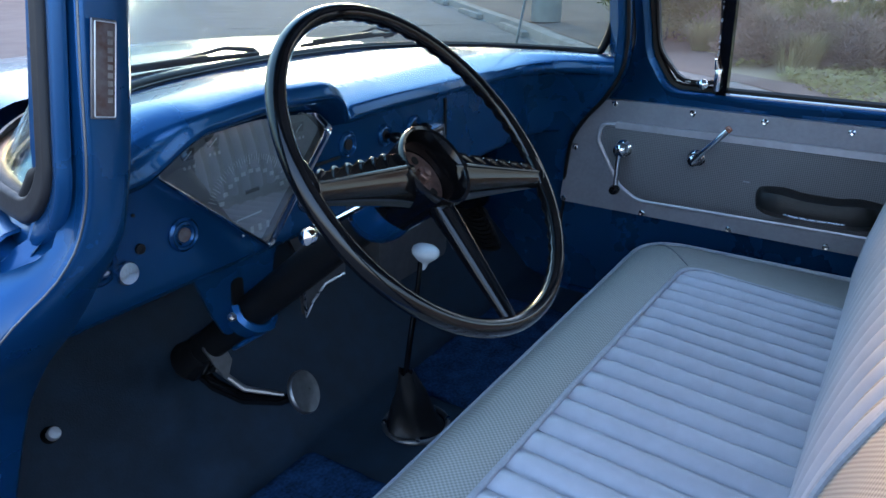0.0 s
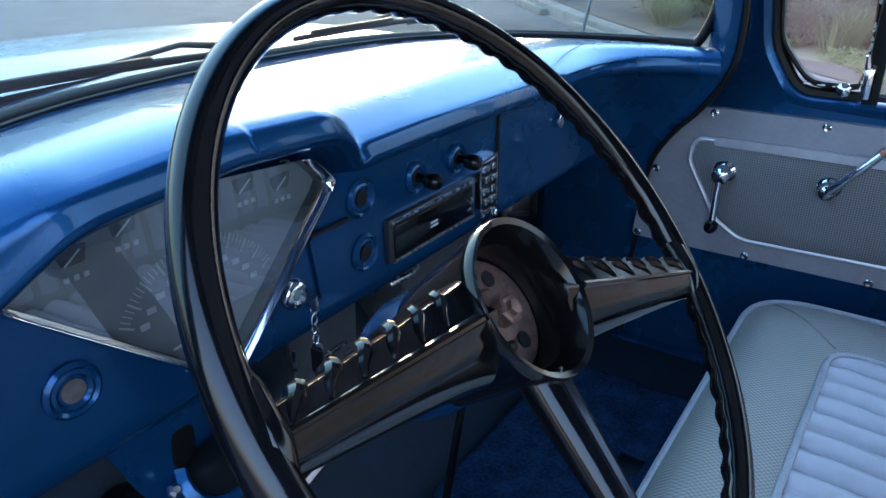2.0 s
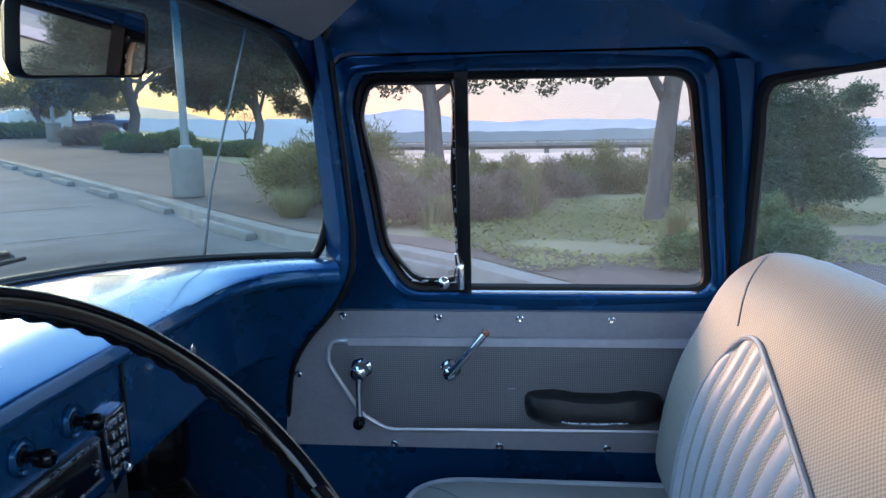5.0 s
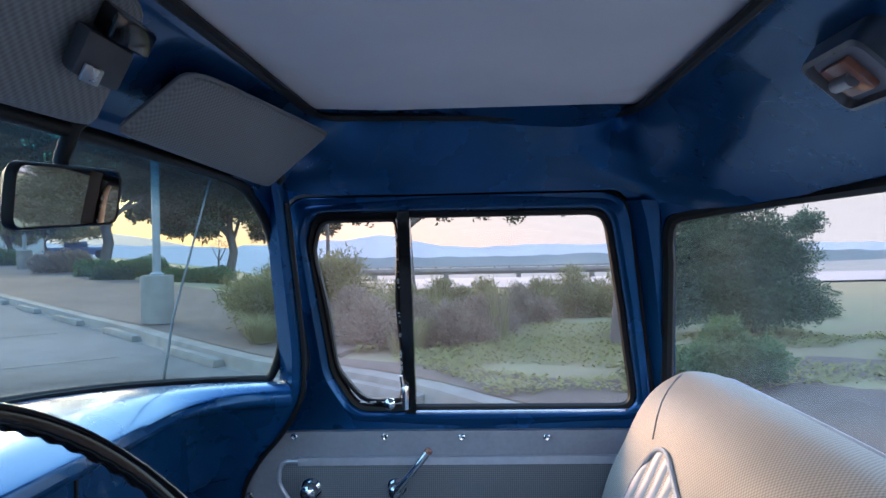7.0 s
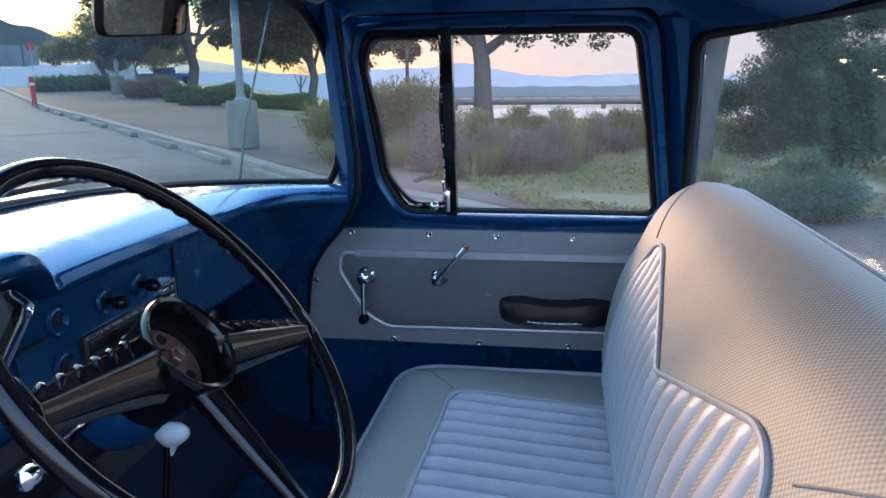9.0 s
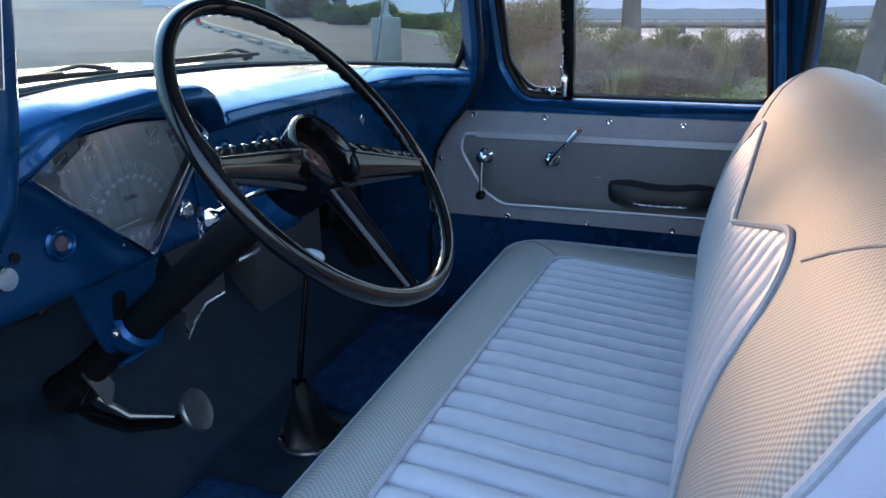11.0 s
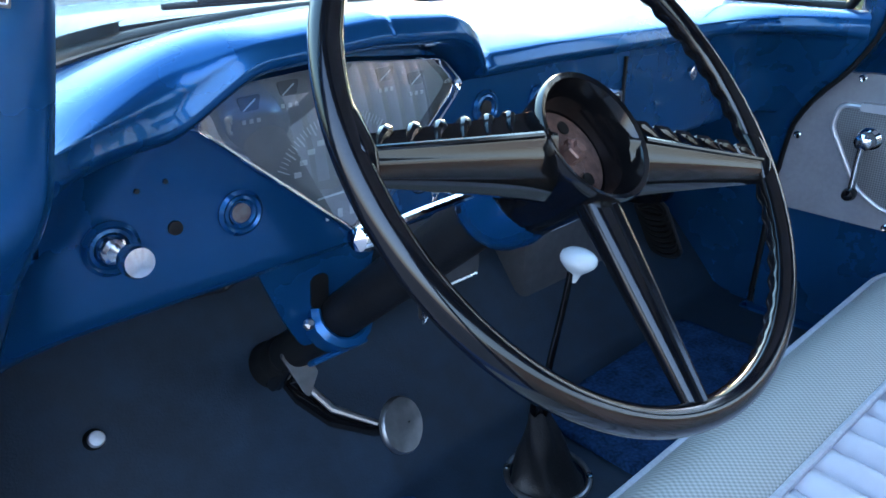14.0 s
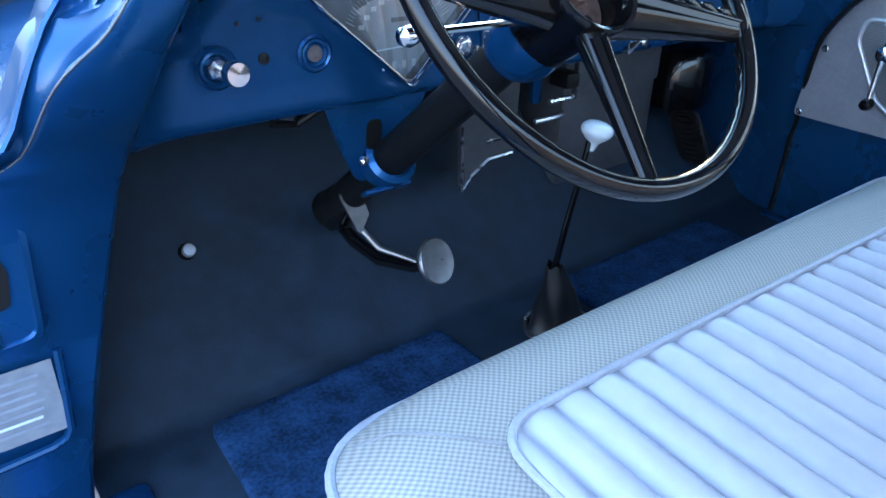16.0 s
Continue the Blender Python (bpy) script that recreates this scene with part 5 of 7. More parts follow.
CA = -WN                                           # down the column
COL0 = wp(0, -0.004, -0.085)
def col(d, a=0.0, b=0.0): return COL0 + CA * d + WU * a + WV * b

def steering_column():
    c = thing("steering_column", (-0.262, 0.3, 0.75), "black steering column with turn signal lever and blue dash bracket", "steering column")
    part("column_tube", tube([col(0.0), col(0.2), col(0.4), col(0.56)], 0.0275, 20), RUBBER, c, "satin black column jacket")
    part("upper_collar", lathe([(0.030, 0), (0.044, 0.004), (0.046, 0.03), (0.042, 0.05), (0.034, 0.062), (0.028, 0.064)], col(-0.006), CA, 28), BLUE, c, "blue painted collar below the wheel")
    part("lower_collar", lathe([(0.028, 0), (0.030, 0.005), (0.031, 0.03), (0.034, 0.05), (0.036, 0.056), (0.02, 0.058)], col(0.52), CA, 24), RUBBER, c, "rubber boot at the toe board")
    lv = part("signal_switch", box(col(0.03, -0.030, 0.006), (0.026, 0.030, 0.026), 0.005), DULL_CHROME, c, "chrome turn signal switch")
    part("signal_lever", tube([(-0.285, -0.196, 1.207), (-0.33, -0.205, 1.210), (-0.39, -0.217, 1.214), (-0.440, -0.228, 1.216)], [0.0045, 0.004, 0.004, 0.0045], 8), CHROME, lv, "long chrome lever")
    part("lever_tip", lathe([(0.004, -0.012), (0.008, -0.008), (0.010, 0.0), (0.008, 0.008), (0, 0.011)], (-0.443, -0.2285, 1.216), (-0.96, -0.24, 0.1), 14), CHROME, lv, "round chrome lever tip")
    # blue bracket from the dash to the column
    bk = prism(rounded([(-0.366, 1.062, 0.006), (-0.196, 1.062, 0.006), (-0.206, 1.035, 0.02), (-0.215, 0.985, 0.03), (-0.232, 0.940, 0.02), (-0.310, 0.936, 0.02), (-0.335, 0.985, 0.02)], 0.01, 4), lambda x, z: (x, 0.082 - 0.10 * (z - 1.0), z), (0, 0.006, 0))
    br = part("column_bracket", bk, BLUE, c, "blue painted steel bracket")
    part("bracket_slot", prism(rounded([(-0.298, 1.030), (-0.274, 1.030), (-0.274, 0.985), (-0.298, 0.985)], 0.011, 5), lambda x, z: (x, 0.0795 - 0.10 * (z - 1.0), z), (0, 0.003, 0)), RUBBER, br, "dark slot")
    bm = bmesh.new()
    ring_c = col(0.362)
    rows = []
    for j in range(13):
        t = radians(lerp(150, 390, j / 12))
        d = WU * math.cos(t) + WV * math.sin(t)
        rows.append([ring_c + d * 0.029 - CA * 0.017, ring_c + d * 0.033 - CA * 0.019, ring_c + d * 0.041 - CA * 0.013, ring_c + d * 0.041 + CA * 0.013, ring_c + d * 0.029 + CA * 0.015])
    part("column_clamp", grid(rows), BLUE, br, "blue curved column clamp")
    for a in (-0.046, 0.046):
        part("clamp_bolt", lathe([(0.007, 0), (0.007, 0.006), (0.004, 0.009), (0, 0.009)], ring_c + WU * a - CA * 0.01 + WV * 0.004, -CA, 6), DULL_CHROME, br)
    ear = part("clamp_lip", box(ring_c + Vector((-0.012, -0.014, -0.036)), (0.080, 0.022, 0.008), 0.004, Euler((radians(-35), 0, 0)).to_matrix()), BLUE, br)
steering_column()

# ---------------- pedals, levers, underdash ----------------
p = thing("brake_pedal", (-0.27, 0.28, 0.78), "pedal arm with a round bare steel pad", "pedal")
part("pedal_pad", lathe([(0.0, 0), (0.036, 0.0), (0.0385, 0.003), (0.0385, 0.008), (0.036, 0.011), (0.034, 0.0105), (0, 0.0115)], (-0.199, 0.050, 0.786), (0.22, -0.85, 0.46), 28), STEEL_DARK, p, "round bare steel pad")
part("pedal_arm", tube([(-0.198, 0.052, 0.782), (-0.208, 0.09, 0.760), (-0.232, 0.16, 0.752), (-0.25, 0.21, 0.772), (-0.252, 0.25, 0.79)], [0.008, 0.009, 0.011, 0.012, 0.012], 10), BLACK_GLOSS, p, "dark bent pedal arm")
part("pedal_rod", tube([(-0.205, 0.085, 0.772), (-0.236, 0.150, 0.778), (-0.262, 0.185, 0.82)], [0.004, 0.006, 0.005], 8), STEEL_DARK, p, "worn steel return rod")
part("pedal_boot", lathe([(0.034, 0), (0.032, 0.012), (0.024, 0.02), (0.026, 0.032), (0.018, 0.045), (0.013, 0.06)], (-0.252, 0.275, 0.80), (0.1, -0.75, 0.1), 20), LEATHER, p, "black rubber pedal boot")
part("pedal_cover", box((-0.268, 0.205, 0.835), (0.050, 0.030, 0.085), 0.012, Euler((radians(38), 0, radians(12))).to_matrix()), BLACK_GLOSS, p, "shiny black pedal cover")

part("pedal_bracket", prism(rounded([(-0.300, 0.885), (-0.262, 0.890), (-0.252, 0.845), (-0.275, 0.815)], 0.006, 4), lambda x, z: (x, 0.155 + 0.3 * (z - 0.85), z), (0, 0.005, 0)), STEEL_DARK, p, "worn steel bracket plate")
s = thing("dimmer_switch", (-0.513, 0.27, 0.79), "round chrome foot dimmer switch on the toe board", "foot switch")
part("switch_body", lathe([(0.014, 0), (0.013, 0.008), (0.0095, 0.012), (0.009, 0.020)], (-0.513, 0.2785, 0.800), (0, -0.75, 0.66), 20), RUBBER, s)
part("switch_button", lathe([(0.008, 0), (0.0105, 0.003), (0.0105, 0.010), (0.009, 0.013), (0, 0.014)], (-0.513, 0.268, 0.806), (0, -0.75, 0.66), 20), ALUMINIUM, s, "shiny button")

g = thing("gear_lever", (0.03, -0.02, 0.615), "floor gear lever with a pale oval knob and black boot", "gear lever")
part("lever_rod", tube([(0.034, -0.044, 0.985), (0.026, -0.042, 0.93), (0.008, -0.035, 0.82), (0.000, -0.028, 0.74)], [0.0045, 0.0048, 0.0055, 0.006], 10), BLACK_GLOSS, g, "slim dark rod")
part("lever_knob", lathe([(0.0055, -0.024), (0.0075, -0.018), (0.010, -0.010), (0.017, -0.004), (0.0245, 0.004), (0.0262, 0.010), (0.0245, 0.016), (0.018, 0.021), (0.009, 0.0235), (0, 0.024)], (0.042, -0.0455, 0.977), (0.16, -0.12, 1), 28), KNOB_WHITE, g, "pale ivory oval knob")
rows = []
for kk in range(15):
    q = kk / 14
    z = lerp(0.616, 0.752, q)
    rr_ = lerp(0.058, 0.014, q ** 0.8)
    rows.append([(lerp(0.030, 0.000, q) + math.cos(t) * rr_ * (1 + 0.14 * math.sin(3 * t + 5 * q)), lerp(-0.030, -0.028, q) + math.sin(t) * rr_ * (1 + 0.10 * math.cos(4 * t - 6 * q)), z + 0.004 * math.sin(5 * t)) for t in [2 * math.pi * j / 28 for j in range(28)]])
bt = part("boot", grid(rows, True), LEATHER, g, "creased black gear boot", angle=180)
part("boot_ring", tube([(0.030 + 0.064 * math.cos(t), -0.03 + 0.064 * math.sin(t), 0.615) for t in [2 * math.pi * j / 28 for j in range(28)]], 0.005, 8, True), STEEL_DARK, g, "steel boot ring")
for t in (0.6, 2.2, 3.8, 5.4):
    part("ring_screw", lathe([(0.005, 0), (0.005, 0.004), (0, 0.005)], (0.030 + 0.064 * math.cos(t), -0.03 + 0.064 * math.sin(t), 0.620), (0, 0, 1), 10), CHROME, g)

b = thing("parking_brake", (-0.01, 0.2, 0.95), "black pressed steel bracket hanging below the dash", "bracket")
part("brake_plate", prism(rounded([(-0.075, 1.04, 0.01), (0.11, 1.04, 0.01), (0.105, 0.86, 0.01), (0.045, 0.862, 0.03), (0.004, 0.835, 0.015), (-0.022, 0.808, 0.006), (-0.026, 0.90, 0.03), (-0.03, 0.945, 0.02)], 0.01, 5), lambda x, z: (x, 0.200, z), (0, 0.010, 0)), HEATER, b, "dark steel plate")
part("plate_edge", tube([(-0.025, 0.199, 0.935), (-0.023, 0.199, 0.86), (-0.021, 0.199, 0.812), (0.002, 0.199, 0.838), (0.040, 0.199, 0.861), (0.10, 0.199, 0.862)], 0.0028, 6), DULL_CHROME, b, "worn bright edge")
part("plate_rib", box((0.055, 0.197, 0.898), (0.05, 0.006, 0.006), 0.002), DULL_CHROME, b)

h = thing("heater", (0.17, 0.30, 0.86), "dark grey heater box with duct and hose below the dash", "heater")
part("heater_case", box((0.40, 0.30, 0.90), (0.30, 0.16, 0.32), 0.02), HEATER, h)
part("heater_lid", box((0.40, 0.212, 0.99), (0.26, 0.014, 0.10), 0.006), HEATER, h)
part("blower_housing", lathe([(0.070, 0), (0.073, 0.01), (0.073, 0.11), (0.062, 0.125), (0, 0.128)], (0.655, 0.24, 0.86), (0, 0, 1), 28), BLACK_GLOSS, h, "round metal blower housing")
for kk in range(8):
    part("hose_ring", tube([(0.66 + 0.004 * kk, 0.21 - 0.004 * kk + 0.038 * math.cos(t), 0.83 - 0.013 * kk + 0.02 * math.sin(t)) for t in [2 * math.pi * j / 20 for j in range(20)]], 0.007, 6, True), RUBBER, h)
for kk, (x, z) in enumerate(((0.155, 0.912), (0.19, 0.945))):
    part("control_arm", tube([(x, 0.20, z), (x + 0.045, 0.19, z + 0.004), (x + 0.075, 0.20, z + 0.002)], [0.006, 0.005, 0.006], 8), DULL_CHROME, h, "small bright lever")
part("support_strap", box((0.150, 0.20, 0.985), (0.022, 0.012, 0.07), 0.002), BLUE, h, "blue strap")
part("switch_box", box((0.215, 0.19, 0.99), (0.035, 0.05, 0.030), 0.005), RUBBER, h)
wv_ = thing("wiring_loom", (-0.42, 0.14, 1.0), "loose wires and a cable below the dash", "wires")
part("cable", tube([(-0.43, 0.10, 1.075), (-0.42, 0.12, 1.035), (-0.38, 0.13, 1.025), (-0.345, 0.12, 1.045), (-0.335, 0.11, 1.07)], 0.005, 8), RUBBER, wv_)
part("wire", tube([(-0.44, 0.13, 1.07), (-0.41, 0.14, 1.04), (-0.375, 0.14, 1.03), (-0.36, 0.13, 1.04)], 0.0035, 8), DULL_CHROME, wv_)

# floor mats
def carpet(name, outline):
    m = thing(name, (outline[0][0], outline[0][1], Z_FLOOR), "deep blue tufted carpet mat on the cab floor", "floor mat", "carpet mats")
    lp = resample(rounded(outline, 0.02, 4), 120)
    cx, cy = sum(p[0] for p in lp) / 120, sum(p[1] for p in lp) / 120
    rows = []
    rnd = random.Random(3)
    for q, z in ((1.0, 0.0), (1.0, 0.008), (0.985, 0.013)) + tuple((1 - 0.07 * j, 0.013) for j in range(1, 14)):
        rows.append([(cx + (x - cx) * q, cy + (y - cy) * q, Z_FLOOR + 0.001 + z + (rnd.uniform(-0.0012, 0.0012) if z > 0.01 else 0)) for x, y in lp])
    part("carpet_pad", grid(rows, True), CARPET, m, angle=180)
carpet("floor_mat", [(-0.578, 0.085), (-0.155, 0.085), (-0.150, -0.40), (-0.600, -0.40)])
carpet("floor_mat", [(0.13, 0.085), (0.62, 0.085), (0.62, -0.40), (0.13, -0.40)])

# ---------------- bench seat ----------------
def wavy(x, x0, pitch, depth):
    """Pleat relief across x: rounded rolls with tight seams."""
    f = ((x - x0) / pitch) % 1.0
    return depth * (math.sin(math.pi * f) ** 0.7 - 1.0)

def bench_seat():
    s = thing("bench_seat", (XC, -0.55, Z_FLOOR), "bench seat in pale blue pleated vinyl with grey woven borders", "bench seat")
    # cushion: outline in plan (x, y)
    X0, X1, Y0, Y1 = -0.600, 0.700, -0.780, -0.259
    outer = rounded([(X1, Y0, 0.04), (X1, Y1, 0.11), (X0, Y1, 0.11), (X0, Y0, 0.04)], 0.05, 10)
    ins = rounded([(0.490, -0.790, 0.01), (0.490, -0.405, 0.055), (-0.466, -0.389, 0.055), (-0.466, -0.790, 0.01)], 0.04, 8)
    c = (XC, -0.60)
    n = 400
    o2 = ray_loop(outer, c, n); i2 = ray_loop(ins, c, n)
    top = lambda x, y: 0.893 + 0.010 * math.cos((x - XC) / 0.7 * math.pi / 2) - 0.03 * max(0, (-0.40 - y) / 0.4) - 0.018 * max(0, (abs(x - XC) - 0.5) / 0.18) - 0.018 * (x + 0.45)
    rows = []
    for shrink, z in ((0.985, 0.70), (1.0, 0.74), (1.0, 0.80)):
        rows.append([(c[0] + (x - c[0]) * shrink, c[1] + (y - c[1]) * shrink, z) for x, y in o2])
    side = grid(rows, True, True)
    part("cushion_side", side, WOVEN, s, "grey woven cushion facing")
    rows = []
    rows.append([(x, y, 0.80) for x, y in o2])
    for v in (0.0, 0.06, 0.14, 0.25, 0.4, 0.6, 0.8, 0.93, 1.0):
        row = []
        for (xo, yo), (xi, yi) in zip(o2, i2):
            x, y = lerp(xo, xi, v), lerp(yo, yi, v)
            zt = top(x, y)
            z = 0.838 + (zt - 0.838) * (1 - (1 - min(1, v / 0.65)) ** 3.0) - (0.004 if v > 0.95 else 0)
            row.append((x, y, z))
        rows.append(row)
    bm = grid(rows, True)
    lay = bm.loops.layers.uv.verify()
    for f in bm.faces:
        for l in f.loops: l[lay].uv = (l.vert.co.x, l.vert.co.y + l.vert.co.z)
    part("cushion_border", bm, WOVEN, s, "grey basket-weave border")
    part("front_piping", tube([(x, y, 0.840) for x, y in resample(outer, 200)], 0.0055, 8, True, up=(0, 0, 1)), PIPING, s, "raised piping round the cushion")
    part("insert_piping", tube([(x, y, top(x, y) - 0.001) for x, y in resample(ins, 200)], 0.0048, 8, True, up=(0, 0, 1)), PIPING, s, "raised piping round the pleats")
    for x_, sg in ((X0 + 0.045, 1), (X1 - 0.045, -1)):
        pts = [(lerp(x_, -0.466 if sg > 0 else 0.490, q), lerp(-0.292, -0.405, q) - 0.004, 0.0) for q in (0, 0.25, 0.5, 0.75, 1)]
        part("corner_seam", tube([(x, y, 0.838 + (top(x, y) - 0.838) * (1 - (1 - min(1, q / 0.65)) ** 3.0) + 0.001) for (x, y, _), q in zip(pts, (0.08, 0.3, 0.5, 0.75, 0.97))], 0.0014, 6), SEAM, s, "stitched corner seam")
    # pleats of the cushion run front to back
    P = 0.0465
    xs = [lerp(-0.464, 0.488, k / 300) for k in range(301)]
    rows = []
    for j in range(15):
        v = j / 14
        row = []
        for x in xs:
            e = max(0.0, 1 - min(x + 0.466, 0.490 - x) / 0.055)
            yf = -0.397 - 0.0167 * x - 0.055 * (1 - math.sqrt(max(0, 1 - e * e)))
            y = lerp(yf, -0.80, v)
            edge = min(1, (yf - y) / 0.012)
            row.append((x, y, top(x, y) + 0.004 + wavy(x, -0.387, P, 0.017) * (0.35 + 0.65 * edge) - 0.006 * (1 - edge)))
        rows.append(row)
    part("cushion_pleats", grid(rows), PLEAT, s, "pale blue vinyl pleats running front to back", angle=75)
    part("seat_base", box((XC, -0.55, 0.655), (1.25, 0.46, 0.09), 0.01), BLACK_GLOSS, s, "dark steel seat frame")
    # backrest: profile of the front face over the top to the back
    PROF = [(-0.735, 0.84), (-0.712, 0.90), (-0.720, 0.98), (-0.735, 1.05), (-0.752, 1.10), (-0.779, 1.155), (-0.803, 1.205), (-0.830, 1.245), (-0.865, 1.272), (-0.905, 1.287), (-0.950, 1.282), (-0.985, 1.262), (-1.010, 1.22), (-1.02, 1.1), (-1.0, 0.85)]
    acc = [0.0]
    for a, b_ in zip(PROF, PROF[1:]): acc.append(acc[-1] + math.dist(a, b_))
    py, pz = [(t, a[0]) for t, a in zip(acc, PROF)], [(t, a[1]) for t, a in zip(acc, PROF)]
    L = acc[-1]
    BX0, BX1 = -0.602, 0.712
    def back(x, t, out=0.0):
        """Backrest surface at x and t metres along the profile; ends round off."""
        e0 = max(0, 1 - (x - BX0) / 0.06); e1 = max(0, 1 - (BX1 - x) / 0.06)
        e = max(e0, e1)
        y, z = curve_at(py, t), curve_at(pz, t)
        y2, z2 = curve_at(py, min(L, t + 0.01)), curve_at(pz, min(L, t + 0.01))
        tx, tz = y2 - y, z2 - z
        ln = math.hypot(tx, tz) or 1
        ny, nz = tz / ln, -tx / ln                    # outwards
        sink = 0.016 * (1 - math.sqrt(max(0, 1 - e ** 2.6)))
        crown = 0.008 * math.cos((x - XC) / 0.7 * math.pi / 2) * max(0, (z - 1.0) / 0.28)
        return (x, y + ny * (out - sink), z + nz * (out - sink) * 0.9 + crown)
    SEAM_LOW, SEAM_HIGH = (next(acc[i] + (acc[i + 1] - acc[i]) * (zz - PROF[i][1]) / (PROF[i + 1][1] - PROF[i][1]) for i in range(8) if PROF[i][1] <= zz <= PROF[i + 1][1]) for zz in (1.105, 1.214))
    def seam_t(x):
        """Upper edge of the pleated field: dips in a shallow V to the middle."""
        k = min(1, abs(x - 0.085) / 0.40)
        return lerp(SEAM_LOW, SEAM_HIGH, k)
    t_back = acc[11] - 0.01
    xs2 = [lerp(BX0, BX1, k / 90) for k in range(91)]
    rows = [[back(x, t) for x in xs2] for t in [lerp(0.0, t_back, k / 40) for k in range(41)]]
    part("backrest_cover", grid(rows, False, True), WOVEN, s, "grey basket-weave backrest cover, warm in the evening light")
    rows = [[back(x, t) for x in xs2] for t in [lerp(t_back, L, k / 12) for k in range(13)]]
    part("backrest_rear", grid(rows), LILAC, s, "smooth lilac-grey vinyl back")
    part("rear_piping", tube([back(x, t_back, 0.001) for x in xs2], 0.005, 8), PIPING, s, "piping along the top rear edge")
    for xe, sg in ((BX0, -1), (BX1, 1)):
        edge = [back(xe, lerp(0, L, k / 60)) for k in range(61)]
        cy, cz = -0.90, 1.05
        rws = [edge]
        for q, bul in ((0.9, 0.012), (0.6, 0.02), (0.25, 0.022), (0.02, 0.022)):
            rws.append([(xe + sg * bul, cy + (y - cy) * q, cz + (z - cz) * q) for _, y, z in edge])
        part("backrest_end", grid(rws), LILAC, s, "smooth lilac-grey vinyl end panel")
        part("end_piping", tube(edge, 0.005, 8), PIPING, s, "piping round the end panel")
    # pleated field of the backrest
    PX0, PX1, CR = -0.345, 0.530, 0.125
    xs3 = [lerp(PX0, PX1, k / 300) for k in range(301)]
    rows = []
    for j in range(29):
        v = j / 28
        row = []
        for x in xs3:
            e = max(0.0, 1 - min(x - PX0, PX1 - x) / CR)
            tt = seam_t(x) - CR * (1 - math.sqrt(max(0, 1 - e * e)))
            t = lerp(0.06, tt, v)
            edge = min(1, (tt - t) / 0.012)
            row.append(back(x, t, 0.006 + wavy(x, PX0, P, 0.015) * (0.35 + 0.65 * edge) - 0.005 * (1 - edge)))
        rows.append(row)
    part("backrest_pleats", grid(rows), PLEAT, s, "pale blue upright vinyl pleats", angle=75)
    path = [back(PX0, lerp(0.06, seam_t(PX0) - CR, k / 10), 0.003) for k in range(11)]
    for x in xs3[::4]:
        e = max(0.0, 1 - min(x - PX0, PX1 - x) / CR)
        path.append(back(x, seam_t(x) - CR * (1 - math.sqrt(max(0, 1 - e * e))), 0.003))
    path += [back(PX1, lerp(seam_t(PX1) - CR, 0.06, k / 10), 0.003) for k in range(1, 11)]
    part("field_piping", tube(path, 0.0045, 8), PIPING, s, "piping along the pleated field")
    for x in (PX0, PX1):
        xe = BX0 + 0.02 if x < 0 else BX1 - 0.02
        part("side_seam", tube([back(lerp(x, xe, q), lerp(seam_t(x) - 0.02, acc[9], q), 0.001) for q in (0, 0.2, 0.4, 0.6, 0.8, 1)], 0.0014, 6), SEAM, s, "stitched seam")
bench_seat()

# ---------------- roof fittings ----------------
def sun_visor(corners, label):
    """corners: lower inner, upper inner, upper outer, lower outer."""
    a, b_, c, d = (Vector(p) for p in corners)
    v = thing("sun_visor", tuple((b_ + c) / 2), label, "sun visor", "sun visors")
    n = (d - a).cross(b_ - a).normalized()
    if n.y > 0: n = -n
    o = rounded([(0, 0, 0.06), (1, 0, 0.05), (1, 1, 0.05), (0, 1, 0.16)], 0.05, 6)
    lp = ray_loop(o, (0.5, 0.5), 80)
    def P(u, w): return a.lerp(d, u).lerp(b_.lerp(c, u), w)
    rows = []
    for q, t in ((0.02, 0.011), (0.5, 0.011), (0.9, 0.010), (0.97, 0.007), (1.0, 0.0), (0.97, -0.007), (0.9, -0.010), (0.5, -0.011), (0.02, -0.011)):
        rows.append([P(0.5 + (u - 0.5) * q, 0.5 + (w - 0.5) * q) + n * t for u, w in lp])
    bm = grid(rows, True)
    lay = bm.loops.layers.uv.verify()
    ex, ez = (d - a).normalized(), (b_ - a).normalized()
    for f in bm.faces:
        for l in f.loops: l[lay].uv = (l.vert.co.dot(ex), l.vert.co.dot(ez))
    part("visor_pad", bm, WOVEN_VISOR, v)
    part("visor_piping", tube([P(u, w) + n * 0.001 for u, w in lp], 0.003, 6, True), WOVEN_VISOR, v, "stitched edge")
    part("visor_arm", tube([P(0.97, 0.25), P(1.04, 0.2), P(1.07, 0.1)], 0.006, 8), RUBBER, v, "dark pivot arm")
    return v, P, n
sun_visor(((0.062, -0.118, 1.668), (0.08, -0.195, 1.737), (0.565, -0.245, 1.738), (0.548, -0.140, 1.646)), "grey woven sun visor folded up above the windscreen")
v2, VP, VNm = sun_visor(((-0.05, -0.150, 1.655), (-0.11, -0.235, 1.742), (-0.50, -0.250, 1.745), (-0.44, -0.160, 1.645)), "grey woven sun visor with a clipped-on gate remote")
rem = thing("gate_remote", tuple(VP(0.2, 0.6)), "small grey gate remote clipped to the visor", "remote control")
ex = (VP(1, 0.5) - VP(0, 0.5)).normalized()
ez = (VP(0.2, 1) - VP(0.2, 0)).normalized()
rot = Matrix((ex, ez, ex.cross(ez))).transposed()
part("remote_case", box(VP(0.18, 0.55) + VNm * 0.022, (0.075, 0.042, 0.016), 0.005, rot), HEATER, rem)
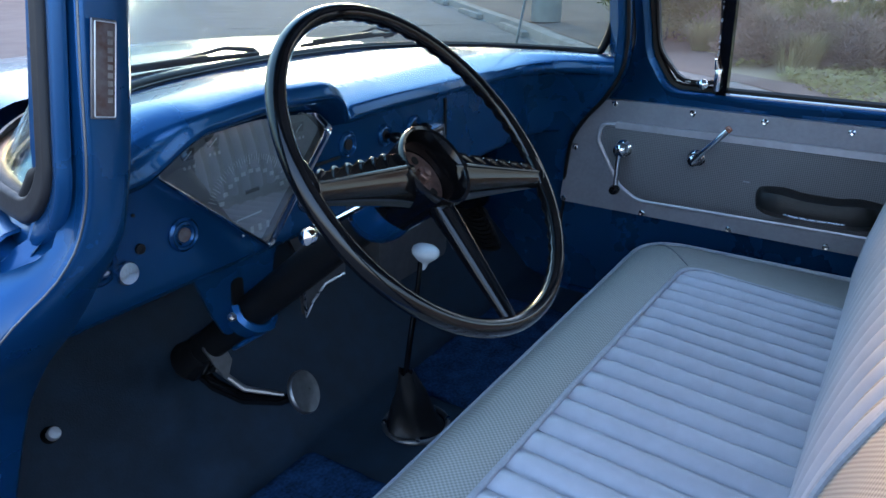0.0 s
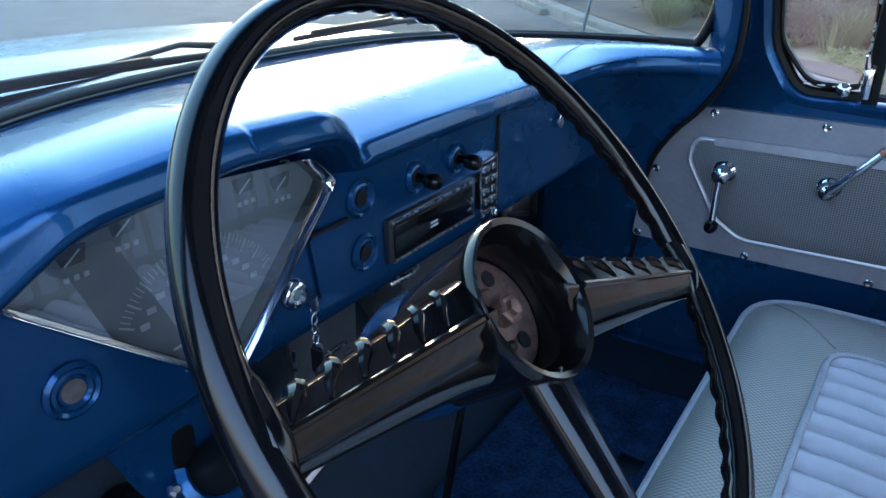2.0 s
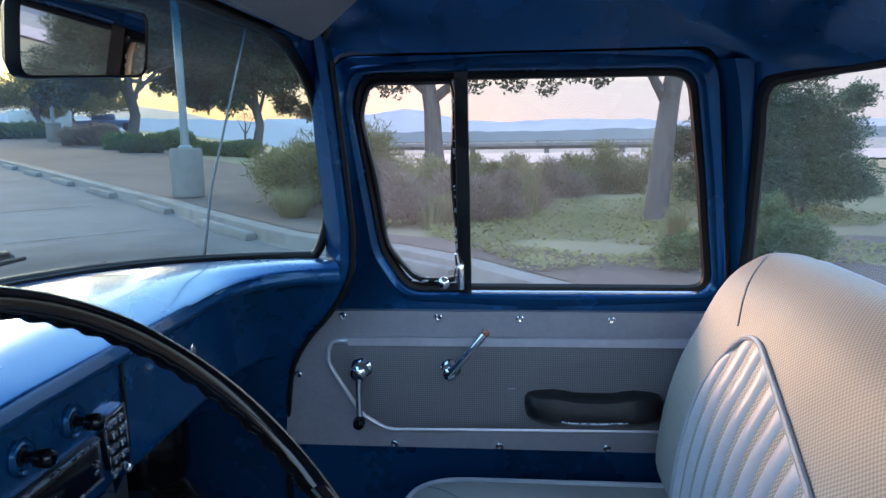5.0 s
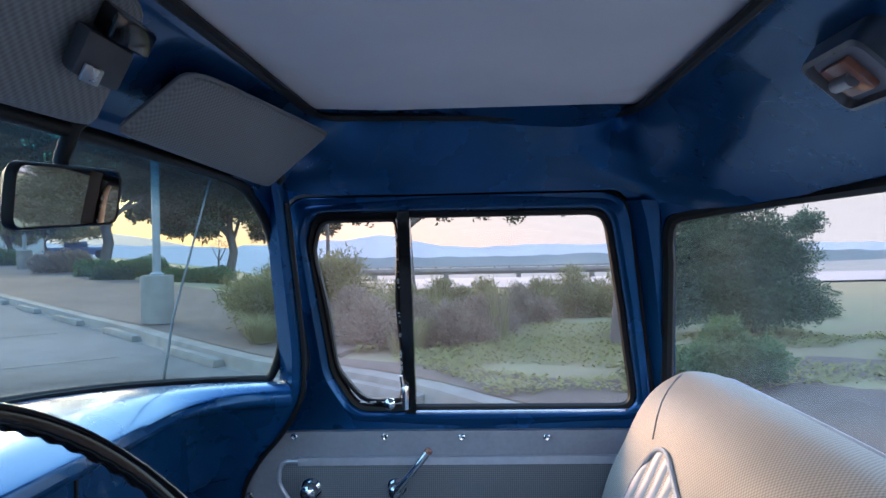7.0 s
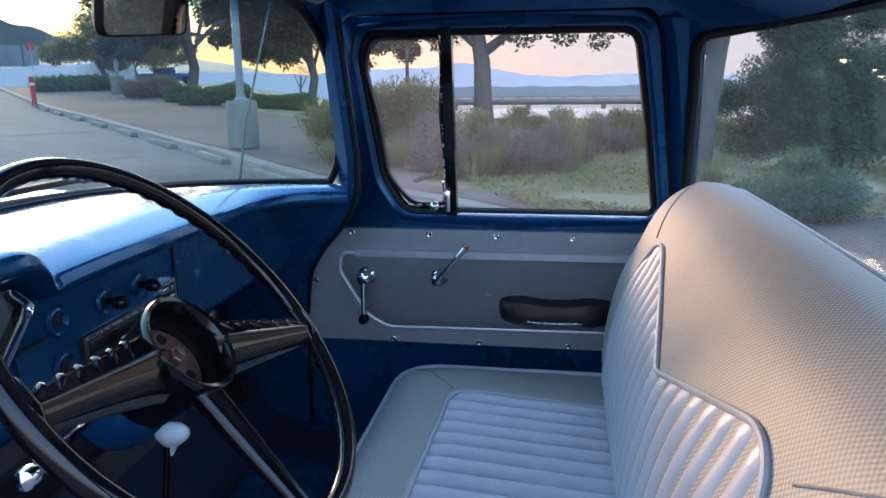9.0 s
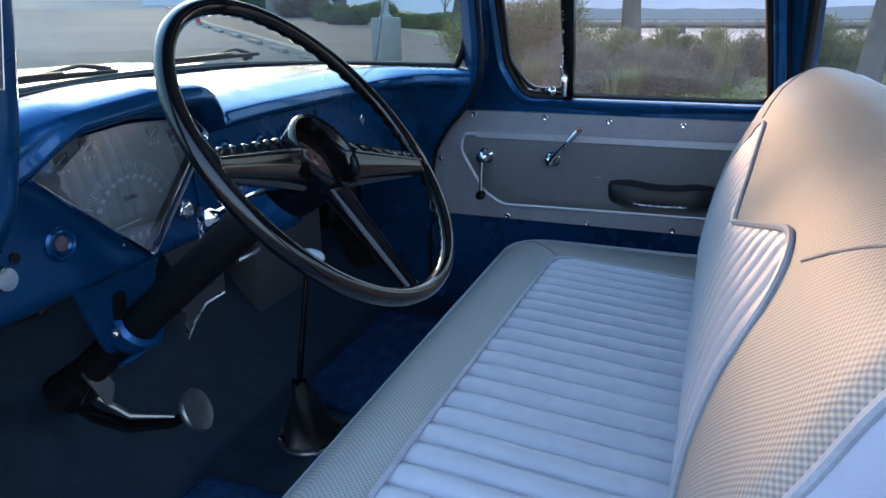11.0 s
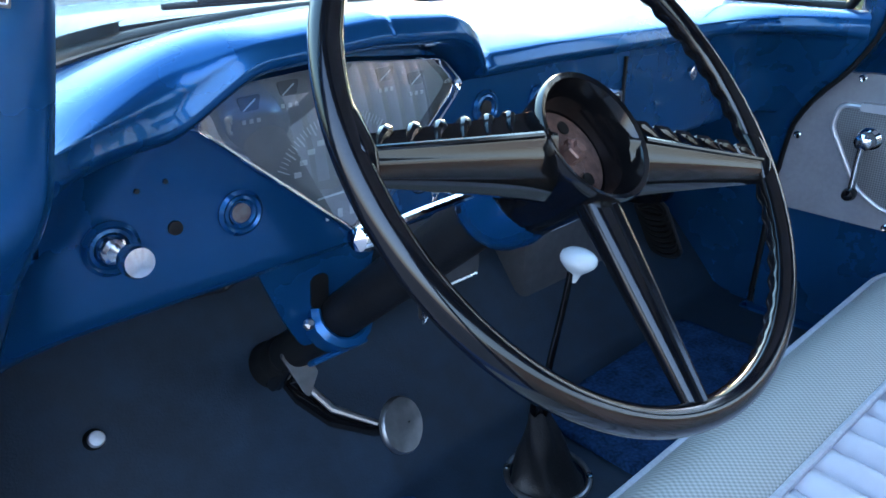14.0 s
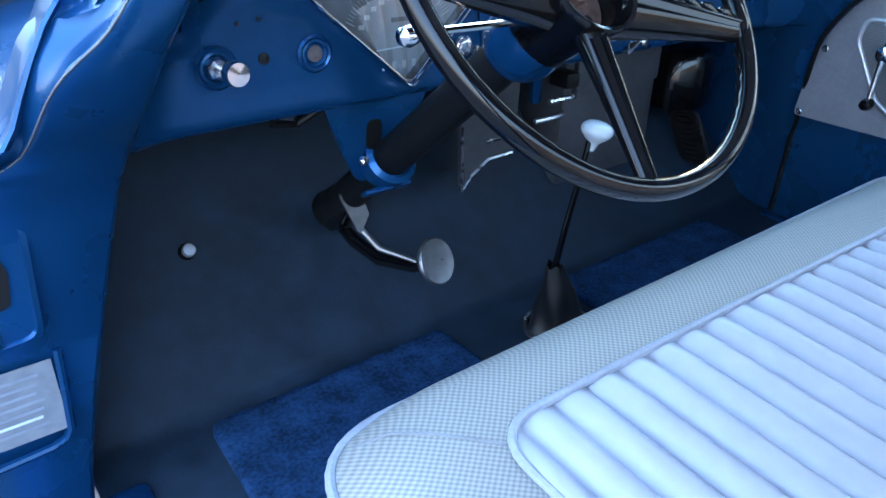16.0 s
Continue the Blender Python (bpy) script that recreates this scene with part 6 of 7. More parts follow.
part("remote_clip", box(VP(0.13, 0.80) + VNm * 0.022, (0.070, 0.026, 0.020), 0.004, rot), BLACK_GLOSS, rem, "black clip")
part("remote_button", box(VP(0.22, 0.45) + VNm * 0.031, (0.028, 0.016, 0.003), 0.001, rot), DULL_CHROME, rem)

mr = thing("rear_view_mirror", (0.06, -0.06, 1.66), "small rectangular rear-view mirror on a dark stalk", "mirror")
MC = Vector((0.040, -0.075, 1.594))
mrot = Euler((radians(8.5), radians(-3.5), radians(2.3))).to_matrix()
def mp3(a, b_, c): return MC + mrot @ Vector((a, b_, c))
o = rounded([(-0.108, 0.033), (0.108, 0.033), (0.108, -0.033), (-0.108, -0.033)], 0.018, 5)
bm = grid([[mp3(a * 0.9, 0.014, c * 0.8) for a, c in o], [mp3(a, 0.004, c) for a, c in o], [mp3(a, -0.004, c) for a, c in o], [mp3(a * 0.985, -0.007, c * 0.95) for a, c in o], [mp3(a * 0.965, -0.005, c * 0.89) for a, c in o]], True)
part("mirror_shell", bm, RUBBER, mr, "black mirror shell")
bm = bmesh.new(); bm.faces.new([bm.verts.new(mp3(a * 0.97, -0.0055, c * 0.9)) for a, c in o])
part("mirror_glass", bm, MIRROR, mr, "silvered mirror glass", smooth=False)
part("mirror_stalk", tube([mp3(0, 0.01, 0.01), (0.05, -0.062, 1.635), (0.052, -0.075, 1.672), (0.055, -0.09, 1.690)], [0.008, 0.008, 0.010, 0.014], 10), RUBBER, mr, "dark stalk")

dl = thing("dome_lamp", (0.06, -0.93, 1.70), "unlit rectangular dome lamp with dark housing and reddish bulb", "dome lamp")
DC = Vector((0.045, -0.905, 1.708)); dr = Euler((radians(42), 0, 0)).to_matrix()
def dp(a, b_, c): return DC + dr @ Vector((a, b_, c))
o = rounded([(-0.060, 0.036), (0.060, 0.036), (0.060, -0.036), (-0.060, -0.036)], 0.016, 5)
bm = grid([[dp(a * 1.12, b_ * 1.15, 0.030) for a, b_ in o], [dp(a * 1.10, b_ * 1.12, 0.004) for a, b_ in o], [dp(a * 1.04, b_ * 1.05, -0.016) for a, b_ in o], [dp(a * 0.95, b_ * 0.90, -0.018) for a, b_ in o], [dp(a * 0.90, b_ * 0.84, -0.008) for a, b_ in o]], True)
part("lamp_rim", bm, STEEL_DARK, dl, "tarnished dark lamp housing")
bm = bmesh.new(); bm.faces.new([bm.verts.new(dp(a * 0.92, b_ * 0.86, -0.008)) for a, b_ in o])
part("lamp_back", bm, GREY_PAINT, dl, "pale reflector", smooth=False)
part("lamp_lens", box(dp(0.012, 0.0, -0.012), (0.055, 0.044, 0.010), 0.004, dr), LENS, dl, "reddish lens piece")
part("lamp_bulb", tube([dp(-0.005, 0, -0.019), dp(0.03, 0.0, -0.019)], 0.008, 10), STEEL, dl, "festoon bulb")

# plate on the driver's door post, sticker, hinge pocket and bolt
pt = thing("door_plate", (-0.595, -0.165, 1.36), "small tarnished maker's plate riveted to the door post", "name plate")
prot = Euler((radians(0), radians(11), radians(0))).to_matrix()
part("plate_sheet", box((-0.602, -0.1655, 1.402), (0.0195, 0.004, 0.078), 0.001, prot), PLATE, pt)
part("plate_edge", box((-0.602, -0.1648, 1.402), (0.0225, 0.003, 0.0805), 0.001, prot), STEEL_DARK, pt, "dark rim")
edge = [Vector((-0.602, -0.1676, 1.402)) + prot @ Vector((a, 0, b_)) for a, b_ in rounded([(-0.0092, 0.0382), (0.0092, 0.0382), (0.0092, -0.0382), (-0.0092, -0.0382)], 0.001, 2)]
part("plate_border", tube(edge, 0.0006, 6, True), ALUMINIUM, pt, "bright worn border line")
for kk in range(9):
    z = 1.430 - 0.0066 * kk
    part("plate_mark", box((-0.5925 - (1.430 - z) * 0.185, -0.1680, z), (0.0042, 0.0010, 0.0044), 0, prot), WORN_PRINT, pt, smooth=False)
st = thing("door_sticker", (-0.79, 0.008, 0.77), "faded paper service sticker on the door jamb", "sticker")
part("sticker_sheet", box((-0.795, 0.0040, 0.818), (0.082, 0.0015, 0.096)), STICKER, st, smooth=False)
for kk in range(7):
    part("text_bar", box((-0.798, 0.0028, 0.852 - 0.011 * kk), (0.056 - 0.006 * (kk % 3), 0.001, 0.0032)), STICKER_TEXT if kk not in (5,) else KNOB_WHITE, st, smooth=False)
pk = thing("hinge_pocket", (-0.79, 0.0, 0.95), "pressed hinge pocket with a dark opening in the door jamb", "hinge pocket")
o = rounded([(-0.850, 1.052), (-0.744, 1.046), (-0.754, 0.900), (-0.850, 0.895)], 0.02, 5)
bm = grid([[(x, 0.010, z) for x, z in o], [(x, -0.012, z) for x, z in o], [(-0.79 + (x + 0.79) * 0.86, -0.014, 0.968 + (z - 0.968) * 0.90) for x, z in o], [(-0.79 + (x + 0.79) * 0.80, -0.010, 0.968 + (z - 0.968) * 0.86) for x, z in o]], True)
part("pocket_rim", bm, BLUE, pk)
bm = bmesh.new(); bm.faces.new([bm.verts.new((-0.79 + (x + 0.79) * 0.82, -0.0105, 0.968 + (z - 0.968) * 0.87)) for x, z in o])
part("pocket_floor", bm, BLUE, pk)
part("pocket_hole", prism(rounded([(-0.815, 1.024), (-0.778, 1.018), (-0.770, 0.985), (-0.776, 0.948), (-0.815, 0.945)], 0.01, 5), lambda x, z: (x, -0.013, z), (0, 0.002, 0)), RUBBER, pk, "dark opening")
part("hinge_bolt", lathe([(0.009, 0), (0.009, 0.005), (0.005, 0.008), (0, 0.008)], (-0.80, -0.010, 0.916), (0, -1, 0), 12), BLUE, pk)

structure("jamb_bead", tube([(-0.746, 0.0075, 0.874), (-0.749, 0.006, 0.820), (-0.753, 0.007, 0.766), (-0.759, 0.008, 0.754), (-0.775, 0.008, 0.748), (-0.86, 0.009, 0.742)], 0.0055, 8), BLUE, "pressed bead in the door jamb beside the sticker", "door jamb")

# ---------------- outside of the truck ----------------
SKIN = ((0.002, 0.002), (0.020, 0.002), (0.036, 0.004), (0.047, 0.012), (0.060, 0.030), (0.074, 0.056), (0.088, 0.085), (0.100, 0.112), (0.112, 0.130), (0.135, 0.142), (0.175, 0.152), (0.225, 0.164), (0.265, 0.19), (0.285, 0.24), (0.29, 0.45))      # cowl side: (distance out, drop)
def truck_front():
    t = thing("truck_nose", (XC, 0.9, 0.6), "front of the same blue pickup: cowl, bonnet, wings and wipers", "truck front")
    rows = []
    for y, z, hw in ((0.43, 1.290, 0.60), (0.55, 1.294, 0.60), (0.75, 1.290, 0.585), (0.95, 1.272, 0.56), (1.15, 1.24, 0.53), (1.3, 1.19, 0.50), (1.42, 1.11, 0.47), (1.48, 1.0, 0.45), (1.5, 0.8, 0.45)):
        rows.append([(XC + hw * s_, y - 0.06 * abs(s_) ** 3 * (1.5 - y), z - 0.020 * abs(s_) ** 2.2 - 0.12 * max(0, (abs(s_) - 0.72) / 0.28) ** 2) for s_ in [k / 30 for k in range(-30, 31)]])
    part("bonnet", grid(rows), BLUE, t, "long rounded blue bonnet catching the sunset")
    rows = []
    for k in range(121):
        s_ = math.sin(math.pi / 2 * (k / 60 - 1))
        u = abs(s_) * 0.715
        a_ = abs(s_)
        yb, zb = screen_base(u)
        y1 = screen_base(max(0, u - 0.01))[0]; y2 = screen_base(min(0.715, u + 0.01))[0]
        nx, ny = Vector((-(y2 - y1), 0.02)).normalized()
        sg = 1 if s_ >= 0 else -1
        row = []
        for d_, drop in SKIN if sg < 0 else ((0.004, 0.004), (0.013, 0.006), (0.022, 0.010), (0.036, 0.018), (0.05, 0.028), (0.067, 0.042), (0.085, 0.058), (0.100, 0.077), (0.115, 0.098), (0.142, 0.15), (0.165, 0.22), (0.175, 0.27), (0.182, 0.32), (0.187, 0.38), (0.19, 0.45)):
            y_ = yb + ny * d_
            if sg < 0: y_ = max(y_, -0.064 - 0.030 * (d_ / 0.05) ** 3)
            row.append((XC + SCREEN_DX + sg * (u + nx * d_), y_, zb - 0.004 - drop * a_ ** 2.5))
        if not rows:                                   # turned-in rear edge beside the driver's door
            rows.append([(x + 0.008, y + 0.006, z - 0.004) for x, y, z in row]); rows.append([(x + 0.002, y - 0.003, z - 0.002) for x, y, z in row])
        rows.append(row)
    part("cowl", grid(rows), BLUE, t, "blue cowl below the windscreen")
    # sheet that joins the screen's reveal to the cowl's rear edge on the driver's side
    arc = [(Vector((0, -0.0625 - 0.05 * math.cos(a), 1.3265 - 0.05 * math.sin(a))), Vector((0, -math.cos(a), -math.sin(a)))) for a in [radians(lerp(35, 90, k / 12)) for k in range(13)]]
    arc += [(Vector((0, lerp(-0.056, -0.02, k / 5), 1.2765)), Vector((0, 0, -1))) for k in range(6)]
    rows = []
    for k, (c, o) in enumerate(arc):
        a_ = side_point(c + o * 0.029 * (1 - 0.35 * o.z), 0.001)
        d_ = lerp(0.088, 0.0, (k / 18) ** 0.8)
        b_ = Vector((XC + SCREEN_DX - 0.715 - 0.96 * d_ + 0.001, max(-0.10 + 0.275 * d_, -0.064 - 0.030 * (d_ / 0.05) ** 3), 1.258 - curve_at(SKIN, d_)))
        rows.append([a_.lerp(b_, q) + Vector((0.010, 0.012, -0.004)) * (4 * q * (1 - q)) for q in (0, 0.15, 0.35, 0.6, 0.8, 0.93, 1)])
    part("cowl_corner", grid(rows), BLUE, t, "blue sheet metal below the screen's corner", angle=80)
    for f in ((lambda x: x), mx):
        rows = []
        for y in (0.34, 0.40, 0.45, 0.55, 0.7, 1.0, 1.25, 1.42, 1.5):
            top_z = curve_at(((0.34, 1.10), (0.45, 1.115), (0.9, 1.12), (1.25, 1.08), (1.5, 0.92)), y)
            rows.append([(f(0.40), y, top_z + 0.0), (f(0.58), y, top_z + 0.01), (f(0.70), y, top_z + 0.012), (f(0.77), y, top_z + 0.006), (f(0.82), y, top_z - 0.010), (f(0.86), y, top_z - 0.035), (f(0.89), y, top_z - 0.08), (f(0.925), y, top_z - 0.18), (f(0.96), y, top_z - 0.40), (f(0.96), y, 0.5)])
        part("wing", grid(rows), BLUE, t, "rounded blue front wing")
    for x0, x1, sg in ((-0.30, 0.06, 1), (0.20, 0.52, 1)):
        w = part("wiper", tube([(x0, 0.372, 1.305), (lerp(x0, x1, 0.5), 0.366, 1.308), (x1, 0.352, 1.306)], [0.004, 0.006, 0.004], 8), RUBBER, t, "black wiper blade")
        part("wiper_arm", tube([(lerp(x0, x1, 0.55), 0.372, 1.312), (lerp(x0, x1, 0.85), 0.385, 1.320), (x1 + 0.04, 0.41, 1.305)], [0.003, 0.004, 0.006], 8), RUBBER, w, "thin wiper arm")
        part("wiper_blade_holder", box((lerp(x0, x1, 0.40), 0.362, 1.311), (0.20, 0.010, 0.010), 0.003), RUBBER, w)
        part("wiper_pivot", lathe([(0.014, 0), (0.013, 0.012), (0.008, 0.018), (0, 0.019)], (x1 + 0.04, 0.41, 1.288), (0, 0.3, 1), 14), RUBBER, w)
    part("aerial", tube([(0.715, 0.14, 1.22), (0.722, 0.11, 1.40), (0.735, 0.05, 1.62), (0.745, 0.0, 1.80)], [0.004, 0.0028, 0.002, 0.0015], 8), POLE_PAINT, t, "thin whip aerial")
    part("aerial_base", lathe([(0.014, 0), (0.012, 0.02), (0.006, 0.035), (0, 0.036)], (0.715, 0.145, 1.20), (0, 0, 1), 14), CHROME, t)
truck_front()
for f in ((lambda x: x), mx):
    bm = box((f(0.88), -0.42, 0.50), (0.14, 1.0, 0.06), 0.01)
    structure("running_board", bm, BLUE, "blue steel running board below the door", "running board")
structure("cab_underside", box((XC, -0.35, 0.56), (1.5, 1.6, 0.04)), RUBBER, "dark underside of the cab", "underside")

# ---------------- ground, kerb, land ----------------
KERB = [(62.0, 53.0), (31.5, 25.0), (22.2, 15.8), (17.1, 10.75), (12.75, 6.5), (10.7, 4.72), (9.25, 3.4), (8.0, 2.2), (7.3, 1.1), (6.5, 0.22), (5.75, -0.36), (5.15, -0.85), (4.3, -1.6), (2.8, -2.9), (-3.0, -8.0), (-20.0, -24.0)]
def smooth_line(pts, n):
    out = []
    P_ = [Vector(p) for p in pts]
    for i in range(len(P_) - 1):
        a, b_, c, d = P_[max(i - 1, 0)], P_[i], P_[i + 1], P_[min(i + 2, len(P_) - 1)]
        for k in range(n):
            t = k / n
            out.append(0.5 * ((2 * b_) + (c - a) * t + (2 * a - 5 * b_ + 4 * c - d) * t * t + (3 * b_ - a - 3 * c + d) * t ** 3))
    out.append(P_[-1])
    return out
KL = smooth_line(KERB, 6)
def kerb_side(i, d):
    t = (KL[min(i + 1, len(KL) - 1)] - KL[max(i - 1, 0)]).normalized()
    return KL[i] + Vector((-t.y, t.x)) * d        # positive: to the bank side (right of the lot)

def land(x, y):
    """Height of the land: the lot is a shelf; a valley falls away beyond the bank and a slope rises ahead."""
    r = math.hypot(x, y)
    az = math.degrees(math.atan2(y, x))
    if az < -80 or az > 150: return 0.0
    k = min(1, max(0, (az - 8) / 22)); k = k * k * (3 - 2 * k)
    drop = -0.041 * max(0, r - 16) if r < 900 else -36.2
    rise = 0.013 * max(0, r - 16) + 0.03 * max(0, r - 90)
    if az < -15: drop *= lerp(1.0, 0.35, min(1, (-15 - az) / 30))
    if az > 60: rise *= max(0, (150 - az) / 90)
    return lerp(drop, min(rise, 12), k)

def ground():
    rows = []
    for r in (0.5, 4, 8, 12, 16, 20, 26, 34, 45, 60, 80, 110, 160, 240, 400, 700, 1100, 3000):
        rows.append([(r * math.cos(a), r * math.sin(a), land(r * math.cos(a), r * math.sin(a)) - 0.06) for a in [2 * math.pi * k / 180 for k in range(180)]])
    structure("ground", grid(rows, True), FAR_LAND, "dry open ground falling to a valley and reaching the horizon", "ground")
    rows = []
    for i in range(len(KL)):
        rows.append([(p.x, p.y, land(p.x, p.y)) for p in [kerb_side(i, d) for d in (0.0, -1, -2.5, -5, -9, -14, -20, -30, -45)]])
    structure("road_lot", grid(rows), ASPHALT, "worn grey asphalt parking lot", "parking lot")
    lines = bmesh.new()
    for i in (16, 23, 32):
        p, q = kerb_side(i, -0.8), kerb_side(i, -5.6)
        bar_between(lines, (p.x, p.y, land(p.x, p.y) + 0.004), (q.x, q.y, land(q.x, q.y) + 0.004), 0.10, 0.004)
    structure("lot_lines", lines, LINE, "faded white parking bay lines", "road marking", smooth=False)
    rows = []
    for i in range(len(KL)):
        row = []
        for d in (0.28, 0.6, 1.2, 2.0, 3.0, 4.5, 6.5, 9.0, 13.0, 20.0, 30.0):
            p = kerb_side(i, d)
            row.append((p.x, p.y, land(p.x, p.y) + (0.02 if i < 38 and d < 6 else 0.14) + 0.06 * min(1, d / 3) + 0.06 * noise.noise(Vector((p.x * 0.5, p.y * 0.5, 0))) * min(1, d / 1.5)))
        rows.append(row)
    structure("verge", grid(rows), GRASSY, "rough grassy bank with bare patches", "verge")
    rows = []
    for i in range(len(KL)):
        wide = curve_at(((0, 6.6), (36, 6.6), (46, 0.55), (54, 1.0), (62, 1.6), (68, 5.0), (90, 6.0)), i)
        rows.append([(p.x, p.y, land(p.x, p.y) + z) for p, z in [(kerb_side(i, d), z) for d, z in ((0.30, 0.160), (lerp(0.3, wide, 0.3), 0.185), (lerp(0.3, wide, 0.6), 0.20), (lerp(0.3, wide, 0.85), 0.20), (wide, 0.20 if i < 36 else 0.06), (wide + 0.4, 0.16 if i < 36 else 0.03))]])
    structure("dirt_strip", grid(rows), DIRT, "bare reddish dirt strip along the kerb", "dirt")
ground()

def kerb():
    rows = []
    for i in range(len(KL)):
        rows.append([(p.x, p.y, land(p.x, p.y) + z) for p, z in [(kerb_side(i, d), z) for d, z in ((-0.06, 0.002), (-0.01, 0.008), (0.0, 0.02), (0.012, 0.14), (0.025, 0.16), (0.22, 0.172), (0.24, 0.165), (0.34, 0.14))]])
    structure("kerb", grid(rows), CONCRETE, "worn pale concrete kerb and gutter", "kerb")
kerb()

def wheel_stops():
    path = [kerb_side(i, -0.10) for i in range(len(KL)) if 0.4 < KL[i].y < 26]
    path = path[::-1]
    pos = 0.35
    seg = [(path[k + 1] - path[k]).length for k in range(len(path) - 1)]
    total = sum(seg)
    while pos < total - 1:
        d, k = pos, 0
        while d > seg[k]: d -= seg[k]; k += 1
        p = path[k].lerp(path[k + 1], d / seg[k]); tdir = (path[k + 1] - path[k]).normalized()
        w = thing("wheel_stop", (p.x, p.y, land(p.x, p.y)), "low worn concrete wheel stop along the kerb", "wheel stop", "wheel stops")
        bm = bmesh.new()
        n_ = Vector((-tdir.y, tdir.x))
        prof = ((-0.085, 0.0), (-0.075, 0.07), (-0.055, 0.105), (0.055, 0.105), (0.075, 0.07), (0.085, 0.0))
        add_grid(bm, [[(p.x + tdir.x * l * e + n_.x * o_ * sc, p.y + tdir.y * l * e + n_.y * o_ * sc, land(p.x, p.y) + 0.002 + z * sc2) for o_, z in prof] for l, e, sc, sc2 in ((-0.95, 1, 0.2, 0.0), (-0.95, 1, 1, 0.85), (-0.91, 1, 1, 1), (0.91, 1, 1, 1), (0.95, 1, 1, 0.85), (0.95, 1, 0.2, 0.0))])
        part("stop_block", bm, CONCRETE, w)
        pos += 3.7
wheel_stops()

def fast_mesh(name, verts, faces, material):
    me = bpy.data.meshes.new(name); me.from_pydata(verts, [], faces); me.materials.append(material)
    return new(name, me)

def leaf_cloud(rnd, blobs, count, size, squash=0.8, shell=0.4, slim=0.27, rise=0.0):
    """Leaves over several clumps: (x, y, z, radius)."""
    V, F = [], []
    total = sum(b[3] ** 2 for b in blobs)
    for (x, y, z, R_) in blobs:
        c = Vector((x, y, z))
        for _ in range(int(count * R_ * R_ / total)):
            d = Vector((rnd.gauss(0, 1), rnd.gauss(0, 1), rnd.gauss(0, 1))).normalized()
            r = R_ * (shell + (1 - shell) * rnd.random() ** 0.6) * (0.8 + 0.5 * noise.noise(d * 2.1 + c * 0.7))
            p = c + Vector((d.x * r, d.y * r, d.z * r * squash))
            a = (Vector((rnd.gauss(0, 1), rnd.gauss(0, 1), rnd.gauss(0, 0.7) + rise)) + d * 0.5).normalized()
            b_ = a.orthogonal().normalized()
            b_.rotate(Matrix.Rotation(rnd.random() * 6.28, 3, a))
            s_ = size * rnd.uniform(0.55, 1.35)
            k = len(V)
            V += [p, p + a * s_ * 0.5 + b_ * s_ * slim, p + a * s_, p + a * s_ * 0.5 - b_ * s_ * slim]
            F.append((k, k + 1, k + 2, k + 3))
    return V, F

def tree(at, trunk_pts, radii, limbs, blobs, leaves, size, leaf_mat, label, seed, category="tree", group="trees"):
    rnd = random.Random(seed)
    t = thing("tree", at, label, category, group)
    bm = bmesh.new()
    o = Vector(at)
    add_tube(bm, [o + Vector(p) for p in trunk_pts], radii, 12)
    for pts, r0, r1 in limbs:
        add_tube(bm, [o + Vector(p) for p in pts], [lerp(r0, r1, k / max(1, len(pts) - 1)) for k in range(len(pts))], 8)
    part("trunk", bm, BARK, t, "rough brown trunk and limbs")
    V, F = leaf_cloud(rnd, [(o.x + x, o.y + y, o.z + z, r) for x, y, z, r in blobs], leaves, size)
    cr = fast_mesh("crown", V, F, leaf_mat)
    cr.parent = t; cr.matrix_parent_inverse = t.matrix_basis.inverted()
    return t

def shrub(at, blobs, leaves, size, leaf_mat, label, seed, squash=0.8, shell=0.35, name="shrub", stems=5, slim=0.27, rise=0.0, core=0.0):
    rnd = random.Random(seed)
    s = thing(name, at, label, "shrub", "shrubs")
    o = Vector(at)
    bm = bmesh.new()
    for k in range(stems):
        b = blobs[k % len(blobs)]
        top = o + Vector((b[0] + rnd.uniform(-0.3, 0.3) * b[3], b[1] + rnd.uniform(-0.3, 0.3) * b[3], b[2]))
        add_tube(bm, [o + Vector((b[0] * 0.6, b[1] * 0.6, -0.1)), (o + top) / 2 + Vector((b[0] * 0.3, b[1] * 0.3, 0)), top], [0.025, 0.018, 0.008], 6)
    part("stems", bm, BARK, s)
    V, F = leaf_cloud(rnd, [(o.x + x, o.y + y, o.z + z, r) for x, y, z, r in blobs], leaves, size, squash, shell, slim, rise)
    if core:                                       # dense inner growth behind the outer leaves
        for x, y, z, r in blobs:
            k0 = len(V); n_, m_ = 12, 7
            for j in range(m_):
                ph = math.pi * (j + 0.5) / m_
                for i in range(n_):
                    th = 2 * math.pi * i / n_
                    d = Vector((math.sin(ph) * math.cos(th), math.sin(ph) * math.sin(th), math.cos(ph)))
                    rr = r * core * (0.85 + 0.4 * noise.noise(d * 2.3 + Vector((x, y, z))))
                    V.append(o + Vector((x, y, z)) + Vector((d.x * rr, d.y * rr, d.z * rr * squash)))
            for j in range(m_ - 1):
                for i in range(n_):
                    F.append((k0 + j * n_ + i, k0 + j * n_ + (i + 1) % n_, k0 + (j + 1) * n_ + (i + 1) % n_, k0 + (j + 1) * n_ + i))
    f = fast_mesh("foliage", V, F, leaf_mat)
    f.parent = s; f.matrix_parent_inverse = s.matrix_basis.inverted()
    return s

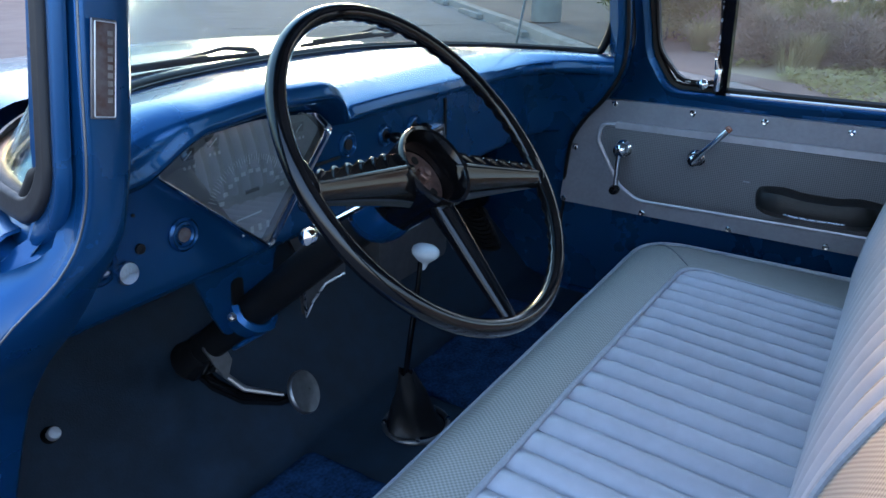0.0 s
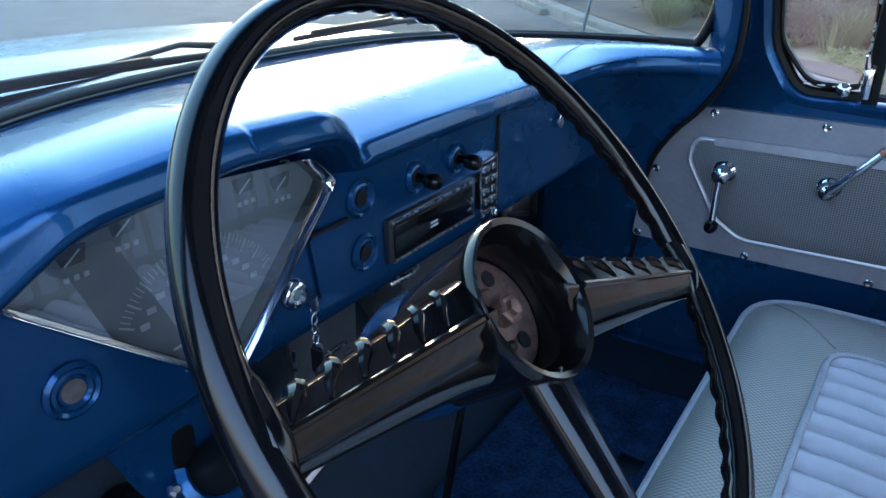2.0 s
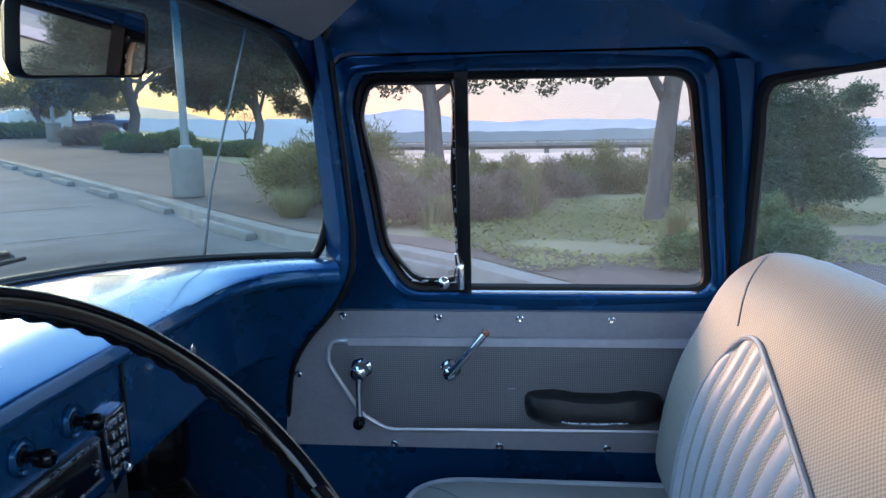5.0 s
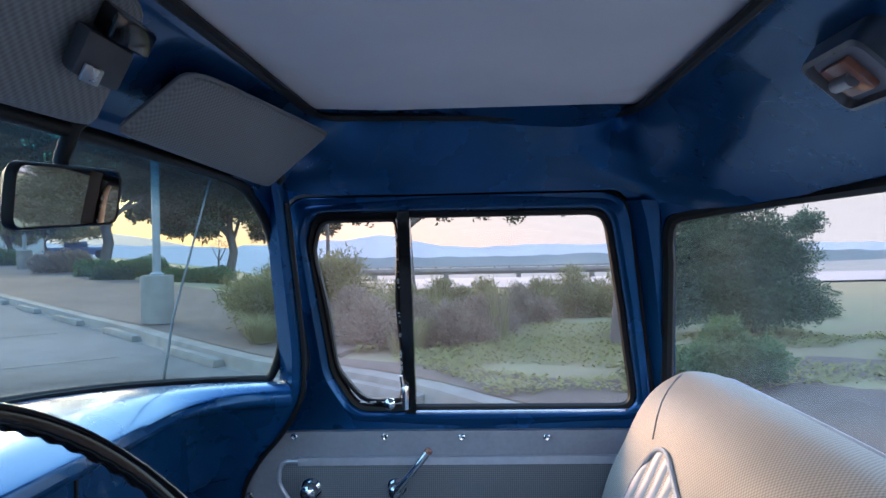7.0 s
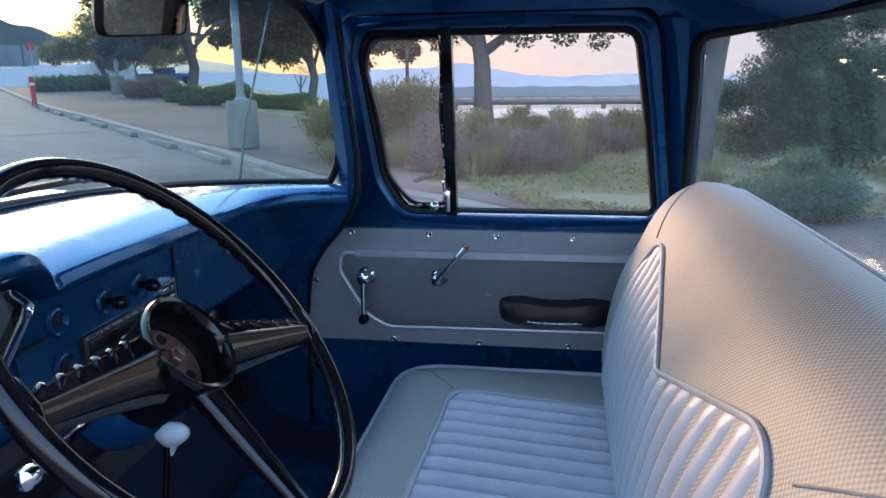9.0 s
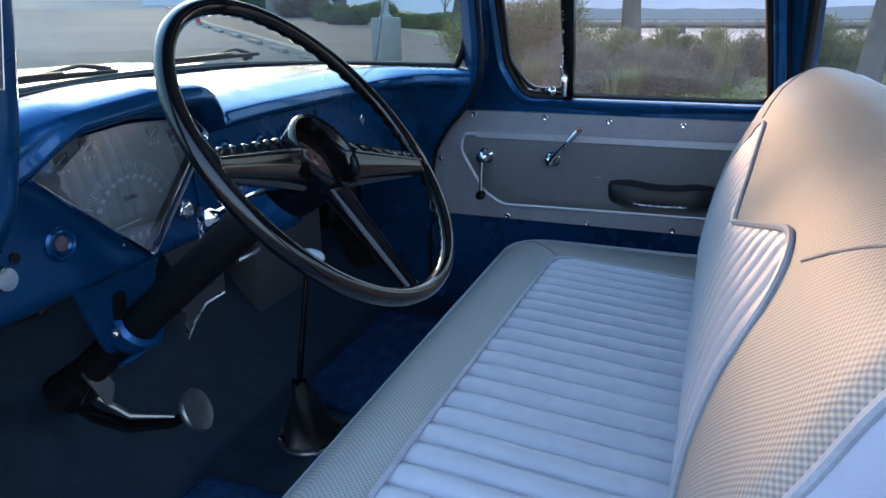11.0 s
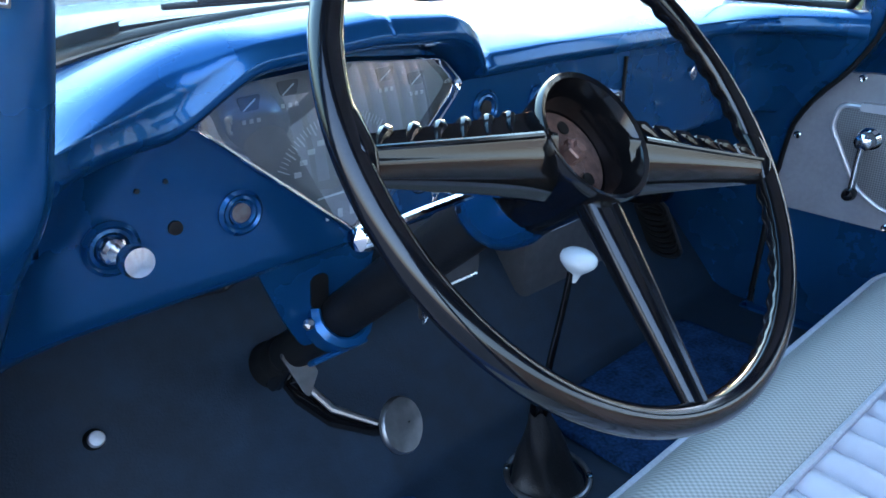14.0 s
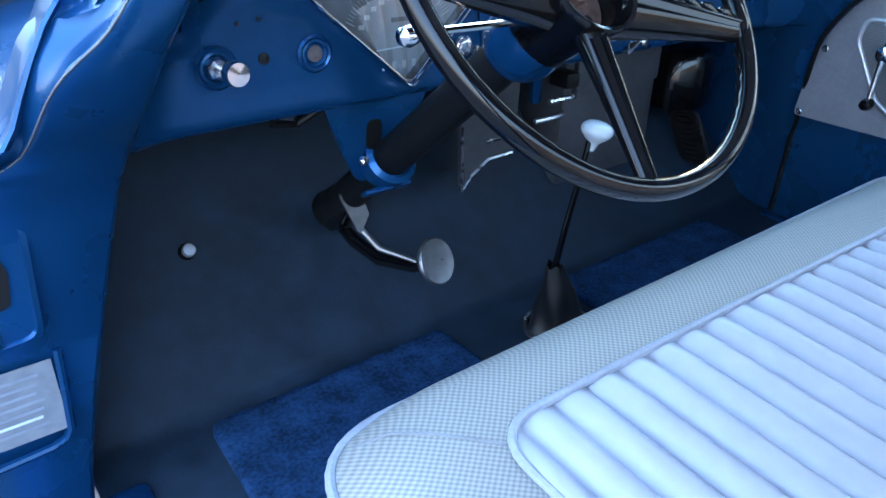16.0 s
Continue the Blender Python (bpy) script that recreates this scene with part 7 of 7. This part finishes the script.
# tree beside the door window, tree further off, trees behind the lot
tree((9.08, -2.36, 0.15), [(0, 0, -0.1), (0.0, -0.01, 0.25), (0.02, -0.04, 0.6), (0.03, -0.08, 1.1), (0.04, -0.14, 1.65), (0.08, -0.26, 2.3), (0.2, -0.5, 3.4)], [0.19, 0.155, 0.142, 0.135, 0.125, 0.11, 0.06],
     [([(0.04, -0.12, 1.5), (0.02, 0.16, 2.0), (-0.1, 0.9, 2.6), (-0.2, 1.9, 2.75)], 0.075, 0.02), ([(0.06, -0.2, 2.1), (0.4, -1.0, 3.0), (0.5, -1.7, 3.6)], 0.08, 0.02)],
     [(0, 0, 4.4, 1.7), (0.2, 1.6, 4.0, 1.2), (-0.2, 2.4, 3.3, 0.75), (-0.1, 1.5, 2.75, 0.42), (-0.1, 2.2, 2.62, 0.36), (0.4, -1.8, 4.2, 1.4), (0, -0.8, 3.5, 0.7), (0.1, -0.9, 2.6, 0.36)], 16000, 0.06, LEAF, "leaning tree with rough grey trunk and hanging olive foliage", 1)
tree((17.0, 1.35, 0.1), [(0, 0, 0), (0.0, 0.02, 0.8), (0.05, 0.05, 1.7), (0.1, 0.2, 2.6), (0.1, 0.3, 3.6)], [0.30, 0.22, 0.20, 0.16, 0.10],
     [([(0.05, 0.05, 1.9), (0.2, -1.0, 2.7), (0.4, -2.2, 3.1)], 0.13, 0.03), ([(0.05, 0.05, 2.0), (0, 1.0, 2.8), (0, 2.0, 3.2)], 0.12, 0.03)],
     [(0, 0, 4.3, 2.0), (0.2, -2.0, 3.5, 1.3), (0, 2.2, 3.7, 1.4), (0.3, -3.0, 3.0, 0.6), (0, -0.9, 2.35, 0.5), (0, 1.0, 2.3, 0.5), (0.2, -1.9, 2.3, 0.42), (0.2, -2.7, 2.2, 0.36), (0.2, 2.0, 2.35, 0.45), (0.2, -3.9, 2.4, 0.4), (0.1, -0.2, 2.9, 0.8), (0.1, -1.5, 2.8, 0.7), (0.1, 1.6, 2.8, 0.7), (0.2, -3.3, 2.6, 0.5)], 15000, 0.11, LEAF_DARK, "dark spreading tree on the bank", 2)

# trees against the sunset: crowns laid out sideways (left positive) as seen from the lot
def wide_tree(x, y, blobs, leaves, size, label, seed, trunk=0.26, fork=2.2, m=LEAF_DARK, sink=0.7):
    r = math.hypot(x, y); lx, ly = -y / r, x / r
    z0 = land(x, y)
    P = lambda l, z, dd=0.0: (lx * l + x / r * dd, ly * l + y / r * dd, z)
    rnd = random.Random(seed * 3)
    limbs = []
    for k, (l, z, R_) in enumerate(blobs[1:8]):
        if z > fork + 0.4: limbs.append(([P(0, fork * (0.85 + 0.12 * k)), P(l * 0.30, lerp(fork, z, 0.55)), P(l * 0.62, lerp(fork, z, 0.72)), P(l * 0.9, z + 0.3)], trunk * 0.42, 0.03))
    tree((x, y, z0), [P(0, -0.2), P(0.08, fork * 0.4), P(-0.1, fork * 0.8), P(0.1, fork * 1.4), P(0, blobs[0][1])], [trunk * 1.25, trunk, trunk * 0.9, trunk * 0.7, trunk * 0.3], limbs,
         [P(l, z - sink, rnd.uniform(-1.5, 1.5)) + (R_,) for l, z, R_ in blobs], leaves, size, m, label, seed)
wide_tree(34.6, 18.2, [(0, 7.4, 2.6), (2.6, 6.4, 2.2), (-2.6, 6.4, 2.2), (3.9, 6.0, 1.4), (-4.4, 5.4, 1.7), (1.9, 4.4, 1.0), (3.8, 3.6, 1.0), (-2.4, 4.3, 1.1), (-3.9, 4.0, 1.0), (0.6, 9.5, 2.4), (3.4, 8.6, 2.2), (4.4, 7.4, 1.2), (-3.2, 8.6, 2.2), (-5.4, 7.0, 1.8), (2.6, 3.3, 0.7), (-1.2, 5.2, 1.0), (1.0, 3.9, 0.8), (2.4, 3.9, 0.8), (-1.4, 4.0, 0.7), (-3.0, 3.4, 0.7), (-4.8, 3.5, 0.8), (-6.0, 4.8, 1.2), (0.8, 11.6, 2.2), (-3.0, 11.0, 2.2), (3.6, 10.6, 1.6), (-6.0, 9.4, 2.0), (-1.6, 7.6, 1.8), (-4.2, 7.4, 1.6)], 110000, 0.19, "dark broad tree against the sunset", 20, 0.28)
wide_tree(38.5, 13.2, [(0, 6.4, 2.6), (2.2, 6.0, 2.2), (-2.2, 6.0, 2.2), (3.6, 5.0, 1.5), (1.3, 3.9, 1.1), (3.0, 4.0, 1.0), (4.4, 6.6, 1.4), (0, 8.8, 2.4), (-3.6, 4.6, 1.4), (-1.6, 3.6, 0.9), (-4.6, 6.4, 1.6), (-2.6, 8.6, 2.2), (2.6, 9.0, 2.2), (0.2, 11.2, 2.2), (-2.8, 3.2, 0.7), (-5.2, 3.9, 0.9), (-1.0, 5.0, 1.6), (1.0, 5.2, 1.6), (-3.0, 6.8, 1.8), (-4.6, 8.4, 1.8), (-5.8, 5.4, 1.3)], 105000, 0.19, "dark tree with hanging crown beside the lot", 21)
wide_tree(50.0, 33.6, [(0, 4.4, 2.1), (1.8, 3.9, 1.6), (-1.8, 3.9, 1.8), (-3.4, 3.6, 1.5), (0.2, 5.6, 1.5), (-1.0, 2.9, 1.1), (3.2, 3.5, 1.3), (-2.2, 5.2, 1.5), (-4.6, 4.2, 1.4)], 26000, 0.17, "hazy olive tree beside the setting sun", 22, 0.2, 1.6, LEAF)
wide_tree(58.0, 36.0, [(0, 4.2, 2.2), (2.0, 3.6, 1.7), (-2.0, 3.6, 1.8), (-3.8, 3.8, 1.7), (0.4, 5.8, 1.6), (-2.6, 5.4, 1.6)], 20000, 0.19, "hazy olive tree beyond the hedges", 23, 0.2, 1.6, LEAF)
def hedge(p, q, w, h_, label, seed, m=LEAF_SHRUB):
    P_, Q_ = Vector(p), Vector(q)
    n_ = max(1, int(round((Q_ - P_).length / (w * 0.55))))
    mid = (P_ + Q_) / 2
    z0 = land(mid.x, mid.y) + 0.1
    rh = random.Random(seed)
    bl = [(P_.x + (Q_.x - P_.x) * k / n_ - mid.x, P_.y + (Q_.y - P_.y) * k / n_ - mid.y, h_ * rh.uniform(0.38, 0.5), h_ * rh.uniform(0.52, 0.62)) for k in range(n_ + 1)]
    shrub((mid.x, mid.y, z0), bl, 4200 * (n_ + 1), 0.085, m, label, seed, squash=0.95, shell=0.6, name="hedge", core=0.8, slim=0.22)
hedge((46.0, 35.9), (48.9, 32.6), 1.3, 1.35, "clipped green hedge across the lot", 41, LEAF_BRIGHT)
hedge((35.2, 22.1), (36.6, 20.6), 1.2, 1.30, "dry olive shrub beside the lot", 42, SCRUB)
hedge((31.6, 17.6), (33.2, 14.9), 1.0, 1.05, "clipped green hedge below the dark tree", 44, LEAF_BRIGHT)
hedge((29.0, 15.5), (29.6, 14.7), 0.8, 0.72, "low round green shrub", 43, LEAF_SHRUB)
hedge((30.3, 12.9), (31.3, 11.2), 0.9, 0.95, "clipped green hedge behind the lamp post", 45, LEAF_BRIGHT)
# bare young tree
tree((55.4, 20.1, land(55.4, 20.1)), [(0, 0, -0.2), (0, 0.1, 1.0), (0.0, 0.0, 2.0)], [0.10, 0.08, 0.05], [([(0, 0, 1.0), (0, 0.7, 2.4)], 0.05, 0.02), ([(0, 0, 1.2), (0, -0.7, 2.5)], 0.05, 0.02), ([(0, 0, 1.6), (0.3, 0.2, 3.0)], 0.04, 0.015)], [(0, 0, 2.4, 0.8)], 120, 0.14, SCRUB, "bare young tree in the distance", 33)
# grasses and bushes by the windscreen's edge
shrub((10.6, 3.0, 0.15), [(0, 0, 0.55, 0.65), (0.4, -0.5, 0.8, 0.75), (0.7, 0.4, 0.6, 0.6), (0.6, -1.1, 0.9, 0.7)], 12000, 0.12, LEAF, "hazy olive bush on the bank", 51, shell=0.1, slim=0.08, rise=0.7)
def tussock(at, R_, h_, count, m, label, seed):
    rnd = random.Random(seed)
    V, F = [], []
    for _ in range(count):
        a, r = rnd.random() * 6.283, R_ * 0.35 * rnd.random() ** 0.5
        b = Vector((at[0] + r * math.cos(a), at[1] + r * math.sin(a), at[2] - 0.02))
        l = h_ * rnd.uniform(0.5, 1.1); o = R_ * rnd.uniform(0.3, 1.0)
        d = Vector((math.cos(a), math.sin(a), 0)); sd = Vector((-d.y, d.x, 0)) * 0.006
        k = len(V)
        V += [b - sd, b + sd, b + d * o * 0.35 + Vector((0, 0, l * 0.7)) + sd * 0.7, b + d * o * 0.35 + Vector((0, 0, l * 0.7)) - sd * 0.7, b + d * o + Vector((0, 0, l))]
        F += [(k, k + 1, k + 2, k + 3), (k + 3, k + 2, k + 4)]
    t = tagged(fast_mesh("grass_tuft", V, F, m), label, "grass", "grass tufts")
    return t
for n_, (x, y, R_, h_) in enumerate(((9.7, 2.7, 0.55, 0.45), (9.9, 1.9, 0.4, 0.45), (10.6, 1.0, 0.5, 0.6), (6.05, -1.95, 0.14, 0.55), (12.0, 2.2, 0.6, 0.7), (8.9, 0.4, 0.35, 0.45))):
    tussock((x, y, 0.2), R_, h_, 420, STRAW, "dry straw-coloured grass tuft on the bank", 60 + n_)
# scrub seen through the door window: twiggy, fuzzy bushes
rs = random.Random(8)
TWIG = ((SCRUB, "grey-brown dry twiggy scrub on the bank"), (SCRUB, "grey-brown dry twiggy scrub on the bank"), (LEAF, "olive green twiggy bush on the bank"), (STRAW, "yellowish dry brush on the bank"))
for n_, (x, y, s_, m_) in enumerate(((9.0, 0.95, 0.62, 0), (9.4, 0.35, 0.60, 1), (9.1, -0.1, 0.55, 0), (10.2, 1.4, 0.72, 0), (10.4, 0.6, 0.66, 2), (10.2, -0.5, 0.55, 0), (11.0, 2.3, 0.85, 2), (11.6, -0.2, 0.60, 2), (11.8, -1.2, 0.62, 1), (12.6, -2.2, 0.66, 2),
                                         (12.4, 0.9, 0.66, 3), (13.4, -0.6, 0.66, 3), (13.8, -1.7, 0.62, 2), (14.2, 2.3, 1.05, 3), (13.4, 2.9, 1.0, 2), (12.2, 3.2, 0.95, 3), (15.0, 0.3, 0.62, 2), (15.5, -2.6, 0.8, 2), (13.0, -3.2, 0.8, 3))):
    m, lb = TWIG[m_]
    shrub((x, y, 0.10), [(0, 0, s_ * 0.5, s_ * 0.72), (0.3, s_ * 0.6, s_ * 0.42, s_ * 0.6), (0.1, -s_ * 0.6, s_ * 0.4, s_ * 0.58), (0.1, 0.1 * s_, s_ * 0.9, s_ * 0.45)], 5200, 0.11, m, lb, 70 + n_, shell=0.1, slim=0.07, rise=0.8, stems=4)
# tall stalks
for n_, (x, y, h_) in enumerate(((9.6, -0.75, 1.05), (8.6, 0.55, 0.5), (11.2, 0.2, 1.1))):
    tussock((x, y, 0.15), 0.38, h_, 46, STRAW if n_ == 1 else LEAF, "tall thin weed stalks on the bank", 95 + n_)
# ground cover on the near bank: stuff
def kerb_x(y): return curve_at(sorted((p[1], p[0]) for p in KERB), y)
V, F = [], []
for _ in range(46000):
    x, y = rs.uniform(5.8, 12.5), rs.uniform(-6.0, 1.2)
    if x < kerb_x(y) + 0.75 + 0.5 * noise.noise(Vector((y * 0.9, x, 3))) + 0.75 * max(0, -0.7 - y): continue
    if noise.noise(Vector((x * 0.8, y * 0.8, 7))) < -0.15: continue
    k = len(V); a = rs.random() * 6.28; s_ = rs.uniform(0.025, 0.065)
    p = Vector((x, y, 0.17 + rs.random() * 0.06)); d = Vector((math.cos(a), math.sin(a), rs.uniform(-0.1, 0.8))) * s_; e = Vector((-d.y, d.x, 0.0)) * 0.4
    V += [p, p + d * 0.5 + e, p + d, p + d * 0.5 - e]; F.append((k, k + 1, k + 2, k + 3))
tagged(fast_mesh("ground_cover", V, F, WEEDS), "low green weeds and clover on the bank", "weeds", kind="stuff")
# behind: large dark shrub, low bright shrub, road
shrub((9.7, -4.15, 0.15), [(0, 0, 0.62, 0.80), (0, 0.5, 0.7, 0.75), (0, -0.45, 0.6, 0.7), (0.0, 0.3, 1.3, 0.75), (0.1, -0.3, 1.35, 0.7), (0.1, 0.75, 1.2, 0.6), (0.1, 0.2, 1.9, 0.5), (0.1, -0.9, 0.5, 0.5), (0.2, -0.75, 1.1, 0.5), (0.1, 0.6, 1.75, 0.45), (0.2, 0.95, 0.45, 0.5), (0.0, -0.35, 2.0, 0.34), (0.1, 0.85, 1.95, 0.3), (0.1, -0.95, 1.6, 0.3), (0.2, 1.3, 1.0, 0.4)], 110000, 0.052, LEAF_SHRUB, "large dense grey-green shrub behind the truck", 101, shell=0.2, stems=5, slim=0.17, rise=0.2, core=0.5)
shrub((5.95, -2.62, 0.12), [(0, 0.62, 0.22, 0.26), (0, 0.32, 0.26, 0.30), (0.05, -0.02, 0.34, 0.36), (0.05, -0.38, 0.32, 0.34), (0.1, -0.1, 0.56, 0.24)], 26000, 0.042, LEAF_BRIGHT, "low rounded bright green bush beside the kerb", 102, shell=0.4, slim=0.18, core=0.65)
shrub((11.9, -6.0, 0.12), [(0, 0.2, 0.25, 0.35), (0, -0.3, 0.2, 0.3)], 3000, 0.06, LEAF_SHRUB, "low spreading bush beside the path", 104, shell=0.3, slim=0.15)
bm = grid([[(lerp(13.0, 22.0, u), lerp(-6.6, -10.0, u) - 9 * v, land(lerp(13.0, 22.0, u), lerp(-6.6, -10.0, u) - 9 * v) + 0.10) for u in (0, 0.5, 1)] for v in (0, 0.5, 1)])
structure("road_far", bm, CONCRETE, "pale paved road behind the shrubs", "road")
# lamp post on its concrete foot
lp = thing("lamp_post", (12.75, 5.65, 0.15), "grey parking lot lamp post on a tall concrete foot", "lamp post")
part("foot", lathe([(0.30, 0), (0.30, 0.86), (0.285, 0.90), (0.10, 0.905)], (12.75, 5.65, 0.18), (0, 0, 1), 28), CONCRETE, lp, "round pale concrete foot")
part("mast", tube([(12.75, 5.65, 1.05), (12.75, 5.65, 4.0), (12.75, 5.65, 7.5)], [0.075, 0.07, 0.06], 14), POLE_PAINT, lp)
part("mast_base", lathe([(0.13, 0), (0.13, 0.03), (0.085, 0.06), (0.08, 0.09)], (12.75, 5.65, 1.08), (0, 0, 1), 18), POLE_PAINT, lp)
l2 = thing("lamp_post", (42.0, 26.3, 0.3), "distant lamp post foot beside the hedge", "lamp post")
part("foot", lathe([(0.42, 0), (0.42, 1.3), (0.3, 1.36)], (41.0, 26.6, land(41, 26.6)), (0, 0, 1), 18), CONCRETE, l2)
part("mast", tube([(41.0, 26.6, 1.5), (41.0, 26.6, 6.0)], 0.11, 10), POLE_PAINT, l2)
rp = thing("marker_post", (30.5, 24.2, land(30.5, 24.2)), "red plastic marker post at the kerb end", "post")
part("post", tube([(30.5, 24.2, land(30.5, 24.2) - 0.02), (30.5, 24.2, 1.7)], 0.11, 12), RED, rp)
part("post_band", tube([(30.5, 24.2, 1.30), (30.5, 24.2, 1.42)], 0.114, 12), CAR_WHITE, rp, "white reflective band")
# parked pickup far off
cr = thing("parked_pickup", (60, 34, land(60, 34)), "dark blue pickup parked across the lot", "car")
crot = Euler((0, 0, radians(118))).to_matrix()
def cpt(a, b, c): return Vector((60, 34, 1.05)) + crot @ Vector((a, b, c))
def cbox(a, b, c, s_, bev): return box(cpt(a, b, c), s_, bev, crot)
part("body", cbox(0, 0, 0.65, (5.0, 1.8, 0.7), 0.15), CAR_BLUE, cr)
part("cabin", cbox(0.3, 0, 1.2, (1.9, 1.6, 0.6), 0.2), CAR_BLUE, cr)
# white paint stands for the sky reflected in this windscreen
part("windscreen", cbox(1.0, 0, 1.22, (0.6, 1.5, 0.42), 0.15), CAR_WHITE, cr, "windscreen with the sky reflection painted on in white")
for a in (-1.5, 1.5):
    for b in (-0.8, 0.8):
        part("wheel", lathe([(0.2, 0), (0.36, 0.02), (0.36, 0.2), (0.2, 0.22)], cpt(a, b - 0.1, 0.36), crot @ Vector((0, 1, 0)), 18), RUBBER, cr)
vn = thing("parked_van", (57, 38, land(57, 38)), "white van parked behind the hedge", "car")
vrot = Euler((0, 0, radians(120))).to_matrix()
part("body", box((57.0, 38.0, 2.1), (4.6, 1.9, 1.7), 0.25, vrot), CAR_WHITE, vn)
for a in (-1.4, 1.4):
    part("wheel", lathe([(0.2, 0), (0.36, 0.02), (0.36, 0.2), (0.2, 0.22)], Vector((57.0, 38.0, 1.15)) + vrot @ Vector((a, -0.9, 0)), vrot @ Vector((0, 1, 0)), 18), RUBBER, vn)
# fence, stop sign, hill, hills, valley
fe = thing("fence", (85, 68, land(85, 68)), "grey screened fence across the far edge of the lot", "fence")
d_ = Vector((88.5, 63.5)) - Vector((79.0, 75.0))
for k in range(9):
    q = Vector((77.0, 77.4)) + d_ * 0.11 * k
    part("fence_panel", box((q.x, q.y, 4.6), (1.85, 0.05, 2.6), 0.01, Euler((0, 0, math.atan2(d_.y, d_.x))).to_matrix()), FENCE_M, fe)
ss = thing("stop_sign", (69.9, 55.0, land(69.9, 55)), "red stop sign on a thin post", "sign")
part("sign_post", tube([(69.9, 55.0, land(69.9, 55.0)), (69.9, 55.0, 5.0)], 0.05, 8), POLE_PAINT, ss)
part("sign_face", lathe([(0.45, 0), (0.45, 0.03), (0, 0.03)], (69.9, 55.0, 5.0), (-0.78, -0.62, 0), 8), RED, ss, smooth=False)
def skyline(name, dist, foot, profile, rough, seed, m, label):
    """A range of hills: profile gives (bearing, height angle) of its crest."""
    az0, az1 = profile[0][0], profile[-1][0]
    n_ = 240
    rows = []
    for w in (0.0, 0.4, 0.75, 1.0):
        row = []
        for k in range(n_ + 1):
            az = lerp(az0, az1, k / n_)
            el = curve_at(profile, az) + rough * noise.fractal(Vector((az * 0.55 + seed, seed * 1.7, 0)), 1.0, 2.0, 5)
            r_ = dist * (1 + 0.12 * w)
            top = 1.5 + dist * 1.12 * math.tan(radians(el))
            row.append((r_ * math.cos(radians(az)), r_ * math.sin(radians(az)), lerp(foot, top, w)))
        rows.append(row)
    tagged(mesh_ob(name, grid(rows), m), label, "hills", kind="structure")
skyline("backdrop_hill", 300, -6, ((33, 0.6), (34.5, 2.0), (36.3, 2.9), (39.7, 3.9), (45, 5.2), (60, 6.2), (100, 5.0), (140, 2.0), (165, 0.5)), 0.35, 5, HILL_NEAR, "dark scrubby hill beside the setting sun")
# the next two ranges carry the haze in their pale colour
skyline("backdrop_hills", 1500, -70, ((-75, -0.2), (-40, 0.0), (-20, -0.3), (-10, -0.15), (-4.7, 0.0), (0.0, -0.15), (3.0, 0.05), (6.0, 0.55), (8.1, 0.95), (11, 0.6), (15, 0.5), (20, 0.2), (27, 0.4), (36, 0.5)), 0.16, 11, HILLS, "hills across the valley, lilac haze painted into their colour")
skyline("backdrop_bank", 80, -4, ((12, -1.2), (16, -0.2), (20, 0.25), (25, 0.45), (30, 0.6), (34, 0.9), (38, 1.0), (42, 0.6)), 0.10, 23, HILLS, "slope beyond the lot, lilac haze painted into its colour")
skyline("backdrop_ridge", 1000, -60, ((-75, -0.7), (-30, -0.8), (-10, -0.75), (0, -0.9), (8, -0.8), (20, -0.7), (36, -0.6)), 0.14, 17, FAR_LAND, "low scrubby ridge across the valley")
bm = grid([[(x, y, land(x, y) + 0.25) for x in (34, 44, 54, 66, 80, 110, 140, 175)] for y in (-40, -20, -8, -2, 4, 9, 14)])
structure("riverbed", bm, RIVERBED, "pale pinkish sandy flat below the bank", "sand")
br = thing("bridge", (150, 0, land(150, 0)), "long low concrete road bridge across the sandy flat", "bridge")
part("deck", box((150.0, -8.0, -3.45), (4.0, 96.0, 0.7), 0.05), CONCRETE, br, "pale concrete deck")
part("shadowed_girder", box((150.4, -8.0, -4.1), (2.6, 96.0, 0.6), 0.05), BLOCK, br, "dark girder below the deck")
part("parapet", box((148.2, -8.0, -2.75), (0.3, 96.0, 0.22), 0.03), CONCRETE, br, "pale rail along the deck")
for k in range(32):
    part("baluster", box((148.2, -54.0 + 3.0 * k, -2.98), (0.25, 0.5, 0.3), 0), CONCRETE, br, smooth=False)
for k in range(7):
    part("pier", box((150.0, -53.0 + 15.0 * k, -5.0), (1.6, 1.0, 1.8), 0.05), BLOCK, br)
up = thing("utility_pole", (38.2, 7.8, land(38.2, 7.8)), "thin distant utility pole", "pole")
part("pole", tube([(38.2, 7.8, land(38.2, 7.8) - 0.1), (38.2, 7.8, 4.6)], [0.11, 0.09], 10), BARK, up)
